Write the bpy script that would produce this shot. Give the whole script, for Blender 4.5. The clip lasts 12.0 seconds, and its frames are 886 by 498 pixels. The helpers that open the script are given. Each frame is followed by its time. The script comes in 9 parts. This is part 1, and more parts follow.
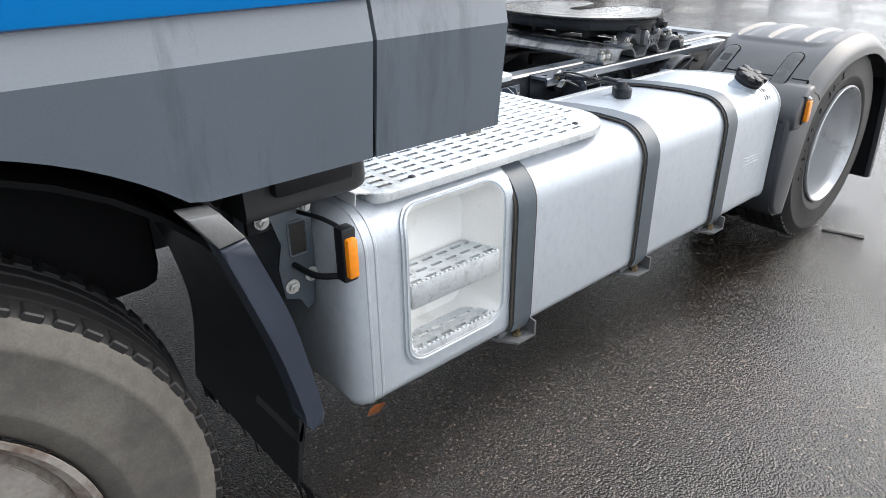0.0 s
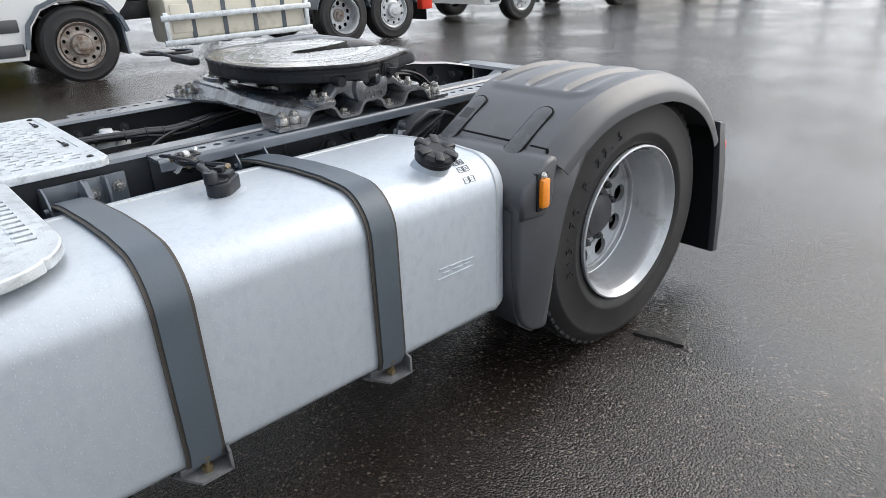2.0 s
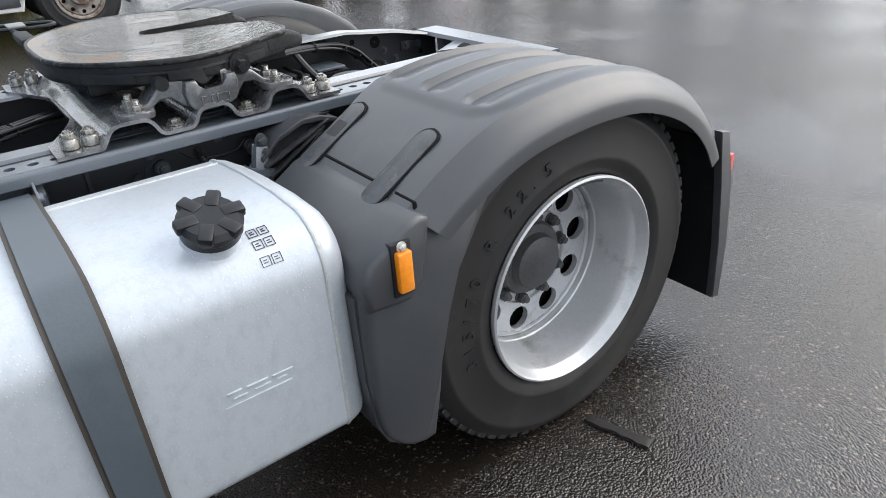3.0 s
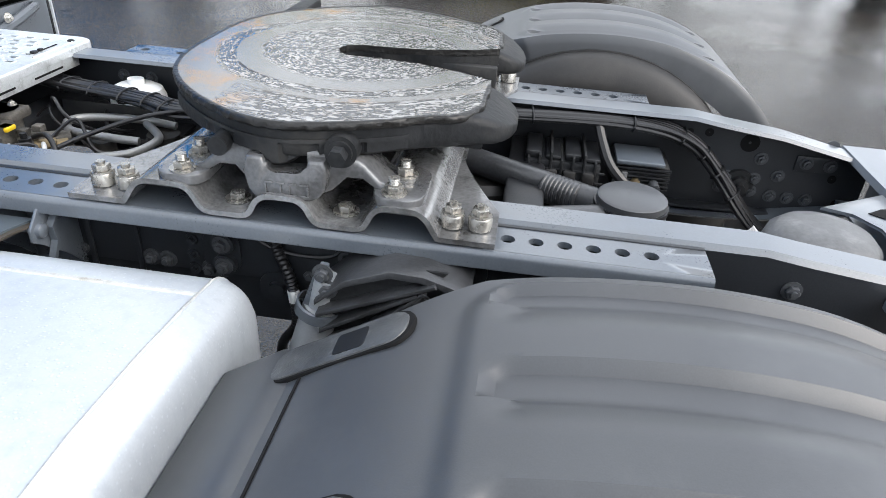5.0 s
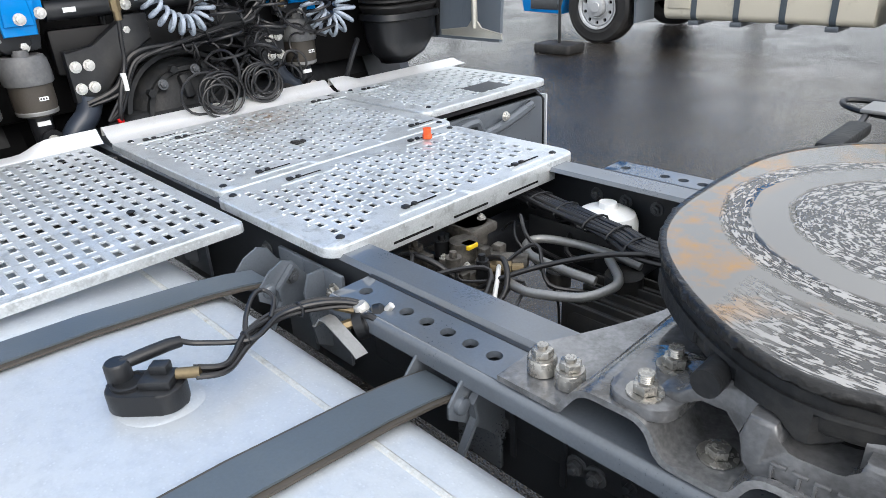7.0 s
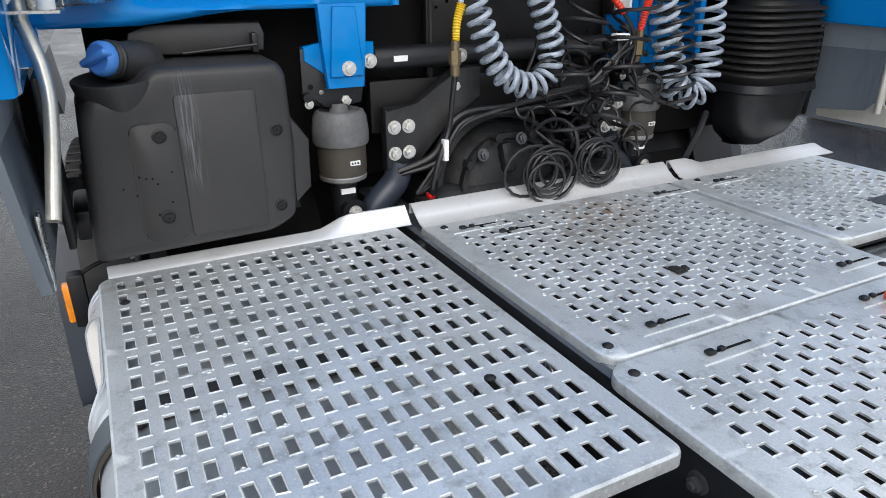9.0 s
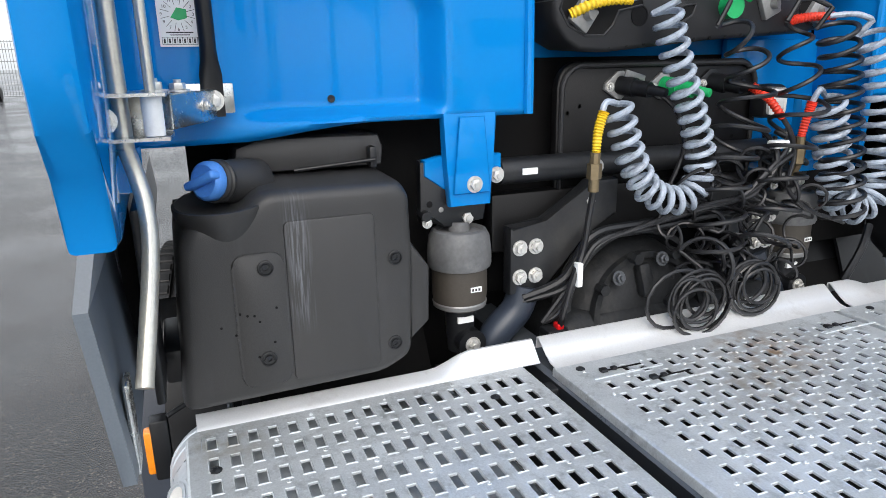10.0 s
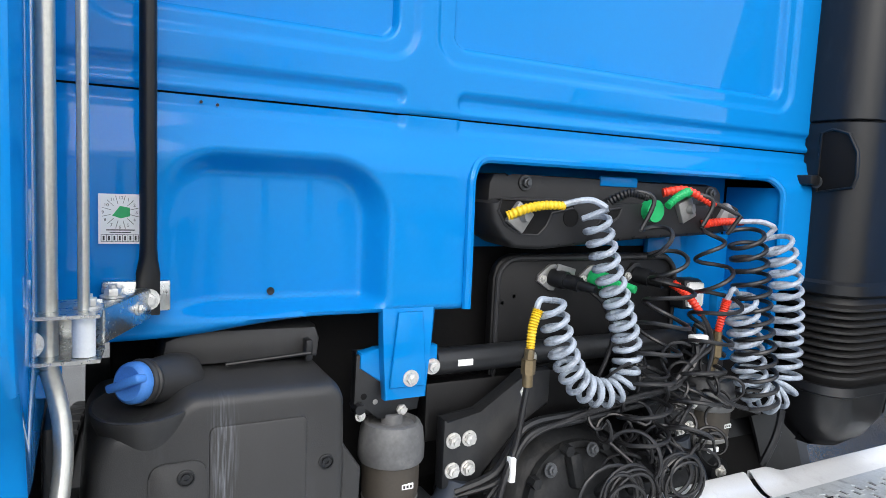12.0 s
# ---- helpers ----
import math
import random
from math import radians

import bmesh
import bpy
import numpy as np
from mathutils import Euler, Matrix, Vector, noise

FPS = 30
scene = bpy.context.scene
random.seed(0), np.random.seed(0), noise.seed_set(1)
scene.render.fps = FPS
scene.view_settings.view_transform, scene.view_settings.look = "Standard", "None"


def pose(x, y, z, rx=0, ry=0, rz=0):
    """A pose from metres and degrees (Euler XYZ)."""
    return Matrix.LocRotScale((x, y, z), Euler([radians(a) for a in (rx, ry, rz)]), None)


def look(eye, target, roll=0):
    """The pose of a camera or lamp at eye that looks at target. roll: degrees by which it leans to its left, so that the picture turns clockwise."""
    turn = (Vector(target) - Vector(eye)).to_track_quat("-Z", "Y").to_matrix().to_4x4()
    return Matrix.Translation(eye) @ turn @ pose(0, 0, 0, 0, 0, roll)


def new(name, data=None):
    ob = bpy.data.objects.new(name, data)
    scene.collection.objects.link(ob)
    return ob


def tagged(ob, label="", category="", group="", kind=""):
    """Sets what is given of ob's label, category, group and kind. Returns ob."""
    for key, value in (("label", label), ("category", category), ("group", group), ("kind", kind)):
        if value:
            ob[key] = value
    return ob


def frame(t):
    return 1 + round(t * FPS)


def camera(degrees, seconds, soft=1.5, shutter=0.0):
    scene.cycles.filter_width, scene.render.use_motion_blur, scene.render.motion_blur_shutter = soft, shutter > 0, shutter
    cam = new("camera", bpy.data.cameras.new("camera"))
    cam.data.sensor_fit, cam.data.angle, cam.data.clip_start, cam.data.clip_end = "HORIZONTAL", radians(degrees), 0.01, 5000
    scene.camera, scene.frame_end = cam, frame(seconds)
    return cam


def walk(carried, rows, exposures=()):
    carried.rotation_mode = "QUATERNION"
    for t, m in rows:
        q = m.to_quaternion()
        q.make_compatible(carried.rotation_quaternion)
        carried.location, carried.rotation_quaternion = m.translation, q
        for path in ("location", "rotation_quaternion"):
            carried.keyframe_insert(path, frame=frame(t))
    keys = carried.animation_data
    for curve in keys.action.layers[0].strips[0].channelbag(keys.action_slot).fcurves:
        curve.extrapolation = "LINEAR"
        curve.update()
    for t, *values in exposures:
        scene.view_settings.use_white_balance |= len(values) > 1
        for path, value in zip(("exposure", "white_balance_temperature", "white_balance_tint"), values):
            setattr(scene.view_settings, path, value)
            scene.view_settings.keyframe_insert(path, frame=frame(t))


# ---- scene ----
cam = camera(67.2, 12.0, soft=0.65)
PATH = [
    (0, (-3.741, -2.388, 1.536), (-2.547, -1.044, 0.659), -0.5),
    (0.5, (-3.49, -2.606, 1.57), (-2.275, -1.279, 0.695), -1.5),
    (0.9, (-3.178, -2.646, 1.526), (-1.958, -1.312, 0.67), -1.7),
    (1, (-3.089, -2.646, 1.522), (-1.859, -1.314, 0.678), -1.7),
    (1.5, (-2.634, -2.614, 1.515), (-1.409, -1.266, 0.689), -1.9),
    (2, (-2.111, -2.542, 1.479), (-0.907, -1.171, 0.66), -2.5),
    (2.5, (-1.62, -2.408, 1.442), (-0.474, -1.019, 0.572), -3.0),
    (2.7, (-1.448, -2.366, 1.454), (-0.332, -0.991, 0.525), -2.9),
    (4.3, (-0.383, -1.768, 1.503), (-0.133, -0.074, 0.469), -2.9),
    (4.5, (-0.354, -1.68, 1.519), (-0.154, 0.01, 0.468), -0.1),
    (5, (-0.233, -1.49, 1.526), (-0.413, 0.209, 0.486), 3.9),
    (5.5, (-0.246, -1.332, 1.534), (-0.916, 0.256, 0.519), 2.8),
    (6, (-0.293, -1.207, 1.53), (-1.074, 0.39, 0.615), 2.3),
    (6.5, (-0.383, -1.125, 1.525), (-1.332, 0.397, 0.64), 0.1),
    (6.9, (-0.472, -1.1, 1.52), (-1.724, 0.206, 0.667), -2.3),
    (7, (-0.499, -1.091, 1.523), (-1.821, 0.144, 0.67), -3.3),
    (7.2, (-0.579, -1.098, 1.521), (-1.995, 0.039, 0.682), -3.9),
    (8.8, (-1.247, -1.093, 1.547), (-2.844, -0.166, 0.779), 0.2),
    (9, (-1.327, -1.095, 1.567), (-2.976, -0.254, 0.809), -0.5),
    (9.5, (-1.494, -1.084, 1.558), (-3.257, -0.406, 0.901), -1.7),
    (10, (-1.65, -1.119, 1.62), (-3.439, -0.412, 1.073), -1.0),
    (10.5, (-1.7, -1.087, 1.674), (-3.473, -0.279, 1.221), 0.7),
    (11, (-1.705, -1.079, 1.686), (-3.456, -0.181, 1.325), 1.3),
    (11.5, (-1.697, -1.087, 1.708), (-3.445, -0.159, 1.419), 1.8),
    (12, (-1.69, -1.137, 1.78), (-3.447, -0.201, 1.588), 2.6),
]
walk(cam, [(t, look(eye, target, roll)) for t, eye, target, roll in PATH], [(0, 0.62), (1, 0.37), (1.5, 0.3), (2.7, 0.4), (4.3, 0.8), (5.2, 0.78), (6, 0.62), (7.2, 0.47), (9, 0.02), (9.5, 0.2), (10.5, 0.46), (12, 0.47)])

# ---- light ----
world = bpy.data.worlds.new("overcast_sky")
scene.world = world
world.use_nodes = True
wn, wl = world.node_tree.nodes, world.node_tree.links
wn.clear()
w_out, w_bg = wn.new("ShaderNodeOutputWorld"), wn.new("ShaderNodeBackground")
sky = wn.new("ShaderNodeTexSky")
sky.sky_type, sky.sun_disc = "NISHITA", False
sky.sun_elevation, sky.sun_rotation = radians(37), radians(109)
sky.air_density, sky.dust_density = 1.0, 3.0
w_co, w_noise, w_ramp, w_mix = wn.new("ShaderNodeTexCoord"), wn.new("ShaderNodeTexNoise"), wn.new("ShaderNodeValToRGB"), wn.new("ShaderNodeMixRGB")
w_noise.inputs["Scale"].default_value, w_noise.inputs["Detail"].default_value = 3.2, 7.0
w_ramp.color_ramp.elements[0].position, w_ramp.color_ramp.elements[1].position = 0.3, 0.62
w_ramp.color_ramp.elements[0].color = (0.3, 0.3, 0.3, 1)
w_mix.inputs["Color2"].default_value = (8.7, 9.1, 9.7, 1)
w_bg.inputs["Strength"].default_value = 0.15
wl.new(w_co.outputs["Generated"], w_noise.inputs["Vector"])
wl.new(w_noise.outputs["Fac"], w_ramp.inputs["Fac"])
wl.new(w_ramp.outputs["Color"], w_mix.inputs["Fac"])
wl.new(sky.outputs["Color"], w_mix.inputs["Color1"])
w_sep, w_up, w_mul = wn.new("ShaderNodeSeparateXYZ"), wn.new("ShaderNodeMapRange"), wn.new("ShaderNodeMixRGB")
wl.new(w_co.outputs["Generated"], w_sep.inputs["Vector"])
wl.new(w_sep.outputs["Z"], w_up.inputs["Value"])
w_up.inputs["To Min"].default_value, w_up.inputs["To Max"].default_value = 0.97, 1.06
w_mul.blend_type, w_mul.inputs["Fac"].default_value = "MULTIPLY", 1.0
wl.new(w_mix.outputs["Color"], w_mul.inputs["Color1"])
w_side = wn.new("ShaderNodeMath")
w_side.operation, w_side.inputs[1].default_value = "MULTIPLY_ADD", 0.28
wl.new(w_sep.outputs["X"], w_side.inputs[0])
wl.new(w_up.outputs["Result"], w_side.inputs[2])
wl.new(w_side.outputs["Value"], w_mul.inputs["Color2"])
wl.new(w_mul.outputs["Color"], w_bg.inputs["Color"])
wl.new(w_bg.outputs["Background"], w_out.inputs["Surface"])
sun = new("sun", bpy.data.lights.new("sun", "SUN"))
sun.data.energy, sun.data.angle, sun.data.color = 1.15, radians(45), (1, 0.97, 0.93)
sun.matrix_world = look((10, -3.5, 8), (0, 0, 0))


# ---- materials ----
def mat(name, color, rough=0.5, metal=0.0, vary=0.12, scale=6.0, fine=90.0, bump=0.15, depth=0.002, spread=0.12, coat=0.0, dirt=None, dirt_at=0.62, dirt_scale=3.0, spec=0.5, streak=1.0, drops=0.0, coat_rough=0.04):
    """A worn surface: colour varied at two scales, gloss varied with it, fine relief, and patches of dirt."""
    m = bpy.data.materials.new(name)
    m.use_nodes = True
    n, l = m.node_tree.nodes, m.node_tree.links
    b = n["Principled BSDF"]
    b.inputs["Metallic"].default_value, b.inputs["Specular IOR Level"].default_value, b.inputs["Coat Weight"].default_value = metal, spec, coat
    b.inputs["Coat Roughness"].default_value = coat_rough
    co = n.new("ShaderNodeTexCoord")
    mp = n.new("ShaderNodeMapping")
    mp.inputs["Scale"].default_value = (1, 1, 1 / streak)
    l.new(co.outputs["Object"], mp.inputs["Vector"])
    big, small = n.new("ShaderNodeTexNoise"), n.new("ShaderNodeTexNoise")
    big.inputs["Scale"].default_value, big.inputs["Detail"].default_value = scale, 5
    small.inputs["Scale"].default_value, small.inputs["Detail"].default_value = fine, 3
    l.new(mp.outputs["Vector"], big.inputs["Vector"])
    l.new(co.outputs["Object"], small.inputs["Vector"])
    mid = n.new("ShaderNodeMixRGB")
    mid.inputs["Fac"].default_value = 0.4
    l.new(big.outputs["Fac"], mid.inputs["Color1"])
    l.new(small.outputs["Fac"], mid.inputs["Color2"])
    lo, hi = tuple(c * (1 - vary) for c in color), tuple(min(1.0, c * (1 + vary)) for c in color)
    ramp = n.new("ShaderNodeValToRGB")
    ramp.color_ramp.elements[0].position, ramp.color_ramp.elements[1].position = 0.35, 0.65
    ramp.color_ramp.elements[0].color, ramp.color_ramp.elements[1].color = (*lo, 1), (*hi, 1)
    l.new(mid.outputs["Color"], ramp.inputs["Fac"])
    out = ramp.outputs["Color"]
    if dirt:
        d, dr, dm = n.new("ShaderNodeTexNoise"), n.new("ShaderNodeValToRGB"), n.new("ShaderNodeMixRGB")
        d.inputs["Scale"].default_value, d.inputs["Detail"].default_value, d.inputs["Roughness"].default_value = dirt_scale, 8, 0.7
        dr.color_ramp.elements[0].position, dr.color_ramp.elements[1].position = dirt_at - 0.1, dirt_at + 0.1
        l.new(mp.outputs["Vector"], d.inputs["Vector"])
        l.new(d.outputs["Fac"], dr.inputs["Fac"])
        l.new(dr.outputs["Color"], dm.inputs["Fac"])
        l.new(out, dm.inputs["Color1"])
        dm.inputs["Color2"].default_value = (*dirt, 1)
        out = dm.outputs["Color"]
    wet = None
    if drops:
        vo, vr, vc, vm, vx = n.new("ShaderNodeTexVoronoi"), n.new("ShaderNodeValToRGB"), n.new("ShaderNodeSeparateColor"), n.new("ShaderNodeMath"), n.new("ShaderNodeMixRGB")
        vo.inputs["Scale"].default_value = drops
        vr.color_ramp.elements[0].position, vr.color_ramp.elements[0].color = 0.16, (1, 1, 1, 1)
        vr.color_ramp.elements[1].position, vr.color_ramp.elements[1].color = 0.34, (0, 0, 0, 1)
        l.new(co.outputs["Object"], vo.inputs["Vector"])
        l.new(vo.outputs["Distance"], vr.inputs["Fac"])
        l.new(vo.outputs["Color"], vc.inputs["Color"])
        vm.operation = "MULTIPLY"
        l.new(vr.outputs["Color"], vm.inputs[0])
        l.new(vc.outputs["Red"], vm.inputs[1])
        wet = vm.outputs["Value"]
        l.new(wet, vx.inputs["Fac"])
        l.new(out, vx.inputs["Color1"])
        vx.inputs["Color2"].default_value = (*[min(0.92, c * 1.1) for c in color], 1)
        out = vx.outputs["Color"]
    l.new(out, b.inputs["Base Color"])
    rr = n.new("ShaderNodeMapRange")
    rr.inputs["To Min"].default_value, rr.inputs["To Max"].default_value = max(0.02, rough - spread), min(1, rough + spread)
    l.new(mid.outputs["Color"], rr.inputs["Value"])
    l.new(rr.outputs["Result"], b.inputs["Roughness"])
    if bump:
        bp = n.new("ShaderNodeBump")
        bp.inputs["Strength"].default_value, bp.inputs["Distance"].default_value = bump, depth
        l.new(small.outputs["Fac"], bp.inputs["Height"])
        l.new(bp.outputs["Normal"], b.inputs["Normal"])
        if wet:
            b2 = n.new("ShaderNodeBump")
            b2.inputs["Strength"].default_value, b2.inputs["Distance"].default_value = 0.3, 0.0008
            l.new(wet, b2.inputs["Height"])
            l.new(bp.outputs["Normal"], b2.inputs["Normal"])
            l.new(b2.outputs["Normal"], b.inputs["Normal"])
    return m


M_PLASTIC = mat("grey_plastic", (0.036, 0.039, 0.044), 0.45, coat=0.72, coat_rough=0.44, vary=0.2, scale=4, fine=500, bump=0.25, depth=0.0006, dirt=(0.056, 0.059, 0.064), dirt_at=0.6, spec=0.45)
M_CLIP = mat("scuffed_grey_plastic", (0.062, 0.065, 0.068), 0.42, vary=0.35, scale=24, fine=260, bump=0.5, depth=0.0012, dirt=(0.15, 0.155, 0.155), dirt_at=0.63, dirt_scale=38, drops=110.0)
M_BLACK = mat("black_plastic", (0.0095, 0.0102, 0.0118), 0.38, fine=400, bump=0.3, depth=0.0008, spec=0.4, dirt=(0.028, 0.031, 0.036), dirt_at=0.65, dirt_scale=6, streak=4)
M_COVER = mat("scuffed_black_cover", (0.034, 0.034, 0.0345), 0.4, vary=0.22, scale=5, fine=420, bump=0.35, depth=0.0008, spec=0.4, dirt=(0.05, 0.05, 0.053), dirt_at=0.66, dirt_scale=11, streak=5)
# Near-black: the shade inside holes and hollows is put into this colour.
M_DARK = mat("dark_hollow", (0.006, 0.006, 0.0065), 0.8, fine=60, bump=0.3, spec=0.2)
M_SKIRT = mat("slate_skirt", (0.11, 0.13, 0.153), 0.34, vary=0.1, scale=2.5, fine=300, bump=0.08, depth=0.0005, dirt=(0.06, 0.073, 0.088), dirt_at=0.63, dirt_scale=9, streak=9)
# Same slate, lightened: sky light on the tilted upper band is put into it.
M_SKIRT_LIT = mat("slate_skirt_lit", (0.2, 0.22, 0.245), 0.4, vary=0.08, scale=2.5, fine=300, bump=0.08, depth=0.0005, dirt=(0.1, 0.115, 0.13), dirt_at=0.63, dirt_scale=9, streak=9)
M_RUBBER = mat("tyre_rubber", (0.0135, 0.013, 0.013), 0.55, vary=0.25, scale=5, fine=200, bump=0.3, depth=0.001, dirt=(0.036, 0.033, 0.03), dirt_at=0.6)
M_RUBBER_D = mat("dusty_tyre_rubber", (0.12, 0.11, 0.094), 0.75, vary=0.25, scale=7, fine=200, bump=0.25, depth=0.001, dirt=(0.055, 0.05, 0.046), dirt_at=0.55)
M_RIM = mat("silver_rim", (0.5, 0.51, 0.52), 0.36, 0.45, vary=0.1, scale=7, fine=160, bump=0.1, dirt=(0.2, 0.19, 0.17), dirt_at=0.66, dirt_scale=6)
M_RIM_D = mat("dirty_rim", (0.3, 0.27, 0.24), 0.6, 0.2, vary=0.25, dirt=(0.12, 0.07, 0.045), dirt_at=0.55, dirt_scale=9)
M_TANK = mat("satin_aluminium", (0.5, 0.535, 0.57), 0.36, 0.33, vary=0.05, scale=3, fine=220, bump=0.12, depth=0.0006, spread=0.1, dirt=(0.45, 0.487, 0.527), dirt_at=0.57, dirt_scale=40, streak=1.6, drops=130.0)
M_SEAM = mat("yellowed_weld", (0.52, 0.53, 0.52), 0.4, 0.3, vary=0.2, scale=30, fine=200, bump=0.3, dirt=(0.36, 0.34, 0.29), dirt_at=0.62, dirt_scale=30)
M_STRAP = mat("slate_strap", (0.075, 0.092, 0.108), 0.36, vary=0.1, fine=200, bump=0.08, dirt=(0.11, 0.12, 0.13), dirt_at=0.64)
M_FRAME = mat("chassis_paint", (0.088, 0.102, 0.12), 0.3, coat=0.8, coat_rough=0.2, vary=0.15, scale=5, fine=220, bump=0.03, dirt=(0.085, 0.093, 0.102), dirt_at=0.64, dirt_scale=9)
M_FRAME_D = mat("chassis_paint_dull", (0.0095, 0.0105, 0.0125), 0.42, vary=0.2, scale=6, fine=200, bump=0.2, dirt=(0.035, 0.034, 0.033), dirt_at=0.6)
M_CAST = mat("dull_cast_iron", (0.017, 0.018, 0.0195), 0.48, vary=0.35, scale=14, fine=90, bump=0.6, depth=0.002, dirt=(0.045, 0.044, 0.042), dirt_at=0.62, dirt_scale=8, spec=0.22)
M_PLATE = mat("worn_grey_plate", (0.22, 0.223, 0.228), 0.2, 0.4, coat=0.5, coat_rough=0.1, vary=0.35, scale=10, fine=140, bump=0.4, depth=0.001, dirt=(0.05, 0.048, 0.045), dirt_at=0.57, dirt_scale=9)
# Walkway aluminium, smoother and lightened: sky caught by raised edges is in the colour.
M_EDGE = mat("smooth_sky_lit_aluminium", (0.8, 0.805, 0.81), 0.33, 0.4, vary=0.06, scale=4, fine=250, bump=0.06, depth=0.0004, dirt=(0.62, 0.61, 0.6), dirt_at=0.66, dirt_scale=10)
# Chassis paint darkened: web-face shade and grime are both in the colour.
M_WEB = mat("grimy_shaded_chassis_paint", (0.019, 0.0215, 0.0255), 0.4, vary=0.2, scale=6, fine=220, bump=0.1, dirt=(0.055, 0.04, 0.028), dirt_at=0.7, dirt_scale=5, streak=4)
# Paler than the tank: light reflected inside the recess is put into the colour.
M_LINER = mat("brightened_recess_wall", (0.82, 0.815, 0.79), 0.42, 0.1, vary=0.06, scale=5, fine=200, bump=0.05, dirt=(0.6, 0.58, 0.53), dirt_at=0.66, dirt_scale=7)
M_MAT = mat("pressed_aluminium", (0.63, 0.66, 0.675), 0.37, 0.5, vary=0.16, scale=7, fine=260, bump=0.25, depth=0.0007, dirt=(0.36, 0.38, 0.385), dirt_at=0.61, dirt_scale=26, drops=90.0)
M_BLUE = mat("blue_cab_paint", (0.003, 0.202, 0.565), 0.06, 0.0, vary=0.03, scale=2, fine=700, bump=0.0, spread=0.03, coat=0.24, spec=0.1, coat_rough=0.015)
M_BLUE_CAP = mat("blue_plastic", (0.08, 0.27, 0.72), 0.45, fine=300)
M_ZINC = mat("zinc_plated_steel", (0.62, 0.6, 0.53), 0.34, 0.75, vary=0.12, fine=150, bump=0.1)
M_ZINC_P = mat("bright_zinc_plate", (0.56, 0.57, 0.56), 0.27, 0.95, vary=0.18, scale=14, fine=120, bump=0.12, dirt=(0.42, 0.4, 0.33), dirt_at=0.62, dirt_scale=14)
M_BOLT = mat("plated_bolt", (0.68, 0.67, 0.64), 0.36, 0.6, vary=0.2, fine=180, bump=0.15, dirt=(0.2, 0.12, 0.06), dirt_at=0.68, dirt_scale=30)
M_BOLT_D = mat("painted_bolt", (0.07, 0.075, 0.082), 0.42, 0.2, vary=0.2, fine=180, bump=0.15)
M_WHITE = mat("white_paint", (0.78, 0.78, 0.76), 0.3, vary=0.04, scale=2, dirt=(0.5, 0.49, 0.46), dirt_at=0.7, dirt_scale=2, coat=0.5)
M_CREAM = mat("cream_paint", (0.6, 0.56, 0.46), 0.4, vary=0.06, scale=2, dirt=(0.4, 0.37, 0.3), dirt_at=0.66)
M_WPLAS = mat("white_plastic", (0.8, 0.81, 0.8), 0.4, vary=0.05, fine=200)
M_GHOSE = mat("grey_blue_hose", (0.34, 0.39, 0.46), 0.3, vary=0.2, scale=18, fine=200, bump=0.05, dirt=(0.12, 0.14, 0.165), dirt_at=0.6, dirt_scale=34)
M_KHOSE = mat("black_hose", (0.012, 0.012, 0.0135), 0.36, vary=0.2, fine=200, bump=0.1)
M_YELLOW = mat("yellow_plastic", (0.75, 0.5, 0.02), 0.42)
M_RED = mat("red_plastic", (0.72, 0.045, 0.02), 0.4)
M_ORANGE = mat("orange_plastic", (0.85, 0.1, 0.02), 0.4)
M_GREEN = mat("green_plastic", (0.01, 0.36, 0.11), 0.42)
M_BRASS = mat("tarnished_brass", (0.2, 0.155, 0.09), 0.45, 0.7, vary=0.2)
M_AMBER = mat("amber_lens", (0.85, 0.26, 0.008), 0.18, vary=0.12, scale=60, fine=300, bump=0.3, depth=0.002, coat=0.6)
M_REDLENS = mat("red_lens", (0.6, 0.01, 0.012), 0.2, coat=0.6)
M_BROWN = mat("brown_rubber", (0.055, 0.047, 0.038), 0.6, vary=0.15, fine=150)
M_GREYP = mat("pale_grey_plastic", (0.115, 0.117, 0.12), 0.5, vary=0.25, scale=14, dirt=(0.2, 0.2, 0.2), dirt_at=0.64, dirt_scale=14)
M_PAPER = mat("white_sticker", (0.82, 0.83, 0.82), 0.4, vary=0.03)
M_INK = mat("dark_ink", (0.03, 0.03, 0.03), 0.5, vary=0.05, bump=0)
M_RUST = mat("rusty_casting", (0.03, 0.026, 0.022), 0.6, vary=0.35, scale=16, fine=120, bump=0.4, dirt=(0.018, 0.018, 0.018), dirt_at=0.5, dirt_scale=14)
M_ALUCAST = mat("dull_alloy_casting", (0.15, 0.14, 0.125), 0.5, 0.4, vary=0.3, scale=16, fine=120, bump=0.4, dirt=(0.03, 0.028, 0.024), dirt_at=0.5, dirt_scale=12)
M_PIPE = mat("dull_metal_pipe", (0.27, 0.27, 0.265), 0.42, 0.5, vary=0.15, fine=150)
M_GLASS = mat("dark_window_glass", (0.02, 0.024, 0.028), 0.06, vary=0.05, bump=0, spread=0.02, coat=1.0)
M_LEAF = mat("orange_leaf", (0.42, 0.14, 0.04), 0.5, vary=0.3, scale=40)
M_WEED = mat("yellow_weeds", (0.3, 0.27, 0.05), 0.6, vary=0.5, scale=4)
M_WEED_G = mat("green_weeds", (0.08, 0.13, 0.03), 0.6, vary=0.5, scale=4)
M_SILVERCAR = mat("silver_car_paint", (0.45, 0.46, 0.47), 0.3, 0.5, coat=0.8)
M_BRK = mat("wet_grey_casting", (0.125, 0.127, 0.131), 0.2, 0.25, coat=0.5, coat_rough=0.1, vary=0.3, scale=14, fine=110, bump=0.6, depth=0.0018, dirt=(0.045, 0.044, 0.042), dirt_at=0.62, dirt_scale=7)
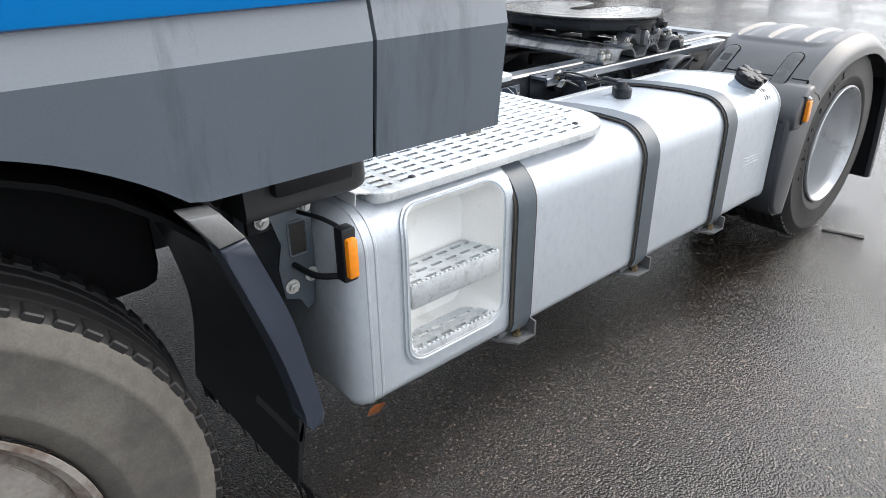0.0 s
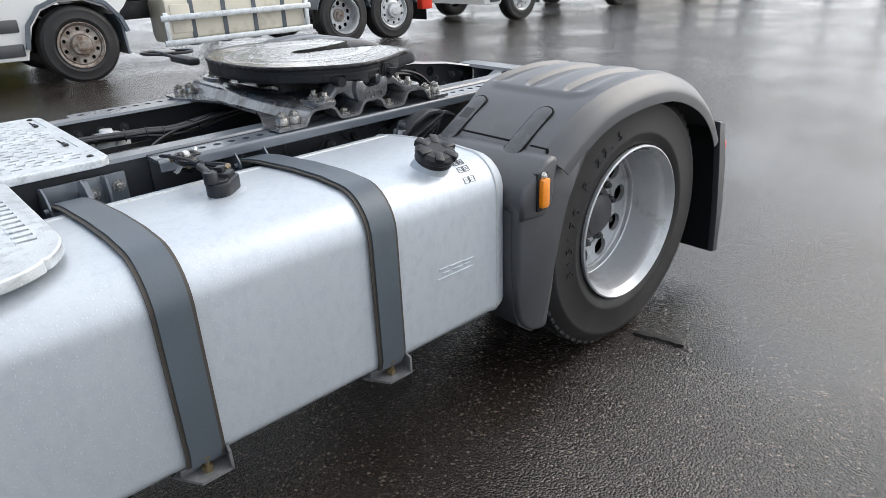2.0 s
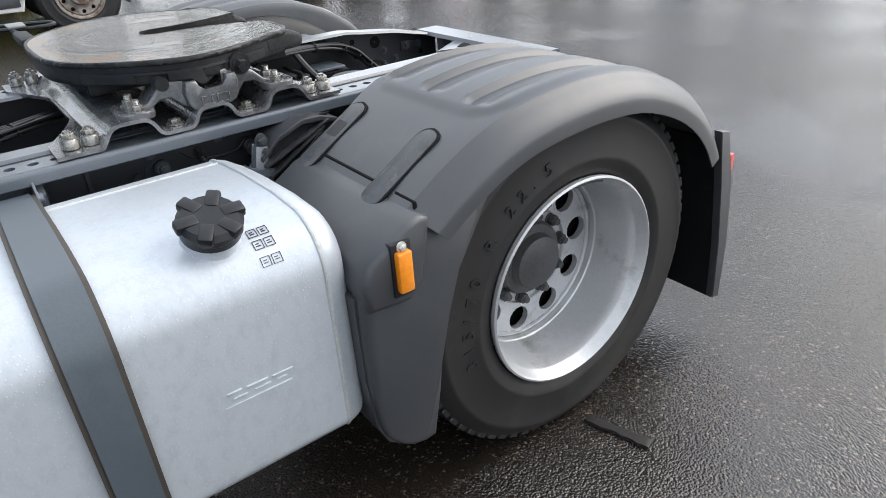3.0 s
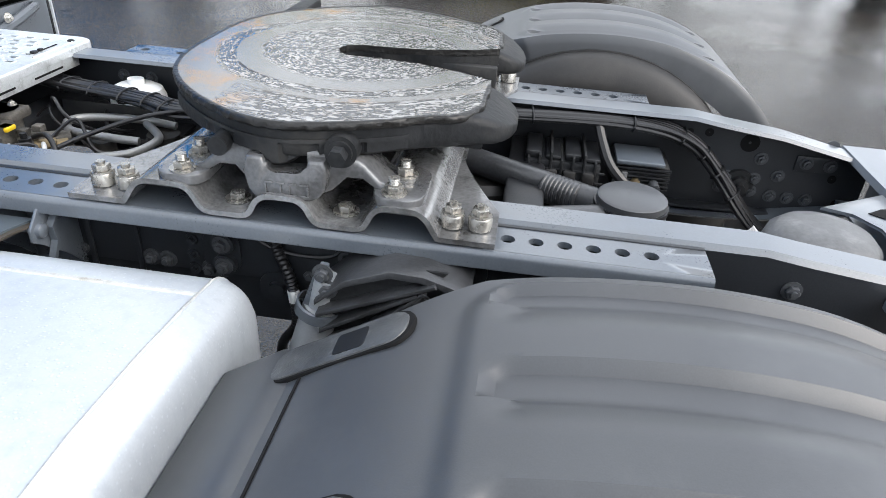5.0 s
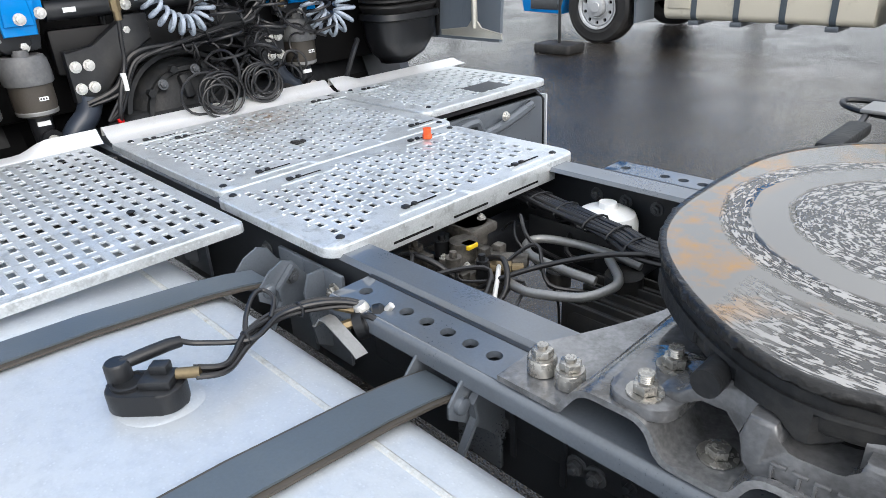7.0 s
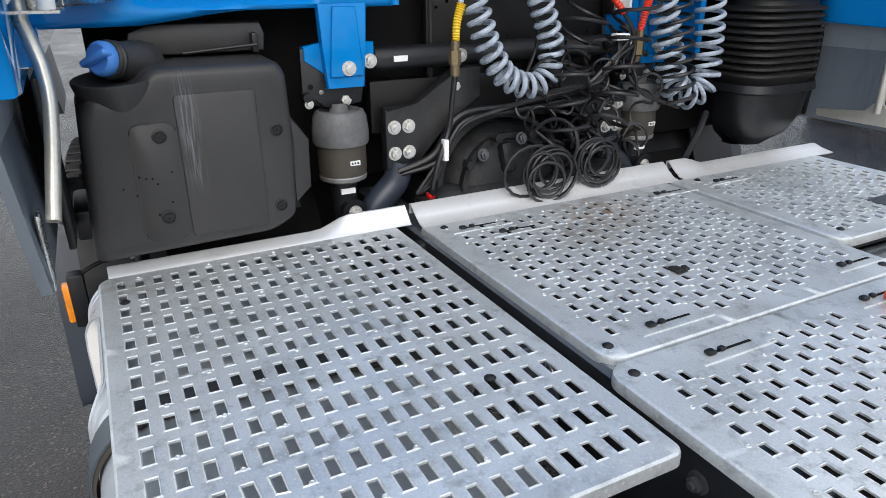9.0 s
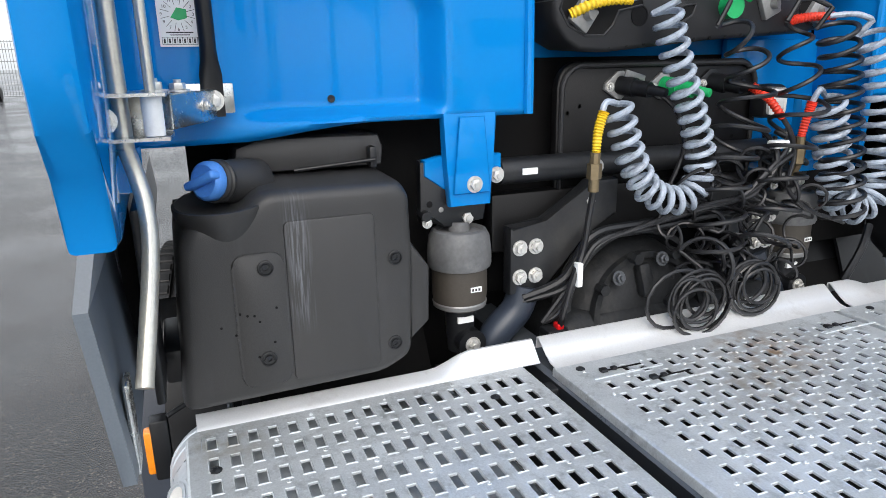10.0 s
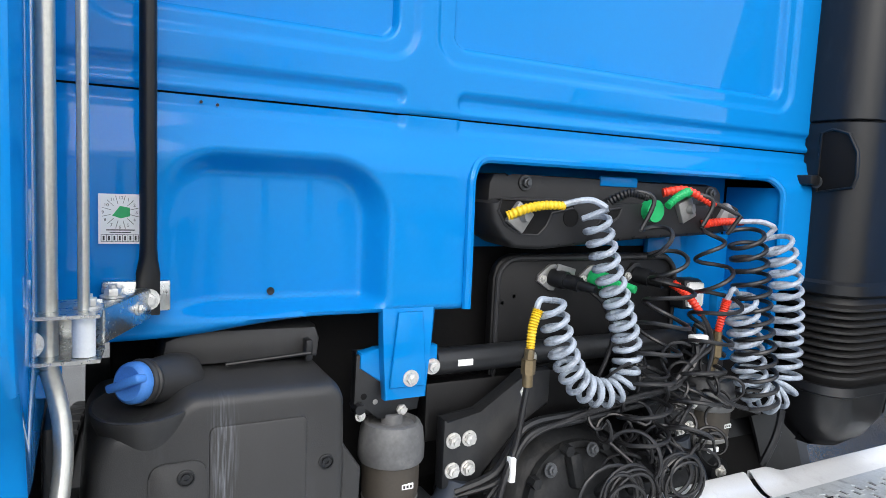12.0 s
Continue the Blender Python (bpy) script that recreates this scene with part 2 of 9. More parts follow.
M_NAVY = mat("navy_mudguard_edge", (0.028, 0.036, 0.052), 0.36, vary=0.15, fine=300, bump=0.1)
M_SLEEVE = mat("rusty_bolt", (0.34, 0.33, 0.305), 0.27, 0.7, vary=0.35, scale=30, fine=160, bump=0.3, dirt=(0.1, 0.07, 0.05), dirt_at=0.66, dirt_scale=40)
M_DAMPER = mat("silver_grey_tube", (0.36, 0.38, 0.4), 0.34, 0.3, vary=0.1, fine=200, bump=0.08, coat=0.4, coat_rough=0.2)
M_GOO = mat("black_grease", (0.014, 0.0135, 0.013), 0.34, spec=0.4, vary=0.4, scale=20, fine=70, bump=0.9, depth=0.004)
# Black set deeper than the other plastic: shade under the cab is in it.
M_BOARD = mat("scratched_shaded_board", (0.0062, 0.0062, 0.0068), 0.45, vary=0.2, fine=300, bump=0.2, spec=0.3, dirt=(0.02, 0.02, 0.021), dirt_at=0.7, dirt_scale=16)
M_STAY = mat("dull_grey_casting", (0.04, 0.042, 0.046), 0.4, vary=0.3, scale=12, fine=130, bump=0.5, depth=0.0015, coat=0.3, coat_rough=0.2, dirt=(0.022, 0.022, 0.022), dirt_at=0.62, dirt_scale=9)
M_BAR = mat("grey_black_moulding", (0.022, 0.0225, 0.0245), 0.5, vary=0.15, scale=8, fine=420, bump=0.3, depth=0.0006, spec=0.35, dirt=(0.04, 0.041, 0.043), dirt_at=0.68, dirt_scale=10)
M_HUB = mat("dull_black_hub", (0.06, 0.06, 0.062), 0.5, vary=0.3, fine=120, bump=0.3)
M_MESHW = mat("galvanised_fence_wire", (0.2, 0.21, 0.21), 0.5, 0.5)


def asphalt_material():
    """Wet chipped asphalt: stones in dark binder, smoother and darker where water stands."""
    m = bpy.data.materials.new("wet_asphalt")
    m.use_nodes = True
    n, l = m.node_tree.nodes, m.node_tree.links
    b = n["Principled BSDF"]
    co = n.new("ShaderNodeTexCoord")
    stones = n.new("ShaderNodeTexVoronoi")
    stones.inputs["Scale"].default_value, stones.inputs["Randomness"].default_value = 135.0, 1.0
    grit, pool, tone = n.new("ShaderNodeTexNoise"), n.new("ShaderNodeTexNoise"), n.new("ShaderNodeTexNoise")
    grit.inputs["Scale"].default_value, grit.inputs["Detail"].default_value = 170, 5
    pool.inputs["Scale"].default_value, pool.inputs["Detail"].default_value = 0.55, 6
    tone.inputs["Scale"].default_value, tone.inputs["Detail"].default_value = 1.7, 6
    for t in (stones, grit, pool, tone):
        l.new(co.outputs["Object"], t.inputs["Vector"])
    sep = n.new("ShaderNodeSeparateColor")
    l.new(stones.outputs["Color"], sep.inputs["Color"])
    ramp = n.new("ShaderNodeValToRGB")
    e = ramp.color_ramp.elements
    e[0].position, e[0].color, e[1].position, e[1].color = 0.5, (0.017, 0.0137, 0.0112, 1), 1.0, (0.11, 0.093, 0.074, 1)
    e.new(0.94).color = (0.036, 0.029, 0.0235, 1)
    l.new(sep.outputs["Red"], ramp.inputs["Fac"])
    tr, mul = n.new("ShaderNodeValToRGB"), n.new("ShaderNodeMixRGB")
    tr.color_ramp.elements[0].position, tr.color_ramp.elements[0].color = 0.3, (0.6, 0.59, 0.58, 1)
    tr.color_ramp.elements[1].position, tr.color_ramp.elements[1].color = 0.7, (1.15, 1.12, 1.08, 1)
    l.new(tone.outputs["Fac"], tr.inputs["Fac"])
    mul.blend_type, mul.inputs["Fac"].default_value = "MULTIPLY", 1.0
    l.new(ramp.outputs["Color"], mul.inputs["Color1"])
    l.new(tr.outputs["Color"], mul.inputs["Color2"])
    l.new(mul.outputs["Color"], b.inputs["Base Color"])
    pr = n.new("ShaderNodeMapRange")
    pr.inputs["From Min"].default_value, pr.inputs["From Max"].default_value = 0.42, 0.62
    pr.inputs["To Min"].default_value, pr.inputs["To Max"].default_value = 0.23, 0.1
    l.new(pool.outputs["Fac"], pr.inputs["Value"])
    l.new(pr.outputs["Result"], b.inputs["Roughness"])
    st = n.new("ShaderNodeMapRange")
    st.inputs["From Min"].default_value, st.inputs["From Max"].default_value = 0.42, 0.66
    st.inputs["To Min"].default_value, st.inputs["To Max"].default_value = 0.62, 0.2
    l.new(pool.outputs["Fac"], st.inputs["Value"])
    add, bp = n.new("ShaderNodeMath"), n.new("ShaderNodeBump")
    add.operation, add.inputs[2].default_value = "MULTIPLY_ADD", 0.0
    low = n.new("ShaderNodeMath")
    low.operation, low.inputs[1].default_value = "MULTIPLY", -1.5
    l.new(stones.outputs["Distance"], low.inputs[0])
    l.new(grit.outputs["Fac"], add.inputs[0])
    add.inputs[1].default_value = 0.8
    l.new(low.outputs["Value"], add.inputs[2])
    bp.inputs["Distance"].default_value = 0.005
    l.new(st.outputs["Result"], bp.inputs["Strength"])
    l.new(add.outputs["Value"], bp.inputs["Height"])
    l.new(bp.outputs["Normal"], b.inputs["Normal"])
    b.inputs["Specular IOR Level"].default_value = 0.62
    b.inputs["Coat Weight"].default_value, b.inputs["Coat Roughness"].default_value = 0.12, 0.1
    l.new(bp.outputs["Normal"], b.inputs["Coat Normal"])
    return m


def grease_material():
    """The top of the coupling plate: bare steel under a ridged smear of grey grease that follows rings, with rust at
    the rim; sky gloss on the ridges is painted pale.
    """
    m = bpy.data.materials.new("greasy_steel")
    m.use_nodes = True
    n, l = m.node_tree.nodes, m.node_tree.links
    b = n["Principled BSDF"]
    co, mp = n.new("ShaderNodeTexCoord"), n.new("ShaderNodeMapping")
    mp.inputs["Location"].default_value = (0.6, 0, 0)
    l.new(co.outputs["Object"], mp.inputs["Vector"])
    sep = n.new("ShaderNodeSeparateXYZ")
    l.new(mp.outputs["Vector"], sep.inputs["Vector"])
    flat, length = n.new("ShaderNodeCombineXYZ"), n.new("ShaderNodeVectorMath")
    length.operation = "LENGTH"
    l.new(sep.outputs["X"], flat.inputs["X"])
    l.new(sep.outputs["Y"], flat.inputs["Y"])
    l.new(flat.outputs["Vector"], length.inputs[0])
    rings = n.new("ShaderNodeValToRGB")
    e = rings.color_ramp.elements
    e[0].position, e[0].color, e[1].position, e[1].color = 0.0, (1, 1, 1, 1), 1.0, (0.5, 0.5, 0.5, 1)
    for at, v in ((0.44, 1), (0.46, 0.0), (0.565, 0.0), (0.58, 1), (0.64, 1), (0.655, 0.0), (0.69, 0.02), (0.71, 0.95), (0.93, 0.95)):
        e.new(at).color = (v, v, v, 1)
    wob, wadd = n.new("ShaderNodeTexNoise"), n.new("ShaderNodeMath")
    wob.inputs["Scale"].default_value, wob.inputs["Detail"].default_value = 5, 4
    l.new(mp.outputs["Vector"], wob.inputs["Vector"])
    wadd.operation, wadd.inputs[1].default_value = "MULTIPLY_ADD", 0.1
    l.new(wob.outputs["Fac"], wadd.inputs[0])
    far = n.new("ShaderNodeMath")
    far.operation, far.inputs[1].default_value = "MULTIPLY_ADD", 2.0
    l.new(length.outputs["Value"], far.inputs[0])
    far.inputs[2].default_value = -0.05
    l.new(far.outputs["Value"], wadd.inputs[2])
    l.new(wadd.outputs["Value"], rings.inputs["Fac"])
    turn, around, outwards, polar = n.new("ShaderNodeMath"), n.new("ShaderNodeMath"), n.new("ShaderNodeMath"), n.new("ShaderNodeCombineXYZ")
    turn.operation = "ARCTAN2"
    l.new(sep.outputs["Y"], turn.inputs[0])
    l.new(sep.outputs["X"], turn.inputs[1])
    around.operation = outwards.operation = "MULTIPLY"
    around.inputs[1].default_value, outwards.inputs[1].default_value = 11.0, 150.0
    l.new(turn.outputs["Value"], around.inputs[0])
    l.new(length.outputs["Value"], outwards.inputs[0])
    l.new(around.outputs["Value"], polar.inputs["X"])
    l.new(outwards.outputs["Value"], polar.inputs["Y"])
    flake, crumb, mixed, lines = n.new("ShaderNodeTexNoise"), n.new("ShaderNodeTexNoise"), n.new("ShaderNodeMath"), n.new("ShaderNodeValToRGB")
    flake.inputs["Scale"].default_value, flake.inputs["Detail"].default_value, flake.inputs["Roughness"].default_value, flake.inputs["Distortion"].default_value = 1.0, 3, 0.55, 1.4
    l.new(polar.outputs["Vector"], flake.inputs["Vector"])
    crumb.inputs["Scale"].default_value, crumb.inputs["Detail"].default_value, crumb.inputs["Roughness"].default_value = 95.0, 4, 0.6
    l.new(mp.outputs["Vector"], crumb.inputs["Vector"])
    mixed.operation, mixed.inputs[1].default_value = "MULTIPLY_ADD", 0.55
    l.new(crumb.outputs["Fac"], mixed.inputs[0])
    l.new(flake.outputs["Fac"], mixed.inputs[2])
    lines.color_ramp.elements[0].position, lines.color_ramp.elements[0].color = 0.755, (1, 1, 1, 1)
    lines.color_ramp.elements[1].position, lines.color_ramp.elements[1].color = 0.815, (0, 0, 0, 1)
    l.new(mixed.outputs["Value"], lines.inputs["Fac"])
    inner, sides, where, zone = n.new("ShaderNodeMapRange"), n.new("ShaderNodeMapRange"), n.new("ShaderNodeMath"), n.new("ShaderNodeMath")
    inner.inputs["From Min"].default_value, inner.inputs["From Max"].default_value, inner.inputs["To Min"].default_value, inner.inputs["To Max"].default_value = 0.315, 0.33, 1.0, 0.0
    l.new(length.outputs["Value"], inner.inputs["Value"])
    sides.inputs["From Min"].default_value, sides.inputs["From Max"].default_value = -0.18, -0.08
    l.new(sep.outputs["X"], sides.inputs["Value"])
    where.operation, zone.operation = "MAXIMUM", "MULTIPLY"
    l.new(inner.outputs["Result"], where.inputs[0])
    l.new(sides.outputs["Result"], where.inputs[1])
    l.new(where.outputs["Value"], zone.inputs[0])
    l.new(rings.outputs["Color"], zone.inputs[1])
    grease = n.new("ShaderNodeMath")
    grease.operation = "MULTIPLY"
    l.new(lines.outputs["Color"], grease.inputs[0])
    l.new(zone.outputs["Value"], grease.inputs[1])
    base, rust, rmix, gmix = n.new("ShaderNodeTexNoise"), n.new("ShaderNodeValToRGB"), n.new("ShaderNodeMixRGB"), n.new("ShaderNodeMixRGB")
    base.inputs["Scale"].default_value, base.inputs["Detail"].default_value, base.inputs["Roughness"].default_value = 9.0, 8, 0.62
    l.new(mp.outputs["Vector"], base.inputs["Vector"])
    rust.color_ramp.elements[0].position, rust.color_ramp.elements[1].position = 0.54, 0.68
    fore, more = n.new("ShaderNodeMapRange"), n.new("ShaderNodeMath")
    fore.inputs["From Min"].default_value, fore.inputs["From Max"].default_value, fore.inputs["To Max"].default_value = -0.12, -0.3, 0.09
    l.new(sep.outputs["X"], fore.inputs["Value"])
    more.operation = "ADD"
    l.new(base.outputs["Fac"], more.inputs[0])
    l.new(fore.outputs["Result"], more.inputs[1])
    l.new(more.outputs["Value"], rust.inputs["Fac"])
    edge = n.new("ShaderNodeMapRange")
    edge.inputs["From Min"].default_value, edge.inputs["From Max"].default_value = 0.26, 0.35
    l.new(length.outputs["Value"], edge.inputs["Value"])
    rfac = n.new("ShaderNodeMath")
    rfac.operation = "MULTIPLY"
    l.new(rust.outputs["Color"], rfac.inputs[0])
    l.new(edge.outputs["Result"], rfac.inputs[1])
    rmix.inputs["Color1"].default_value, rmix.inputs["Color2"].default_value = (0.16, 0.154, 0.144, 1), (0.31, 0.155, 0.032, 1)
    l.new(rfac.outputs["Value"], rmix.inputs["Fac"])
    # Pale flakes: gloss the ridges catch from the sky, put into the colour.
    pale, lift = n.new("ShaderNodeMixRGB"), n.new("ShaderNodeMath")
    lift.operation, lift.inputs[1].default_value = "MULTIPLY", 0.75
    l.new(zone.outputs["Value"], lift.inputs[0])
    l.new(lift.outputs["Value"], pale.inputs["Fac"])
    l.new(rmix.outputs["Color"], pale.inputs["Color1"])
    pale.inputs["Color2"].default_value = (0.4, 0.39, 0.372, 1)
    l.new(pale.outputs["Color"], gmix.inputs["Color1"])
    gmix.inputs["Color2"].default_value = (0.012, 0.011, 0.01, 1)
    gf = n.new("ShaderNodeMath")
    gf.operation, gf.inputs[1].default_value = "MULTIPLY", 0.96
    l.new(grease.outputs["Value"], gf.inputs[0])
    l.new(gf.outputs["Value"], gmix.inputs["Fac"])
    l.new(gmix.outputs["Color"], b.inputs["Base Color"])
    b.inputs["Metallic"].default_value, b.inputs["Roughness"].default_value = 0.25, 0.2
    b.inputs["Coat Weight"].default_value, b.inputs["Coat Roughness"].default_value = 0.35, 0.12
    bp = n.new("ShaderNodeBump")
    bp.inputs["Strength"].default_value, bp.inputs["Distance"].default_value = 1.0, -0.008
    l.new(grease.outputs["Value"], bp.inputs["Height"])
    l.new(bp.outputs["Normal"], b.inputs["Normal"])
    l.new(bp.outputs["Normal"], b.inputs["Coat Normal"])
    return m


def add_scuff(m, y, half, z0, z1, color):
    """A rubbed upright streak on a material, round the plane y, between two heights."""
    n, l = m.node_tree.nodes, m.node_tree.links
    b = n["Principled BSDF"]
    old = b.inputs["Base Color"].links[0].from_socket
    co, sep, sq, ns, mp, mx = n.new("ShaderNodeTexCoord"), n.new("ShaderNodeSeparateXYZ"), n.new("ShaderNodeMapRange"), n.new("ShaderNodeTexNoise"), n.new("ShaderNodeMapping"), n.new("ShaderNodeMixRGB")
    l.new(co.outputs["Object"], sep.inputs["Vector"])
    off, far = n.new("ShaderNodeMath"), n.new("ShaderNodeMath")
    off.operation, off.inputs[1].default_value = "SUBTRACT", y
    far.operation = "ABSOLUTE"
    l.new(sep.outputs["Y"], off.inputs[0])
    l.new(off.outputs["Value"], far.inputs[0])
    sq.inputs["From Min"].default_value, sq.inputs["From Max"].default_value, sq.inputs["To Min"].default_value, sq.inputs["To Max"].default_value = 0.0, half, 1.0, 0.0
    l.new(far.outputs["Value"], sq.inputs["Value"])
    up, off2, far2 = n.new("ShaderNodeMapRange"), n.new("ShaderNodeMath"), n.new("ShaderNodeMath")
    off2.operation, off2.inputs[1].default_value = "SUBTRACT", (z0 + z1) / 2
    far2.operation = "ABSOLUTE"
    l.new(sep.outputs["Z"], off2.inputs[0])
    l.new(off2.outputs["Value"], far2.inputs[0])
    up.inputs["From Min"].default_value, up.inputs["From Max"].default_value, up.inputs["To Min"].default_value, up.inputs["To Max"].default_value = (z1 - z0) / 4, (z1 - z0) / 2, 1.0, 0.0
    l.new(far2.outputs["Value"], up.inputs["Value"])
    mp.inputs["Scale"].default_value = (60, 260, 14)
    l.new(co.outputs["Object"], mp.inputs["Vector"])
    l.new(mp.outputs["Vector"], ns.inputs["Vector"])
    ns.inputs["Scale"].default_value, ns.inputs["Detail"].default_value = 1.0, 5
    cut = n.new("ShaderNodeMapRange")
    cut.inputs["From Min"].default_value, cut.inputs["From Max"].default_value = 0.45, 0.75
    l.new(ns.outputs["Fac"], cut.inputs["Value"])
    m1, m2 = n.new("ShaderNodeMath"), n.new("ShaderNodeMath")
    m1.operation = m2.operation = "MULTIPLY"
    l.new(sq.outputs["Result"], m1.inputs[0])
    l.new(up.outputs["Result"], m1.inputs[1])
    l.new(m1.outputs["Value"], m2.inputs[0])
    l.new(cut.outputs["Result"], m2.inputs[1])
    l.new(m2.outputs["Value"], mx.inputs["Fac"])
    l.new(old, mx.inputs["Color1"])
    mx.inputs["Color2"].default_value = (*color, 1)
    l.new(mx.outputs["Color"], b.inputs["Base Color"])


def add_stain(m, centre, reach, color):
    """A blotch of that colour round a point, its edge broken up by noise."""
    n, l = m.node_tree.nodes, m.node_tree.links
    b = n["Principled BSDF"]
    old = b.inputs["Base Color"].links[0].from_socket
    co, gap, ns, fall, mul, cut, mx = n.new("ShaderNodeTexCoord"), n.new("ShaderNodeVectorMath"), n.new("ShaderNodeTexNoise"), n.new("ShaderNodeMapRange"), n.new("ShaderNodeMath"), n.new("ShaderNodeMapRange"), n.new("ShaderNodeMixRGB")
    gap.operation, gap.inputs[1].default_value = "DISTANCE", centre
    l.new(co.outputs["Object"], gap.inputs[0])
    fall.inputs["From Min"].default_value, fall.inputs["From Max"].default_value, fall.inputs["To Min"].default_value, fall.inputs["To Max"].default_value = 0.0, reach, 1.0, 0.0
    l.new(gap.outputs["Value"], fall.inputs["Value"])
    ns.inputs["Scale"].default_value, ns.inputs["Detail"].default_value = 34.0, 6
    l.new(co.outputs["Object"], ns.inputs["Vector"])
    cut.inputs["From Min"].default_value, cut.inputs["From Max"].default_value = 0.4, 0.68
    l.new(ns.outputs["Fac"], cut.inputs["Value"])
    mul.operation = "MULTIPLY"
    l.new(fall.outputs["Result"], mul.inputs[0])
    l.new(cut.outputs["Result"], mul.inputs[1])
    l.new(mul.outputs["Value"], mx.inputs["Fac"])
    l.new(old, mx.inputs["Color1"])
    mx.inputs["Color2"].default_value = (*color, 1)
    l.new(mx.outputs["Color"], b.inputs["Base Color"])


add_stain(M_MAT, (-2.71, 0.12, 0.95), 0.17, (0.3, 0.17, 0.07))
add_stain(M_MAT, (-2.6, -0.02, 0.95), 0.2, (0.34, 0.3, 0.25))
add_stain(M_MAT, (-2.8, -1.1, 0.95), 0.1, (0.33, 0.3, 0.24))
add_scuff(M_COVER, -0.928, 0.03, 1.1, 1.4, (0.2, 0.215, 0.24))
M_ASPHALT, M_GREASE = asphalt_material(), grease_material()


# ---- shapes ----
def ident():
    return Matrix.Identity(4)


def rest(ob):
    """The world matrix of a thing or part, as it was built."""
    return Matrix.Translation(ob.location) if ob.type == "EMPTY" else ident()


def mesh_of(name, bm, material, sharp=38):
    bmesh.ops.remove_doubles(bm, verts=bm.verts, dist=1e-5)
    bmesh.ops.recalc_face_normals(bm, faces=bm.faces)
    data = bpy.data.meshes.new(name)
    bm.to_mesh(data)
    bm.free()
    data.materials.append(material)
    data.shade_smooth()
    data.set_sharp_from_angle(angle=radians(sharp))
    return data


def part(name, bm, material, parent=None, label="", sharp=38):
    """Links a bmesh as one mesh object under a thing or a part."""
    ob = new(name, mesh_of(name, bm, material, sharp) if isinstance(bm, bmesh.types.BMesh) else bm)
    if parent is not None:
        ob.parent = parent
        ob.matrix_parent_inverse = rest(parent).inverted()
    return tagged(ob, label)


def again(name, data, m, parent, label=""):
    """One more object on a shared mesh, at the pose m in the world."""
    ob = part(name, data, None, parent, label)
    ob.matrix_basis = m
    return ob


def thing(name, at, label, category, group="", kind=""):
    ob = new(name)
    ob.location = at
    return tagged(ob, label, category, group, kind)


def box(bm, lo, hi, bevel=0.0, seg=2, m=None):
    made = bmesh.ops.create_cube(bm, size=1.0)["verts"]
    for v in made:
        v.co = Vector([lo[k] + (v.co[k] + 0.5) * (hi[k] - lo[k]) for k in range(3)])
    if bevel:
        edges = list({e for v in made for e in v.link_edges})
        made = [g for g in bmesh.ops.bevel(bm, geom=edges, offset=bevel, segments=seg, affect="EDGES", profile=0.5)["verts"]] + [v for v in made if v.is_valid]
    if m is not None:
        for v in {v for v in made if v.is_valid}:
            v.co = m @ v.co
    return bm


def nb():
    return bmesh.new()


def boxed(lo, hi, bevel=0.0, seg=2, m=None):
    return box(nb(), lo, hi, bevel, seg, m)


def frame_at(p, way):
    """A turn whose z runs along way, placed at p."""
    return Matrix.Translation(p) @ Vector(way).to_track_quat("Z", "Y").to_matrix().to_4x4()


def lathe(bm, profile, m=None, seg=32, closed=False):
    """Turns a profile of (radius, height) round z."""
    rings = []
    for r, h in profile:
        if r < 1e-6:
            rings.append([bm.verts.new((m or ident()) @ Vector((0, 0, h)))])
        else:
            rings.append([bm.verts.new((m or ident()) @ Vector((r * math.cos(a), r * math.sin(a), h))) for a in (2 * math.pi * k / seg for k in range(seg))])
    pairs = list(zip(rings, rings[1:])) + ([(rings[-1], rings[0])] if closed else [])
    for a, b in pairs:
        for k in range(seg):
            i, j = k % len(a), (k + 1) % len(a)
            p, q = k % len(b), (k + 1) % len(b)
            face = list(dict.fromkeys([a[i], a[j], b[q], b[p]]))
            if len(face) > 2:
                bm.faces.new(face)
    return bm


def rod(bm, p, q, r, seg=12, r2=None):
    p, q = Vector(p), Vector(q)
    d = (q - p).length
    return lathe(bm, [(0, 0), (r, 0), (r if r2 is None else r2, d), (0, d)], frame_at(p, q - p), seg)


def smooth_path(points, n=8, closed=False):
    """A curve through the points (Catmull-Rom), n steps between two."""
    pts = [Vector(p) for p in points]
    out = []
    for i in range(len(pts) - (0 if closed else 1)):
        if closed:
            a, b, c, d = (pts[(i + k) % len(pts)] for k in (-1, 0, 1, 2))
        else:
            a, b, c, d = pts[max(i - 1, 0)], pts[i], pts[i + 1], pts[min(i + 2, len(pts) - 1)]
        for k in range(n):
            t = k / n
            out.append(0.5 * (2 * b + (c - a) * t + (2 * a - 5 * b + 4 * c - d) * t * t + (3 * b - a - 3 * c + d) * t**3))
    return out if closed else out + [pts[-1]]


def tube(bm, path, r, seg=8, closed=False):
    """A round hose along a list of points; r may be a function of the share of the way."""
    path = [Vector(p) for p in path]
    rings, side = [], None
    for i, p in enumerate(path):
        a, b = path[i - 1] if (i or closed) else p, path[(i + 1) % len(path)] if (closed or i + 1 < len(path)) else p
        d = (b - a).normalized()
        if side is None:
            side = d.orthogonal().normalized()
        side = (side - d * side.dot(d)).normalized()
        up = d.cross(side)
        rad = r(i / max(1, len(path) - 1)) if callable(r) else r
        rings.append([bm.verts.new(p + rad * (math.cos(t) * side + math.sin(t) * up)) for t in (2 * math.pi * k / seg for k in range(seg))])
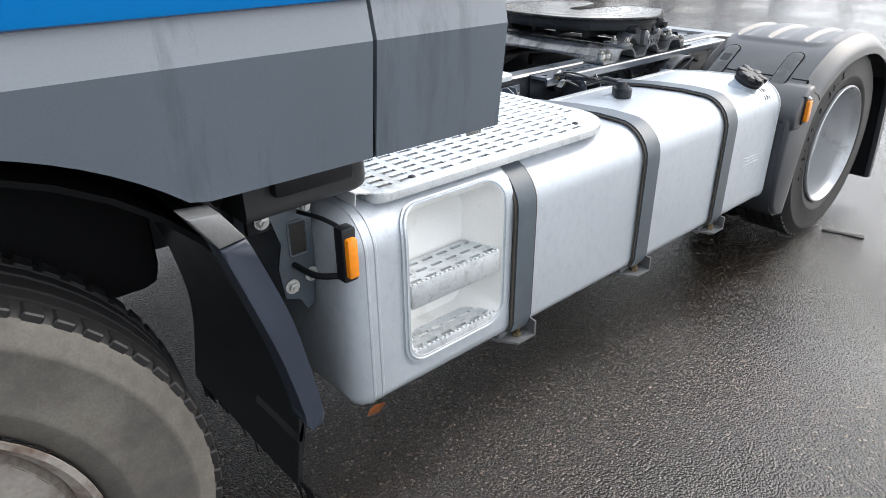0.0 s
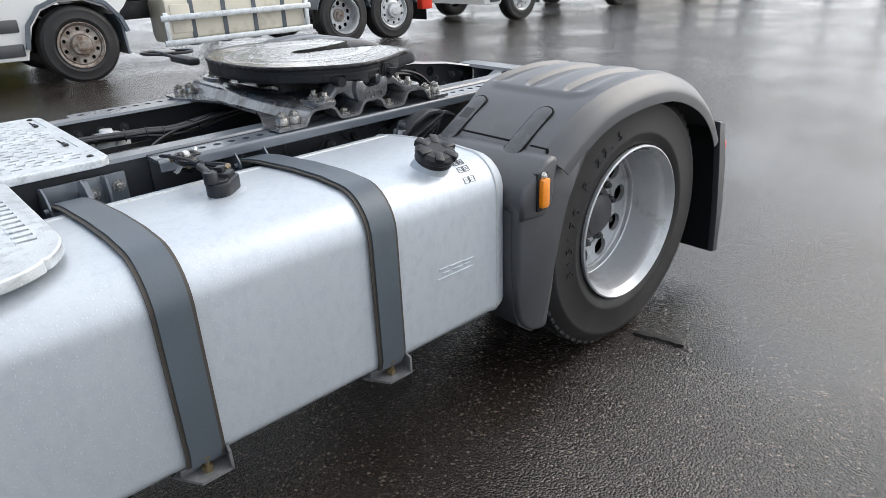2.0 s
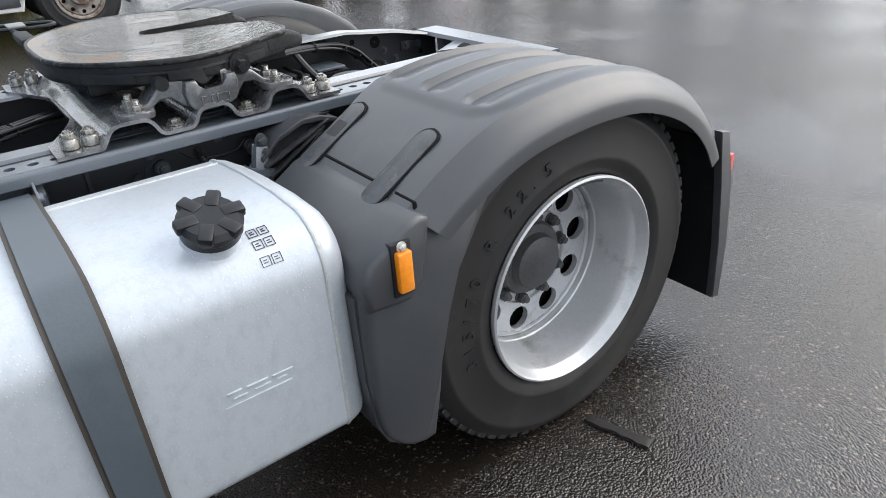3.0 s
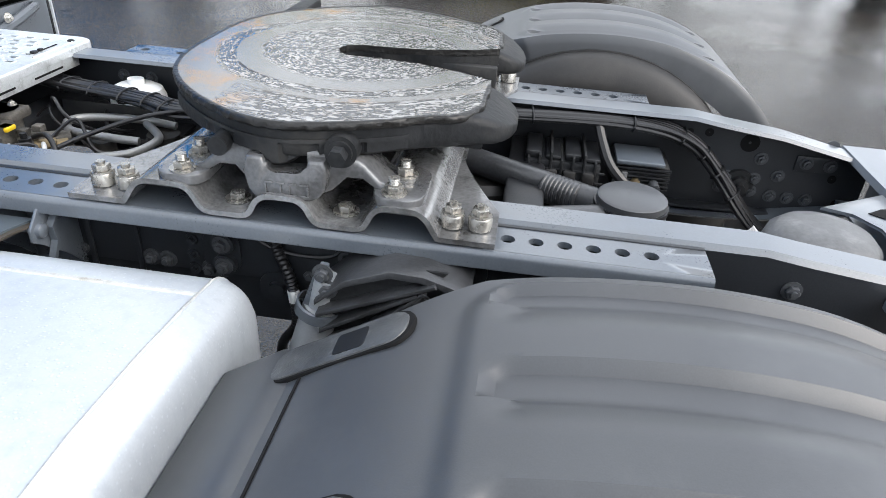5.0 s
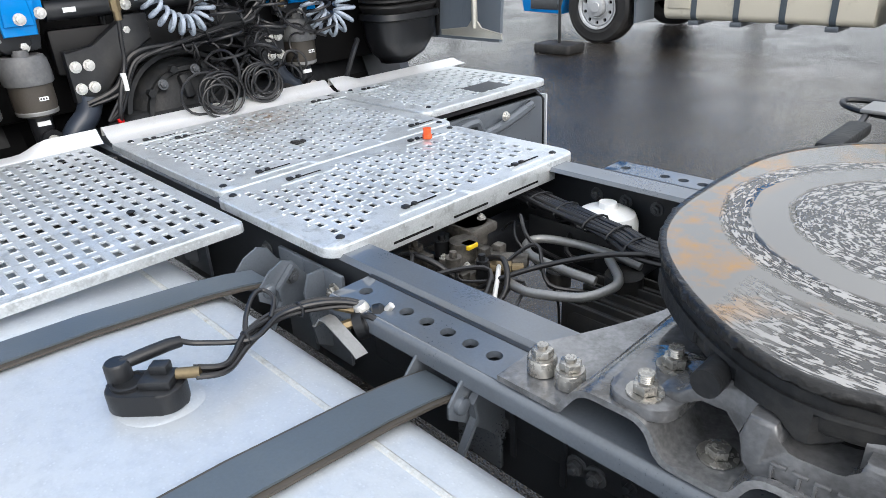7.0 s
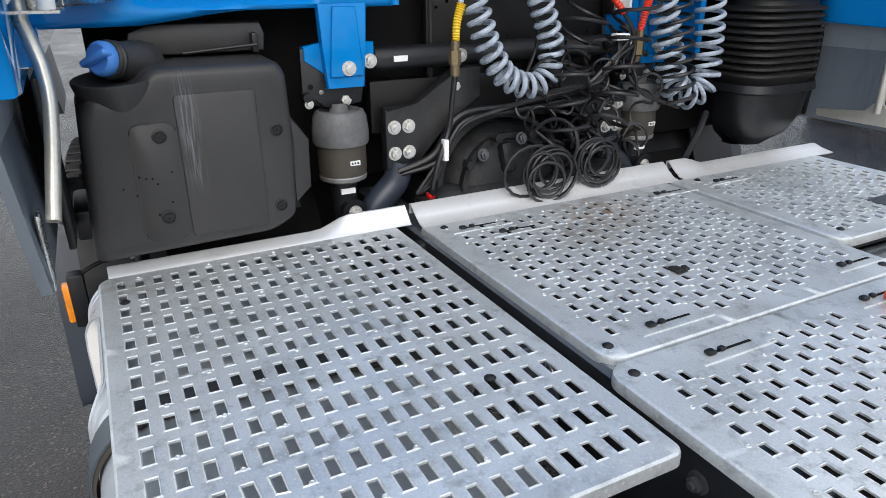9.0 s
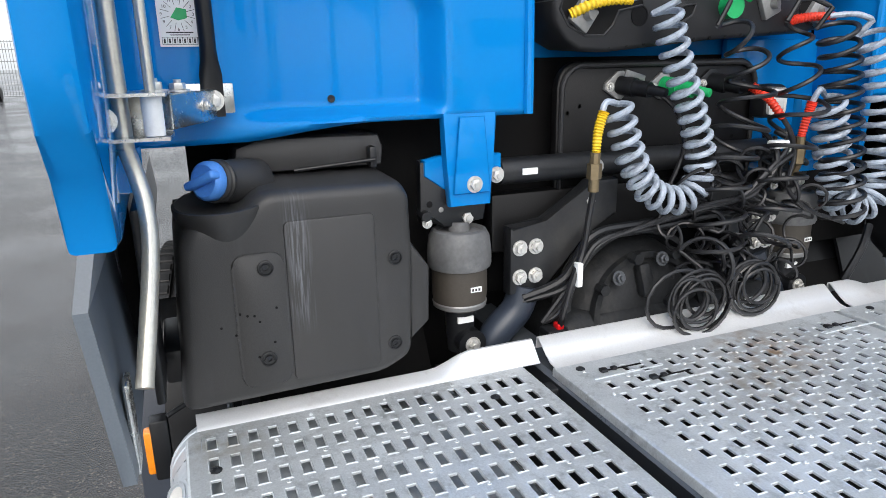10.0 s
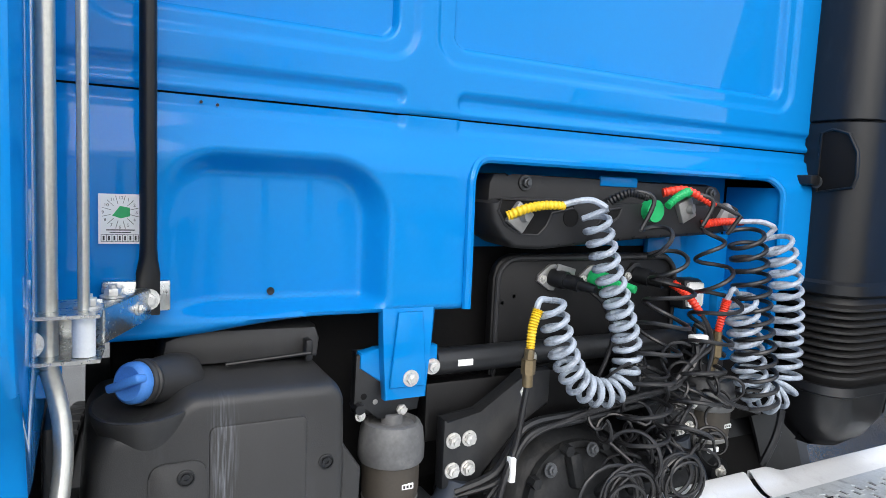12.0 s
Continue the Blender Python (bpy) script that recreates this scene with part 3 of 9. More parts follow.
    for a, b in list(zip(rings, rings[1:])) + ([(rings[-1], rings[0])] if closed else []):
        for k in range(seg):
            bm.faces.new((a[k], a[(k + 1) % seg], b[(k + 1) % seg], b[k]))
    if not closed:
        bm.faces.new(rings[0])
        bm.faces.new(rings[-1])
    return bm


def prism(bm, outline, lo, hi, axis="z", bevel=0.0):
    """A closed outline of 2D points drawn out along an axis: for x the points are (y, z), for y (x, z), for z (x, y)."""
    put = {"x": lambda a, b, h: (h, a, b), "y": lambda a, b, h: (a, h, b), "z": lambda a, b, h: (a, b, h)}[axis]
    low, high = [bm.verts.new(put(a, b, lo)) for a, b in outline], [bm.verts.new(put(a, b, hi)) for a, b in outline]
    faces = [bm.faces.new(low), bm.faces.new(high)]
    for k in range(len(outline)):
        faces.append(bm.faces.new((low[k], low[(k + 1) % len(low)], high[(k + 1) % len(low)], high[k])))
    if bevel:
        edges = list({e for f in faces[:2] for e in f.edges})
        bmesh.ops.bevel(bm, geom=edges, offset=bevel, segments=2, affect="EDGES", profile=0.5)
    return bm


def shell(bm, line, lo, hi, thick, axis="y", n=1):
    """A bent sheet: an open 2D line drawn out along an axis and given a thickness to the left of its way."""
    pts = [Vector(p) for p in line]
    off = []
    for i, p in enumerate(pts):
        a, b = pts[max(i - 1, 0)], pts[min(i + 1, len(pts) - 1)]
        d = (b - a).normalized()
        off.append(p + Vector((-d.y, d.x)) * thick)
    return prism(bm, [tuple(p) for p in pts] + [tuple(p) for p in reversed(off)], lo, hi, axis)


def round_rect(a0, a1, b0, b1, r, n=6):
    """Points of a rounded rectangle, anticlockwise."""
    out = []
    for ca, cb, s in ((a1 - r, b1 - r, 0), (a0 + r, b1 - r, 90), (a0 + r, b0 + r, 180), (a1 - r, b0 + r, 270)):
        out += [(ca + r * math.cos(radians(s + 90 * k / n)), cb + r * math.sin(radians(s + 90 * k / n))) for k in range(n + 1)]
    return out


def hex_bolt_mesh(name, material, r=0.013, h=0.011, washer=0.019, stud=None):
    bm = nb()
    lathe(bm, [(0, 0), (washer, 0), (washer, 0.003), (r * 0.9, 0.003)], seg=16)
    pts = [(r * math.cos(radians(60 * k)), r * math.sin(radians(60 * k))) for k in range(6)]
    prism(bm, pts, 0.003, 0.003 + h, bevel=0.0015)
    up = h * 0.5 if stud is None else stud
    if up > 0.009:
        thread = [(r * (0.62 if k % 2 else 0.55), 0.003 + h + up * k / 9) for k in range(10)]
    else:
        thread = [(r * 0.5, 0.003 + h), (r * 0.5, 0.003 + h + up)]
    lathe(bm, thread + [(0, 0.003 + h + up)], seg=12)
    return mesh_of(name, bm, material)


BOLT = hex_bolt_mesh("bolt", M_BOLT)
BOLT_R = hex_bolt_mesh("bolt", M_SLEEVE)
BOLT_D = hex_bolt_mesh("bolt", M_BOLT_D)
BOLT_BIG = hex_bolt_mesh("bolt", M_BOLT, 0.0145, 0.012, 0.0195)
FOOT_BOLT = hex_bolt_mesh("bolt", M_SLEEVE, 0.0165, 0.014, 0.0235, 0.013)
FLANGE_BOLT = hex_bolt_mesh("bolt", M_SLEEVE, 0.0155, 0.012, 0.0245, 0.001)
BOLT_SMALL = hex_bolt_mesh("bolt", M_BOLT, 0.008, 0.007, 0.012)


def bolts(parent, data, places, way):
    for p in places:
        again("bolt", data, frame_at(p, way) @ pose(0, 0, 0, 0, 0, random.uniform(0, 60)), parent)


def lettering(text, size, m, material, parent, name="lettering", depth=0.0006):
    """Writing in the built-in font as a thin mesh, its baseline along x of the pose m."""
    curve = bpy.data.curves.new(name, "FONT")
    curve.body, curve.size, curve.extrude = text, size, depth
    ob = bpy.data.objects.new(name, curve)
    scene.collection.objects.link(ob)
    data = bpy.data.meshes.new_from_object(ob.evaluated_get(bpy.context.evaluated_depsgraph_get()))
    bpy.data.objects.remove(ob)
    data.materials.clear()
    data.materials.append(material)
    return again(name, data, m, parent)

# ---- ground ----
bm = nb()
for a, b in (((-400, -400), (400, 400)),):
    bm.faces.new([bm.verts.new(p) for p in ((a[0], a[1], 0), (b[0], a[1], 0), (b[0], b[1], 0), (a[0], b[1], 0))])
tagged(part("ground", bm, M_ASPHALT), "wet dark grey chipped asphalt yard with puddles", "asphalt yard", kind="structure")

# ---- the tractor unit: front towards -x, rear axle at x = 0 ----
truck = thing("tractor_truck", (-2.0, 0, 0), "blue two-axle tractor truck with bare chassis behind the cab", "truck")

# chassis
for s in (-1, 1):
    bm = nb()
    line = [(s * 0.325, 0.63), (s * 0.395, 0.63), (s * 0.395, 0.922), (s * 0.386, 0.933), (s * 0.318, 0.933)]
    if s > 0:
        line = line[::-1]
    sections = [(-5.0, 0, 0), (0.24, 0, 0), (0.32, -0.012, 0), (0.48, -0.031, 0.01), (0.7, -0.077, 0.05), (0.76, -0.085, 0.06)]
    rings = []
    inner = [(y - s * 0.009, z + (0.009 if z < 0.65 else -0.009 if z > 0.9 else 0)) for y, z in line]
    for x, dz, up in sections:
        rings.append([bm.verts.new((x, y, z + (dz if z > 0.8 else up))) for y, z in line + inner[::-1]])
    for a, b in zip(rings, rings[1:]):
        for k in range(len(a)):
            bm.faces.new((a[k], a[(k + 1) % len(a)], b[(k + 1) % len(a)], b[k]))
    bm.faces.new(rings[0])
    bm.faces.new(rings[-1])
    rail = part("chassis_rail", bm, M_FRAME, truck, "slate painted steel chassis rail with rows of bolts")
    # Upright faces take the darkened copy, so their shade is painted on.
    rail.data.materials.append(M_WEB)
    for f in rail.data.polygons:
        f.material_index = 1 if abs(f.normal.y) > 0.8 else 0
    bolts(rail, BOLT_D, [(x + 0.012 * ((k * 7) % 3), s * 0.396, z) for k, x in enumerate((-1.86, -1.72, -1.25, -1.1, -0.82, -0.64, -0.38, -0.12, 0.1, 0.3, 0.47, 0.62)) for z in (0.74 + 0.02 * (k % 2), 0.86)], (0, s, 0))
    bolts(rail, BOLT_D, [(x, s * 0.385, 0.86) for x in (-1.45, -1.36, -1.27)] + [(0.462, s * 0.385, 0.809), (0.381, s * 0.385, 0.746), (0.522, s * 0.385, 0.762), (0.517, s * 0.385, 0.698), (0.566, s * 0.385, 0.697), (0.618, s * 0.385, 0.697), (0.37, s * 0.385, 0.712), (0.459, s * 0.385, 0.746), (0.458, s * 0.385, 0.707)], (0, -s, 0))
    # Near-black discs on the web stand for the shade in its holes.
    for x, z, r in ((0.2, 0.867, 0.009), (0.249, 0.868, 0.009), (0.302, 0.871, 0.011), (0.419, 0.852, 0.024), (0.669, 0.769, 0.011), (0.703, 0.695, 0.011)):
        bm = nb()
        lathe(bm, [(r * 0.86, -0.002), (r, -0.002), (r * 1.12, 0.0015), (r * 0.86, 0.0015), (0, -0.001)], frame_at((x, s * 0.3855, z), (0, -s, 0)), 20)
        part("web_hole", bm, M_DARK, rail)
    bm = nb()
    lathe(bm, [(0, 0.045), (0.014, 0.045), (0.016, 0.03), (0.028, 0.028), (0.03, 0.012), (0.045, 0.01), (0.048, 0)], frame_at((0.416, s * 0.386, 0.724), (0, -s, 0)), 20)
    part("web_boss", bm, M_CAST, rail)
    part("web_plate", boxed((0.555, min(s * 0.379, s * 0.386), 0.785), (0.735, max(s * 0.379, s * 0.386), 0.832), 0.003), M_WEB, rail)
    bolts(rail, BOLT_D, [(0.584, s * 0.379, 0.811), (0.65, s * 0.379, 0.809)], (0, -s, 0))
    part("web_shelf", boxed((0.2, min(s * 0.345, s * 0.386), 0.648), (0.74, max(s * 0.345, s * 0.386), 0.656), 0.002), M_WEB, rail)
    # angle profile outside the rail, with its row of holes
    ang = nb()
    x0, x1 = -1.45, 0.126
    ANG = [22.5 * k for k in range(16)]
    holes = [-1.405] + [-1.29 + 0.0515 * k for k in range(6)] + [-0.228 + 0.0508 * k for k in range(6)]
    ys, zt = (0.4, 0.492), 0.926
    cuts = sorted(holes)
    for i, h in enumerate(cuts):
        cy, r = 0.448, 0.0135
        back = h - (x0 if i == 0 else (cuts[i - 1] + h) / 2)
        ahead = (x1 if i == len(cuts) - 1 else (cuts[i + 1] + h) / 2) - h
        rim_v = [ang.verts.new((h + r * math.cos(radians(t)), s * (cy + r * math.sin(radians(t))), zt)) for t in ANG]
        low_v = [ang.verts.new((v.co.x, v.co.y, zt - 0.012)) for v in rim_v]
        sq = []
        for t in ANG:
            c, sn = math.cos(radians(t)), math.sin(radians(t))
            q = 1 / max(abs(c), abs(sn))
            px, py = c * q, sn * q
            sq.append(ang.verts.new((h + (ahead if px > 0 else back) * px, s * (cy + (0.044 if py > 0 else 0.048) * py), zt)))
        for k in range(16):
            j = (k + 1) % 16
            ang.faces.new((sq[k], sq[j], rim_v[j], rim_v[k]))
            ang.faces.new((rim_v[k], rim_v[j], low_v[j], low_v[k]))
    bmesh.ops.remove_doubles(ang, verts=ang.verts, dist=0.00002)
    bend = [(ys[1] + 0.012 * math.sin(radians(q)), zt - 0.012 + 0.012 * math.cos(radians(q))) for q in (0, 22, 45, 67, 90)] + [(ys[1] + 0.012, zt - 0.034), (ys[1] + 0.008, zt - 0.037)]
    edge_rows = [[ang.verts.new((x, s * y, z)) for y, z in bend] for x in (x0, x1)]
    for k in range(len(bend) - 1):
        ang.faces.new((edge_rows[0][k], edge_rows[1][k], edge_rows[1][k + 1], edge_rows[0][k + 1]))
    for x in (x0, x1):
        ang.faces.new([ang.verts.new((x, s * y, z)) for y, z in ((ys[0], zt), (ys[1], zt), (ys[1] + 0.012, zt - 0.034), (ys[1] + 0.004, zt - 0.034), (ys[1] - 0.004, zt - 0.012), (ys[0], zt - 0.012))])
    angle = part("angle_profile", ang, M_FRAME, truck, "painted steel angle with a row of round holes")
    # Same darkened copy: shade beside the tank is part of its colour.
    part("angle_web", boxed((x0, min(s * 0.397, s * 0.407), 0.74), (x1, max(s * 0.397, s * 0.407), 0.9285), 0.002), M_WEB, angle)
# rear end: closing cross member, gusset with openings painted dark, domed cylinder
bm = nb()
shell(bm, [(0.7, 0.70), (0.785, 0.70), (0.793, 0.708), (0.793, 0.856), (0.785, 0.866), (0.672, 0.866), (0.664, 0.85)], -0.405, 0.405, 0.008)
xm = part("rear_cross_member", bm, M_FRAME, truck, "slate steel closing cross member", 30)
bm = nb()
prism(bm, [(0.484, 0.0), (0.693, 0.13), (0.7, -0.32), (0.61, -0.3), (0.567, -0.22), (0.592, -0.16), (0.59, -0.08), (0.55, -0.018)], 0.846, 0.854, "z", 0.002)
gusset = part("gusset", bm, M_FRAME, xm)
# Near-black sheets laid on the gusset as the shade of two openings.
for at in (((0.585, -0.01), (0.625, 0.02), (0.655, 0.03), (0.652, -0.02), (0.615, -0.03)), ((0.62, -0.11), (0.66, -0.13), (0.665, -0.2), (0.63, -0.21), (0.61, -0.16))):
    bm = nb()
    prism(bm, list(at), 0.8545, 0.856)
    part("gusset_opening", bm, M_DARK, gusset)
bm = nb()
lathe(bm, [(0.0, 0.026), (0.05, 0.024), (0.095, 0.014), (0.116, -0.006), (0.122, -0.03), (0.122, -0.12)], pose(0.45, -0.135, 0.845), 40)
part("air_cylinder_dome", bm, M_GREYP, truck, "grey domed cylinder top between the rails")
for x in (-2.6, -1.62, -0.2):
    part("cross_member", boxed((x - 0.05, -0.39, 0.70), (x + 0.05, 0.39, 0.80), 0.01), M_FRAME_D, truck)

# wheels
TYRE = [(0.296, 0.03), (0.31, 0.012), (0.345, 0.004), (0.352, 0.0015), (0.357, 0.004), (0.41, 0), (0.45, 0.008), (0.456, 0.006), (0.462, 0.011), (0.482, 0.021), (0.497, 0.036)]
TREAD = [(0.497, 0.036), (0.505, 0.05), (0.506, 0.082), (0.494, 0.084), (0.494, 0.092), (0.507, 0.094), (0.508, 0.125), (0.495, 0.127), (0.495, 0.135), (0.508, 0.137), (0.508, 0.178), (0.495, 0.18), (0.495, 0.188), (0.508, 0.19), (0.507, 0.221), (0.494, 0.223), (0.494, 0.231), (0.506, 0.233), (0.505, 0.265), (0.497, 0.279)]
BACK = [(0.497, 0.279), (0.482, 0.294), (0.45, 0.307), (0.41, 0.315), (0.35, 0.311), (0.296, 0.285)]


def flat_foot(bm):
    for v in bm.verts:
        v.co.z = max(v.co.z, 0.003)
    return bm


def holed_disc(bm, m, r0, r1, rh, hole, n=10, z=0.0, depth=0.02):
    """A ring with n round hand holes."""
    k = 16
    for i in range(n):
        a0, a1 = 2 * math.pi * i / n, 2 * math.pi * (i + 1) / n
        mid = (a0 + a1) / 2
        edge = []
        for j in range(k):
            t = 2 * math.pi * j / k
            u, v = math.cos(t), math.sin(t)
            q = 1 / max(abs(u), abs(v))
            rad, ang = (r0 + r1) / 2 + (r1 - r0) / 2 * u * q, mid + (a1 - a0) / 2 * v * q
            edge.append(bm.verts.new(m @ Vector((rad * math.cos(ang), rad * math.sin(ang), z))))
        c = Vector((rh * math.cos(mid), rh * math.sin(mid), z))
        ring, low = [], []
        er, et = Vector((math.cos(mid), math.sin(mid), 0)), Vector((-math.sin(mid), math.cos(mid), 0))
        for j in range(k):
            t = 2 * math.pi * j / k
            p = c + hole * (math.cos(t) * er + math.sin(t) * et)
            ring.append(bm.verts.new(m @ p))
            low.append(bm.verts.new(m @ (p + Vector((0, 0, depth)))))
        for j in range(k):
            h = (j + 1) % k
            bm.faces.new((edge[j], edge[h], ring[h], ring[j]))
            bm.faces.new((ring[j], ring[h], low[h], low[j]))


def wheel(parent, at, s, steer=False, inner=False, spin=0.0, tyre_mat=None, rim_mat=None, detail=True, size=1.0, toe=0.0):
    """A truck wheel whose outer face looks to side s (-1 or 1); z of its own frame runs inwards."""
    m = Matrix.Translation(at) @ pose(0, 0, 0, 0, 0, toe) @ pose(0, 0, 0, 90 * s, 0, 0) @ pose(0, 0, 0, 0, 0, spin) @ Matrix.Scale(size, 4)
    side, rm = tyre_mat or M_RUBBER, rim_mat or M_RIM
    seg = 72 if detail else 40
    bm = nb()
    if inner:
        lathe(bm, TYRE + TREAD[1:] + BACK[1:], m, seg)
        return part("inner_tyre", flat_foot(bm), M_RUBBER, parent)
    if steer:
        lathe(bm, [(0.304, 0.004), (0.304, 0.0), (0.292, 0.0), (0.286, 0.016), (0.268, 0.03), (0.262, 0.05), (0.25, 0.03)], m, seg)
        holed_disc(bm, m, 0.17, 0.25, 0.212, 0.026, 10, 0.03, 0.05)
        lathe(bm, [(0.25, 0.03), (0.252, 0.03)], m, seg)
        lathe(bm, [(0.17, 0.03), (0.15, 0.02), (0.14, 0.022), (0.132, 0.03), (0.128, -0.015), (0.12, -0.03), (0.07, -0.038), (0.066, -0.045), (0, -0.047)], m, seg)
        nut_z, nut_r = 0.026, 0.16
    else:
        lathe(bm, [(0.304, 0.012), (0.3045, 0.0), (0.2985, -0.003), (0.292, 0.004), (0.288, 0.018), (0.281, 0.026), (0.278, 0.032), (0.274, 0.06), (0.271, 0.12), (0.266, 0.15), (0.262, 0.168), (0.258, 0.172), (0.2565, 0.19), (0.254, 0.2)], m, seg)
        lathe(bm, [(0.2545, 0.205), (0.256, 0.196), (0.2535, 0.188), (0.249, 0.186), (0.2455, 0.19), (0.244, 0.197)], m, seg)
        holed_disc(bm, m, 0.15, 0.244, 0.202, 0.038, 10, 0.197, 0.02)
        lathe(bm, [(0.15, 0.197), (0.145, 0.205), (0.115, 0.206)], m, seg)
        nut_z, nut_r = 0.204, 0.132
    hub = part("wheel", bm, rm, parent, "" if not detail else ("dirty steel truck wheel with rust-brown dust" if steer else "silver dished truck wheel with round hand holes"), 30)
    bm = nb()
    lathe(bm, TYRE, m, seg)
    lathe(bm, BACK, m, seg)
    part("tyre", flat_foot(bm), side, hub, "", 60)
    bm = nb()
    lathe(bm, TREAD, m, seg)
    if detail:
        for k in range(66):
            a = 2 * math.pi * k / 66
            for h0, h1 in ((0.034, 0.08), (0.235, 0.281)):
                box(bm, (0.492, -0.0165, h0), (0.5095, 0.0165, h1), 0.003, 1, m @ pose(0, 0, 0, 0, 0, math.degrees(a)))
    part("tread", flat_foot(bm), M_RUBBER, hub, "", 30)
    if detail and not steer:
        for k, ch in enumerate("315/70 R 22.5"):
            if ch != " ":
                a = radians(192 - 7.0 * k) if s < 0 else radians(12 - 7.0 * k)
                c, sn = math.cos(a), math.sin(a)
                at_ = Vector((at[0] + 0.392 * c, at[1] + s * 0.0018, at[2] + 0.392 * sn))
                turn = Matrix(((-s * sn, c, 0, 0), (0, 0, s, 0), (s * c, sn, 0, 0), (0, 0, 0, 1)))
                lettering(ch, 0.05, Matrix.Translation(at_) @ turn @ Matrix.Translation((-0.015, -0.02, 0)), M_RUBBER, hub, "raised_letter", 0.0015)
    # Near-black disc that stands for the shade behind the hand holes.
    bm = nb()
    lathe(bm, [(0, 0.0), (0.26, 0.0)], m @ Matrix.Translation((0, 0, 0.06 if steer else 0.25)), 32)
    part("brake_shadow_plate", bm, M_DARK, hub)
    if not steer:
        bm = nb()
        lathe(bm, [(0.115, 0.24), (0.115, 0.19), (0.108, 0.18), (0.085, 0.176), (0.08, 0.15), (0.07, 0.142), (0, 0.14)], m, 40)
        part("hub", bm, M_HUB if detail else M_RIM_D, hub)
    if detail and not steer:
        for a0, a1 in ((-104, -82), (-128, -120)):
            bm = nb()
            tube(bm, [m @ Vector((0.289 * math.cos(radians(q)), 0.289 * math.sin(radians(q)), 0.008)) for q in range(a0, a1, 2)], 0.0045, 6)
            part("wheel_weight", bm, M_HUB, hub)
    if detail:
        nut = hex_bolt_mesh("wheel_nut", M_HUB if not steer else M_RIM_D, 0.0165, 0.02, 0.021)
        for k in range(10):
            a = radians(36 * k + 18)
            again("wheel_nut", nut, m @ Matrix.Translation((nut_r * math.cos(a), nut_r * math.sin(a), nut_z)) @ pose(0, 0, 0, 180, 0, 0), hub)
    return hub


WZ = 0.487
for s in (-1, 1):
    w = wheel(truck, (0.005, s * 1.243, WZ), s, spin=11)
    wheel(w, (0.005, s * 0.91, WZ), s, inner=True)
    wheel(truck, (-3.92, s * 1.235, 0.522), s, steer=True, spin=4, tyre_mat=M_RUBBER_D, rim_mat=M_RIM_D, size=1.05, toe=-8)
bm = nb()
rod(bm, (0, -1.0, WZ), (0, 1.0, WZ), 0.07, 20)
lathe(bm, [(0, -0.2), (0.13, -0.17), (0.22, -0.08), (0.24, 0), (0.22, 0.08), (0.13, 0.17), (0, 0.2)], pose(0, 0, WZ, 90, 0, 0), 28)
part("rear_axle", bm, M_FRAME_D, truck)
bm = nb()
box(bm, (-3.9, -0.95, 0.4), (-3.74, 0.95, 0.52), 0.02)
part("front_axle", bm, M_FRAME_D, truck)

# rear mudguards
FEN = [(-0.515, 0.868), (-0.42, 0.93), (-0.31, 0.985), (-0.2, 1.018), (-0.06, 1.036), (0.08, 1.038), (0.22, 1.02), (0.36, 0.97), (0.47, 0.905), (0.56, 0.82), (0.62, 0.73)]


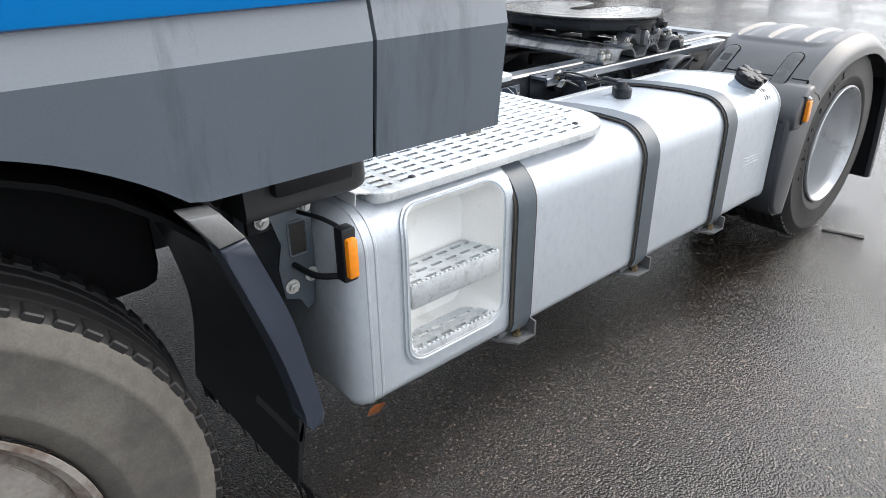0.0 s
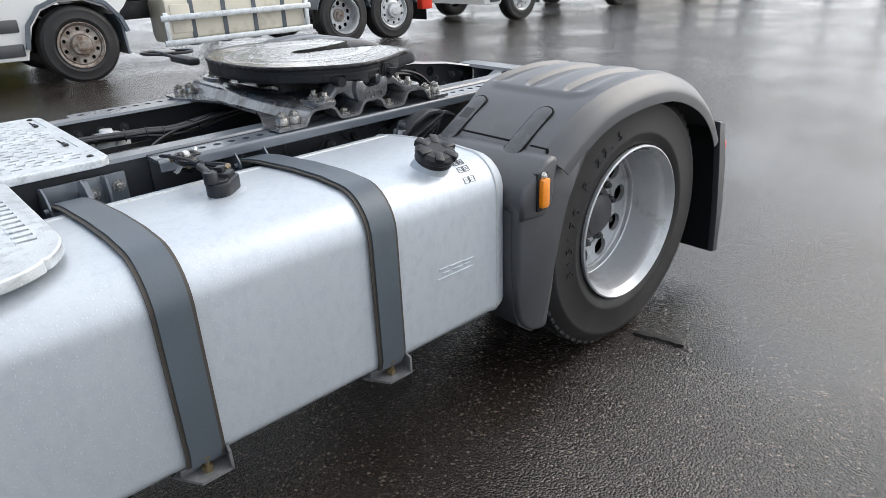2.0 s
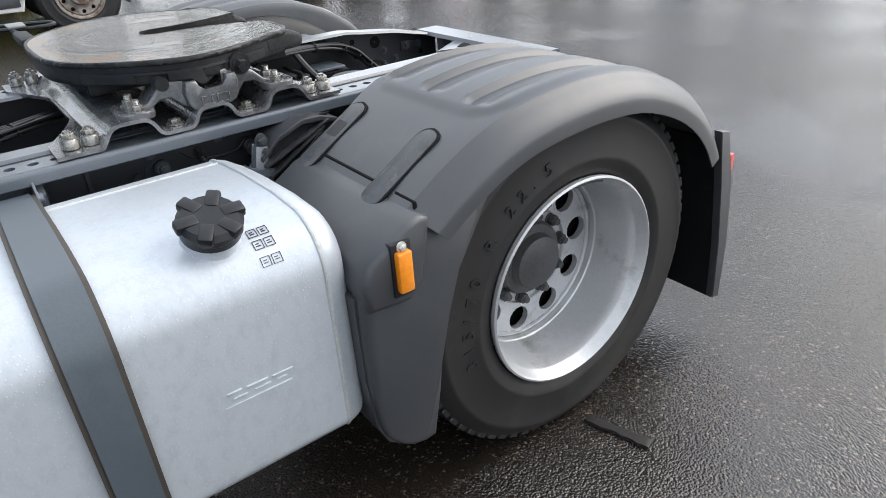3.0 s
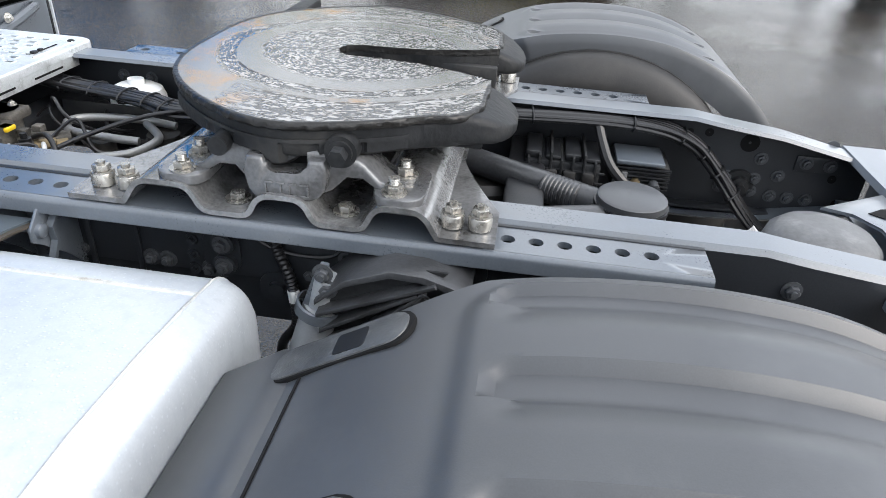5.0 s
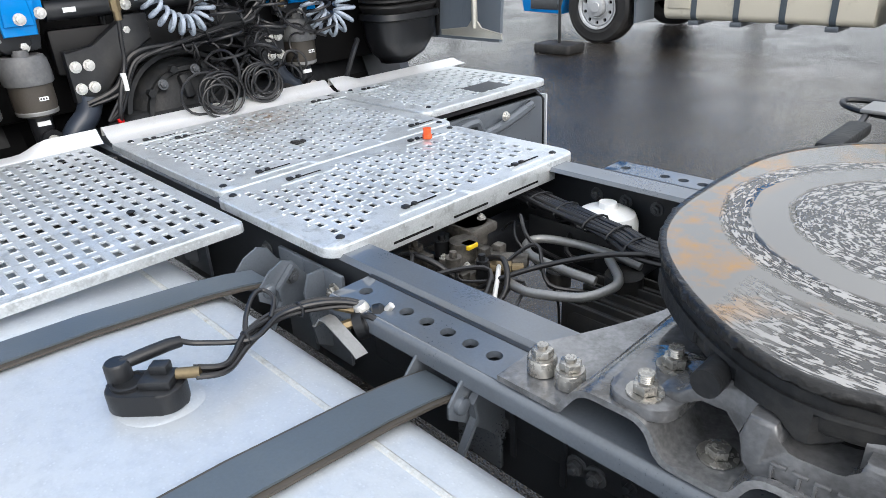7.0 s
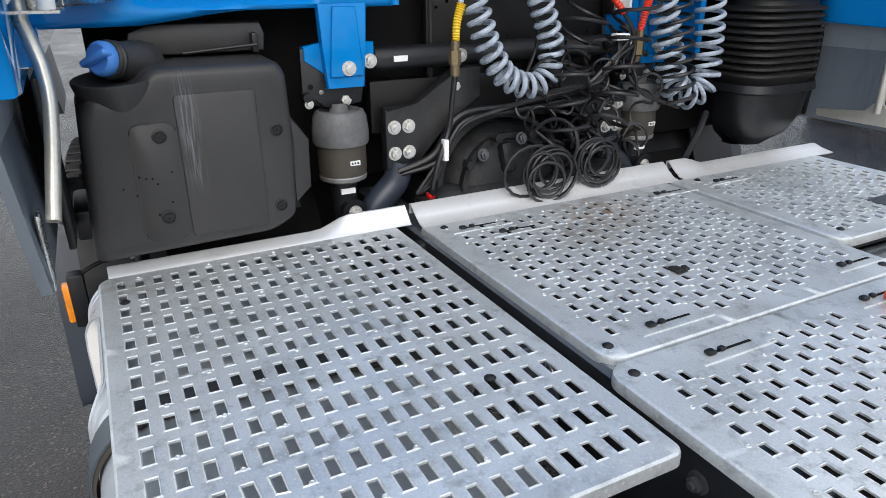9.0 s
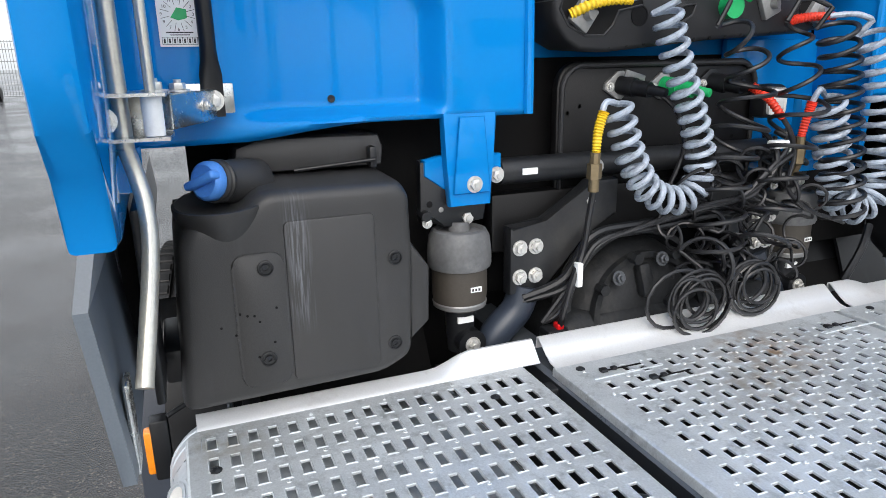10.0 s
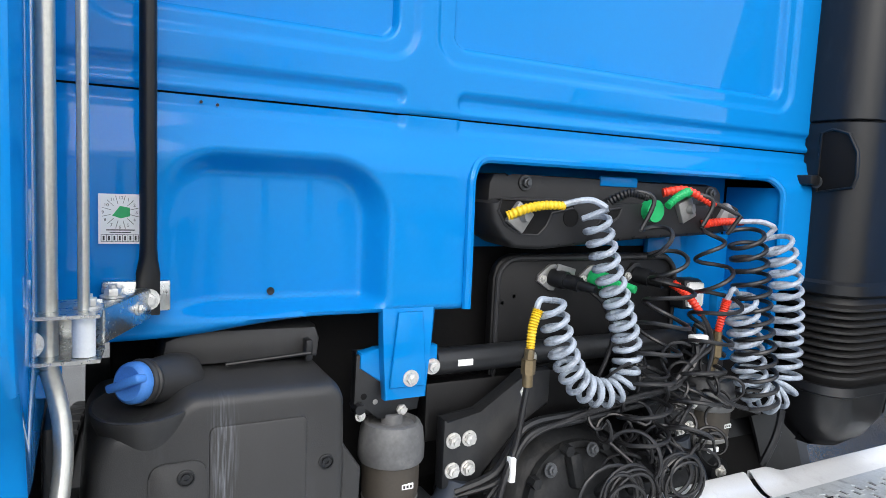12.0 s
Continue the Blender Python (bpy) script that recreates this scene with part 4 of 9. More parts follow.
def fender(s):
    """A moulded mudguard: a raised plateau with three hollows along the crown, a sloping shoulder, a creased edge."""
    curve = [v.xz for v in smooth_path([(x, 0, z) for x, z in FEN], 14)]
    hollows = (1.12, 0.945, 0.775)
    ys = [1.2755, 1.2748, 1.2735, 1.2725, 1.262, 1.25, 1.235, 1.22]
    ys += [1.215 - 0.008 * k for k in range(66)] + [0.688, 0.683, 0.68]
    drops = {1.2755: 0.096, 1.2748: 0.068, 1.2735: 0.062, 1.2725: 0.058, 1.262: 0.043, 1.25: 0.029, 1.235: 0.016, 1.22: 0.007, 0.688: 0.008, 0.683: 0.03, 0.68: 0.1}

    def step(a, b, v):
        t = min(1.0, max(0.0, (v - a) / (b - a)))
        return t * t * (3 - 2 * t)

    def inside(x, y, x0, x1, y0, y1, r):
        qx, qy = abs(x - (x0 + x1) / 2) - (x1 - x0) / 2 + r, abs(y - (y0 + y1) / 2) - (y1 - y0) / 2 + r
        return r - math.hypot(max(qx, 0), max(qy, 0)) - min(max(qx, qy), 0)

    bm = nb()
    rows = []
    for x, z in curve:
        n = Vector((x, z - 0.35)).normalized()
        row = []
        for y in ys:
            lift = 0.008 * step(0, 0.04, inside(x, y, -0.285, 0.46, 0.69, 1.212, 0.11))
            for r in hollows:
                d = inside(x, y, -0.245, 0.36, r - 0.056, r + 0.056, 0.04)
                far = step(0.0, 0.016, d) if y < r else step(0.0, 0.075, d)
                front = step(-0.245, -0.226, x)
                lift -= 0.016 * far * (0.12 + 0.88 * front)
            q = Vector((x, z)) + n * (lift - drops.get(y, 0.0))
            yy = y - (0.018 + 0.045 * min(1.0, max(0.0, (-0.25 - x) / 0.13))) * max(0.0, (0.78 - y) / 0.1) * -1
            row.append(bm.verts.new((q.x, s * yy, q.y)))
        rows.append(row)
    for a, b in zip(rows, rows[1:]):
        for k in range(len(ys) - 1):
            bm.faces.new((a[k], a[k + 1], b[k + 1], b[k]))
    bmesh.ops.recalc_face_normals(bm, faces=bm.faces)
    bmesh.ops.solidify(bm, geom=bm.faces[:], thickness=0.005)
    guard = part("mudguard", bm, M_PLASTIC, truck, "dark grey plastic rear mudguard with three pressed hollows", 32)
    o = lambda y: s * y  # noqa: E731
    span = lambda a, b: (min(s * a, s * b), max(s * a, s * b))  # noqa: E731
    # lower front apron with the side marker's box
    bm = nb()
    shell(bm, [(-0.5, 0.25), (-0.56, 0.258), (-0.615, 0.3), (-0.64, 0.36), (-0.652, 0.5), (-0.655, 0.72)], *span(0.735, 1.225), 0.012)
    part("mudguard_apron", bm, M_PLASTIC, guard, "", 50)
    bm = nb()
    prism(bm, [(-0.497, 0.252), (-0.478, 0.386), (-0.468, 0.46), (-0.447, 0.597), (-0.4, 0.7), (-0.345, 0.79), (-0.305, 0.842), (-0.33, 0.868), (-0.42, 0.872), (-0.5, 0.862), (-0.56, 0.845), (-0.63, 0.8), (-0.658, 0.74), (-0.66, 0.68), (-0.66, 0.5), (-0.65, 0.38), (-0.635, 0.325), (-0.605, 0.284), (-0.57, 0.258), (-0.53, 0.248)], *span(1.2, 1.245), "y", 0.012)
    part("apron_cheek", bm, M_PLASTIC, guard, "", 50)
    bm = nb()
    prism(bm, [(-0.66, 0.75), (-0.64, 0.8), (-0.545, 0.862), (-0.505, 0.874), (-0.48, 0.862), (-0.505, 0.72), (-0.545, 0.682), (-0.648, 0.69)], *span(0.74, 1.262), "y", 0.014)
    part("lamp_housing", bm, M_PLASTIC, guard, "", 50)
    lamp = part("side_marker", boxed((-0.582, span(1.262, 1.284)[0], 0.722), (-0.546, span(1.262, 1.284)[1], 0.818), 0.006), M_AMBER, guard, "amber side marker lamp")
    part("marker_base", boxed((-0.589, span(1.245, 1.268)[0], 0.708), (-0.539, span(1.245, 1.268)[1], 0.836), 0.004), M_BLACK, lamp)
    bolts(lamp, BOLT_SMALL, [(-0.564, s * 1.268, 0.826)], (0, s, 0))
    # two clip bridges across the joint, each in its dark seat, and the joint itself
    for y, inset in ((1.1, False), (0.79, True)):
        m = Matrix.Translation((-0.447, o(y), 0.916)) @ pose(0, 0, 0, 0, -31, 0)
        for name, g, z0, z1, material in (("bridge_gasket", 0.0045, -0.018, 0.0005, M_DARK), ("clip_bridge", 0.0, -0.012, 0.003, M_CLIP)):
            bm = nb()
            prism(bm, round_rect(-0.112 - g, 0.118 + g * 1.6, -0.033 - g, 0.033 + g, 0.028 + g, 6), z0, z1, "z", 0.003)
            bmesh.ops.transform(bm, matrix=m, verts=bm.verts)
            part(name, bm, material, guard, "scuffed grey clip strap" if name == "clip_bridge" else "")
        if inset:
            bm = nb()
            prism(bm, round_rect(0.0, 0.052, -0.022, 0.022, 0.006, 3), 0.0025, 0.0037, "z")
            bmesh.ops.transform(bm, matrix=m, verts=bm.verts)
            part("clip_inset", bm, M_BLACK, guard)
    bm = nb()
    prism(bm, [(-0.496, 0.872), (-0.491, 0.8875), (-0.487, 0.889), (-0.484, 0.87)], *span(0.83, 1.064), "y")
    part("joint_gap", bm, M_DARK, guard)
    bm = nb()
    prism(bm, [(-0.496, 0.872), (-0.492, 0.886), (-0.489, 0.888), (-0.486, 0.87)], *span(1.148, 1.225), "y")
    part("joint_gap", bm, M_DARK, guard)
    # rear flap and red lamp
    bm = nb()
    shell(bm, [(0.7, 0.14), (0.685, 0.35), (0.65, 0.6), (0.605, 0.74)], *span(0.62, 1.25), 0.008)
    part("mud_flap", bm, M_BLACK, guard, "black rubber mud flap")
    bm = nb()
    prism(bm, [(0.585, 0.775), (0.63, 0.765), (0.68, 0.6), (0.712, 0.36), (0.718, 0.14), (0.68, 0.15), (0.668, 0.35), (0.63, 0.58)], *span(1.235, 1.262), "y", 0.004)
    part("flap_edge", bm, M_PLASTIC, guard)
    part("rear_marker", boxed((0.665, span(1.2, 1.245)[0], 0.57), (0.715, span(1.2, 1.245)[1], 0.67), 0.01), M_REDLENS, guard, "red rear marker lamp")
    return guard


for s in (-1, 1):
    fender(s)

def slotted(bm, x0, x1, y0, y1, z, nx, ny, long, wide, drop=0.008):
    """A flat field of nx by ny slots that go through."""
    dx, dy = (x1 - x0) / nx, (y1 - y0) / ny
    for i in range(nx):
        for j in range(ny):
            cx, cy = x0 + dx * i, y0 + dy * j
            c = [bm.verts.new(p) for p in ((cx, cy, z), (cx + dx, cy, z), (cx + dx, cy + dy, z), (cx, cy + dy, z))]
            mx, my = cx + dx / 2, cy + dy / 2
            ring = [bm.verts.new((mx + a * long / 2, my + b * wide / 2, z)) for a, b in ((-1, -1), (1, -1), (1, 1), (-1, 1))]
            low = [bm.verts.new((v.co.x, v.co.y, z - drop)) for v in ring]
            for k in range(4):
                h = (k + 1) % 4
                bm.faces.new((c[k], c[h], ring[h], ring[k]))
                bm.faces.new((ring[k], ring[h], low[h], low[k]))


# fuel tank with straps, and the step box in front of it
def tank_line(top, r, grow=0.0, bottom=0.37, out=1.205, inn=0.56):
    """Half way round: the cross-section (y, z) of the tank, anticlockwise seen from the rear."""
    out, inn, bottom, top = out + grow, inn - grow, bottom - grow, top + grow
    r, rb = max(0.012, r + grow), max(0.01, 0.045 + grow)
    pts = []
    for k in range(9):
        a = radians(90 * k / 8)
        pts.append((-out + r - r * math.cos(a), top - r + r * math.sin(a)))
    pts += [(-1.0, top + 0.004), (-0.85, top - 0.002), (-0.72, top - 0.014)]
    for k in range(7):
        a = radians(90 * k / 6)
        pts.append((-inn - 0.09 + 0.09 * math.sin(a), top - 0.024 - 0.09 + 0.09 * math.cos(a)))
    for k in range(5):
        a = radians(90 * k / 4)
        pts.append((-inn - rb + rb * math.cos(a), bottom + rb - rb * math.sin(a)))
    for k in range(5):
        a = radians(90 * k / 4)
        pts.append((-out + rb - rb * math.sin(a), bottom + rb - rb * math.cos(a)))
    return pts


def loft(bm, sections, caps=(True, True), skip=None):
    rings = [[bm.verts.new((x, y, z)) for y, z in pts] for x, pts in sections]
    for i, (a, b) in enumerate(zip(rings, rings[1:])):
        for k in range(len(a)):
            if skip and skip(i, k):
                continue
            bm.faces.new((a[k], a[(k + 1) % len(a)], b[(k + 1) % len(a)], b[k]))
    if caps[0]:
        bm.faces.new(rings[0])
    if caps[1]:
        bm.faces.new(rings[-1])
    return rings


bm = nb()
T = lambda g: tank_line(0.905, 0.115, g)  # noqa: E731
loft(bm, [(-2.405, T(-0.012)), (-2.395, T(0)), (-0.713, T(0)), (-0.711, T(0.0025)), (-0.703, T(0.0025)), (-0.701, T(0)), (-0.69, T(-0.0025)), (-0.677, T(-0.007)), (-0.666, T(-0.0135)), (-0.657, T(-0.022)), (-0.651, T(-0.034)), (-0.647, T(-0.05)), (-0.645, T(-0.075))])
tank = part("fuel_tank", bm, M_TANK, truck, "satin silver aluminium fuel tank held by dark straps", 40)
bm = nb()
tube(bm, [(-0.708, y, z) for y, z in T(0.001)], 0.0036, 6, True)
part("end_weld", bm, M_SEAM, tank)
bm = nb()
prism(bm, [(-0.681, 0.884), (-0.677, 0.8872), (-0.671, 0.8872), (-0.667, 0.884)], -2.3, -0.71, "x")
part("weld_seam", bm, M_SEAM, tank, "yellowed weld seam along the tank top")
# raised maker's mark, as plain bars
for x0, x1, z0, z1 in ((-0.955, -0.925, 0.615, 0.62), (-0.915, -0.87, 0.613, 0.618), (-0.86, -0.815, 0.611, 0.616), (-0.945, -0.915, 0.6, 0.604), (-0.9, -0.865, 0.6, 0.604), (-0.853, -0.83, 0.6, 0.604), (-0.965, -0.82, 0.585, 0.5885)):
    part("embossed_mark", boxed((x0, -1.2085, z0), (x1, -1.203, z1), 0.001), M_TANK, tank)

bm = nb()
BOX_TOP, BOX_R = 0.925, 0.1
sec = lambda g: tank_line(BOX_TOP, BOX_R, g)  # noqa: E731
N_SEC = len(sec(0))
rings = loft(bm, [(-3.0, sec(-0.09)), (-2.997, sec(-0.06)), (-2.99, sec(-0.035)), (-2.978, sec(-0.017)), (-2.96, sec(-0.005)), (-2.94, sec(0)), (-2.938, sec(0.002)), (-2.932, sec(0.002)), (-2.93, sec(0)), (-2.912, sec(0)), (-2.91, sec(0.002)), (-2.904, sec(0.002)), (-2.902, sec(0)), (-2.86, sec(0)), (-2.42, sec(0)), (-2.41, sec(-0.008))], (True, True), lambda i, k: i == 13 and (k == N_SEC - 1 or k < 6))
# side panel with the step recess, wrapped over the rounded shoulder
RX0, RX1, RZ0, RZ1, RY = -2.81, -2.465, 0.465, 0.905, -1.205


def on_side(x, v, d=0.0):
    """A place on the box's side, v the way up along the skin, d the depth below it."""
    a = max(0.0, v - (BOX_TOP - BOX_R)) / BOX_R
    z = min(v, BOX_TOP - BOX_R) + BOX_R * math.sin(a)
    return (x, RY + BOX_R * (1 - math.cos(a)) + d * math.cos(a), z - d * math.sin(a))


def sided_rect(a0, a1, b0, b1, r, n=6, m=9):
    """A rounded rectangle with points along its sides too; every (n + m)th from n // 2 on is the middle of a corner."""
    pts, out = round_rect(a0, a1, b0, b1, r, n), []
    for c in range(4):
        arc, nxt = pts[c * (n + 1):(c + 1) * (n + 1)], pts[((c + 1) % 4) * (n + 1)]
        out += arc + [(arc[-1][0] + (nxt[0] - arc[-1][0]) * k / m, arc[-1][1] + (nxt[1] - arc[-1][1]) * k / m) for k in range(1, m)]
    return out


lip_loop = sided_rect(RX0 - 0.02, RX1 + 0.02, RZ0 - 0.02, RZ1 + 0.012, 0.07)
V_TOP = BOX_TOP - BOX_R + BOX_R * radians(67.5)
CORNERS = [(-2.42, V_TOP), (-2.86, V_TOP), (-2.86, 0.415), (-2.42, 0.415)]


def outer_of(p):
    u, v = (p[0] - (RX0 + RX1) / 2) / ((RX1 - RX0) / 2), (p[1] - (RZ0 + RZ1) / 2) / ((RZ1 - RZ0) / 2)
    q = 1 / max(abs(u), abs(v))
    return (-2.64 + 0.22 * u * q, (0.415 + V_TOP) / 2 + (V_TOP - 0.415) / 2 * v * q)


loops = []
for pts, d in (([CORNERS[k // 15] if k % 15 == 3 else outer_of(p) for k, p in enumerate(lip_loop)], 0), (lip_loop, 0), (lip_loop, -0.006), (sided_rect(RX0, RX1, RZ0, RZ1, 0.055), -0.006), (sided_rect(RX0 + 0.006, RX1 - 0.006, RZ0 + 0.006, RZ1 - 0.006, 0.05), 0.012)):
    loops.append([bm.verts.new(on_side(x, v, d)) for x, v in pts])
loops.append([bm.verts.new((x, RY + 0.125, z)) for x, z in sided_rect(RX0 + 0.05, RX1 - 0.04, RZ0 + 0.03, RZ1 - 0.05, 0.05)])
liner = nb()
loops[4:] = [[liner.verts.new(v.co) for v in row] for row in loops[4:]]
loops.insert(4, [liner.verts.new(v.co) for v in loops[3]])
for target, rows in ((bm, loops[:4]), (liner, loops[4:])):
    for a, b in zip(rows, rows[1:]):
        for k in range(len(a)):
            target.faces.new((a[k], a[(k + 1) % len(a)], b[(k + 1) % len(a)], b[k]))
liner.faces.new(loops[-1])
step_box = part("step_box", bm, M_TANK, truck, "silver aluminium step box with two treads in a recess", 30)
# Inside walls of the recess, brightened by colour.
part("recess_liner", liner, M_LINER, step_box, "pale inside of the step recess", 30)
bm = nb()
tube(bm, [on_side(x, v, -0.006) for x, v in sided_rect(RX0 - 0.009, RX1 + 0.009, RZ0 - 0.009, RZ1 + 0.004, 0.062)], 0.004, 6, True)
part("recess_bead", bm, M_TANK, step_box)
for z in (0.692, 0.487):
    bm = nb()
    x0, x1, y0, y1 = RX0 + 0.008, RX1 - 0.01, -1.21, -1.09
    box(bm, (x0, y0, z - (0.07 if z > 0.6 else 0.03)), (x1, y0 + 0.012, z - 0.001), 0.003)
    tread_step = part("step", bm, M_MAT, step_box, "perforated aluminium step")
    bm = nb()
    slotted(bm, x0, x1, y0, y1, z, 6, 3, 0.038, 0.012)
    for k in range(20):
        u = x0 + (x1 - x0) * (k + 0.5) / 20
        box(bm, (u - 0.004, y0 + 0.002, z - 0.002), (u + 0.004, y0 + 0.01, z + 0.0045), 0.001, 1)
    part("step_grating", bm, M_MAT, tread_step)

# straps
for x in (-2.375, -1.72, -1.155):
    path = tank_line(0.905, 0.115, 0.006)
    line = [(-0.5, 0.865), (-0.56, 0.878), (-0.64, 0.89)] + [(y, z) for y, z in path[:12]][::-1] + [(-1.211, 0.6), (-1.211, 0.42), (-1.2, 0.385)]
    for name, w, g, m_, th in (("strap_liner", 0.0475, 0.0, M_BROWN, 0.005), ("strap", 0.038, 0.0058, M_STRAP, 0.004)):
        bm = nb()
        lo, hi = [], []
        for i, p in enumerate(line):
            a, b = Vector(line[max(0, i - 1)]), Vector(line[min(len(line) - 1, i + 1)])
            d = (b - a).normalized()
            n_ = Vector((d.y, -d.x)) * -1
            q = Vector(p)
            if (q + n_ * 0.01 - Vector((-0.88, 0.6))).length < (q - Vector((-0.88, 0.6))).length:
                n_ = -n_
            lo.append(q + n_ * g)
            hi.append(q + n_ * (g + th))
        rr = []
        for p, q in zip(lo, hi):
            rr.append([bm.verts.new((x - w, p.x, p.y)), bm.verts.new((x - w, q.x, q.y)), bm.verts.new((x + w, q.x, q.y)), bm.verts.new((x + w, p.x, p.y))])
        for a, b in zip(rr, rr[1:]):
            for k in range(4):
                bm.faces.new((a[k], a[(k + 1) % 4], b[(k + 1) % 4], b[k]))
        bm.faces.new(rr[0])
        bm.faces.new(rr[-1])
        ob = part(name, bm, m_, tank, "dark slate steel tank strap" if name == "strap" else "")
    # foot under the tank with its tension bolt
    bm = nb()
    prism(bm, [(x - 0.075, -1.16), (x - 0.03, -1.235), (x + 0.05, -1.235), (x + 0.06, -1.16)], 0.345, 0.352)
    prism(bm, [(x + 0.045, -1.235), (x + 0.06, -1.16), (x + 0.066, -1.16), (x + 0.052, -1.235)], 0.345, 0.4)
    box(bm, (x - 0.06, -1.18, 0.335), (x + 0.06, -0.45, 0.37), 0.006)
    foot = part("tank_bracket", bm, M_GREYP, tank, "grey steel bracket under the tank strap")
    bm = nb()
    rod(bm, (x, -1.2, 0.325), (x, -1.205, 0.415), 0.007, 8)
    rod(bm, (x, -1.2, 0.352), (x, -1.2, 0.368), 0.014, 6)
    rod(bm, (x, -1.204, 0.395), (x, -1.204, 0.42), 0.013, 6)
    part("tension_bolt", bm, M_BRASS, foot)
    # bracket at the rail: two bent ears round the strap's end, a pin, a spring clip
    bm = nb()
    for d in (-0.052, 0.052):
        prism(bm, [(-0.405, 0.72), (-0.455, 0.775), (-0.51, 0.825), (-0.537, 0.845), (-0.536, 0.868), (-0.505, 0.9), (-0.47, 0.915), (-0.445, 0.905), (-0.425, 0.87), (-0.405, 0.86)], x + d - 0.003, x + d + 0.003, "x", 0.001)
    box(bm, (x - 0.052, -0.418, 0.66), (x + 0.052, -0.408, 0.9), 0.003)
    brk = part("strap_bracket", bm, M_FRAME, truck, "slate steel bracket joining tank strap to rail")
    bm = nb()
    rod(bm, (x - 0.066, -0.512, 0.86), (x + 0.062, -0.512, 0.86), 0.008, 12)
    lathe(bm, [(0, 0.012), (0.009, 0.0115), (0.014, 0.008), (0.015, 0)], frame_at((x + 0.055, -0.512, 0.86), (1, 0, 0)), 18)
    part("strap_pin", bm, M_FRAME, brk)
    bm = nb()
    prism(bm, [(-0.455, 0.905), (-0.5, 0.862), (-0.495, 0.83), (-0.53, 0.775), (-0.525, 0.77), (-0.488, 0.826), (-0.493, 0.86), (-0.45, 0.9)], x + 0.058, x + 0.072, "x")
    part("spring_clip", bm, M_FRAME, brk)
    bolts(brk, BOLT_D, [(x + 0.055, -0.455, 0.875)], (1, 0, 0))
    if x < -1.5:
        bm = nb()
        prism(bm, [(-0.41, 0.7), (-0.455, 0.73), (-0.47, 0.86), (-0.455, 0.9), (-0.41, 0.9)], x + 0.12, x + 0.128, "x", 0.002)
        box(bm, (x + 0.05, -0.418, 0.68), (x + 0.19, -0.408, 0.9), 0.003)
        part("bracket_ear", bm, M_FRAME, brk)
        bolts(brk, BOLT_R, [(x + 0.09, -0.419, 0.85), (x + 0.165, -0.419, 0.86)], (0, -1, 0))
    else:
        bolts(brk, BOLT_D, [(x + 0.24, -0.408, 0.76), (x + 0.33, -0.408, 0.75)], (0, -1, 0))

# filler cap
bm = nb()
CAP = pose(-0.885, -1.102, 0.881, 24, 0, 0)
lathe(bm, [(0.066, -0.03), (0.062, 0.01), (0.054, 0.026), (0.054, 0.045), (0.05, 0.048)], CAP, 32)
neck = part("filler_neck", bm, M_TANK, tank)
bm = nb()
lathe(bm, [(0.053, 0.045), (0.057, 0.047), (0.057, 0.06), (0.06, 0.064), (0.061, 0.078), (0.052, 0.088), (0.03, 0.09), (0, 0.088)], CAP, 32)
part("fuel_cap", bm, M_BLACK, neck, "black plastic screw cap", 30)
for k in range(6):
    part("cap_lobe", box(nb(), (0.022, -0.014, 0.07), (0.066, 0.014, 0.0925), 0.006, 2, CAP @ pose(0, 0, 0, 0, 0, 60 * k)), M_BLACK, neck)
bm = nb()
for i in range(2):
    for j in range(3):
        x, y = -0.825 + 0.023 * i, -1.195 + 0.025 * j
        ym_ = min(-1.0901, y + 0.01)
        z = 0.7915 + math.sqrt(0.115**2 - (ym_ + 1.09) ** 2)
        slope = math.degrees(math.atan2(-(ym_ + 1.09), z - 0.7915))
        for a, b in (((0, 0), (0.019, 0.001)), ((0, 0.019), (0.019, 0.02)), ((0, 0), (0.001, 0.02)), ((0.018, 0), (0.019, 0.02)), ((0.005, 0.007), (0.014, 0.0085)), ((0.005, 0.012), (0.012, 0.0135))):
            box(bm, (a[0], a[1] - 0.01, -0.001), (b[0], b[1] - 0.01, 0.0006), 0, 2, pose(x, ym_, z, slope, 0, 0))
part("fuel_mark", bm, M_INK, tank, "small black fuel grade marks")

# tank sensor with its plugs, on a dished seat
SENSOR = pose(-1.415, -0.862, 0.905, 0, 0, 44)
bm = nb()
lathe(bm, [(0, 0.004), (0.05, 0.004), (0.06, 0.002), (0.075, -0.004)], pose(-1.41, -0.858, 0.902), 36)
part("sensor_boss", bm, M_TANK, tank)
bm = nb()
prism(bm, round_rect(-0.056, 0.062, -0.034, 0.034, 0.03, 8), 0.0, 0.036, "z", 0.004)
bmesh.ops.transform(bm, matrix=SENSOR, verts=bm.verts)
sensor = part("level_sensor", bm, M_BLACK, tank, "black plastic fuel level sensor on the tank")
bm = nb()
lathe(bm, [(0.026, 0.034), (0.026, 0.041), (0.022, 0.042), (0.02, 0.039), (0, 0.039)], SENSOR @ pose(-0.022, 0, 0), 24)
box(bm, (0.0, -0.02, 0.034), (0.05, 0.022, 0.05), 0.004, 2, SENSOR)
box(bm, (0.012, 0.0, 0.048), (0.04, 0.022, 0.064), 0.003, 2, SENSOR)
part("sensor_top", bm, M_BLACK, sensor)
bm = nb()
lathe(bm, [(0, 0.03), (0.016, 0.03), (0.019, 0.026), (0.019, 0)], SENSOR @ pose(-0.04, 0.012, 0.038), 20)
tube(bm, [SENSOR @ Vector(p) for p in ((-0.036, 0.016, 0.06), (-0.012, 0.035, 0.062), (0.02, 0.06, 0.064), (0.035, 0.072, 0.062))], lambda q: 0.0095 + 0.0012 * math.sin(q * 60), 10)
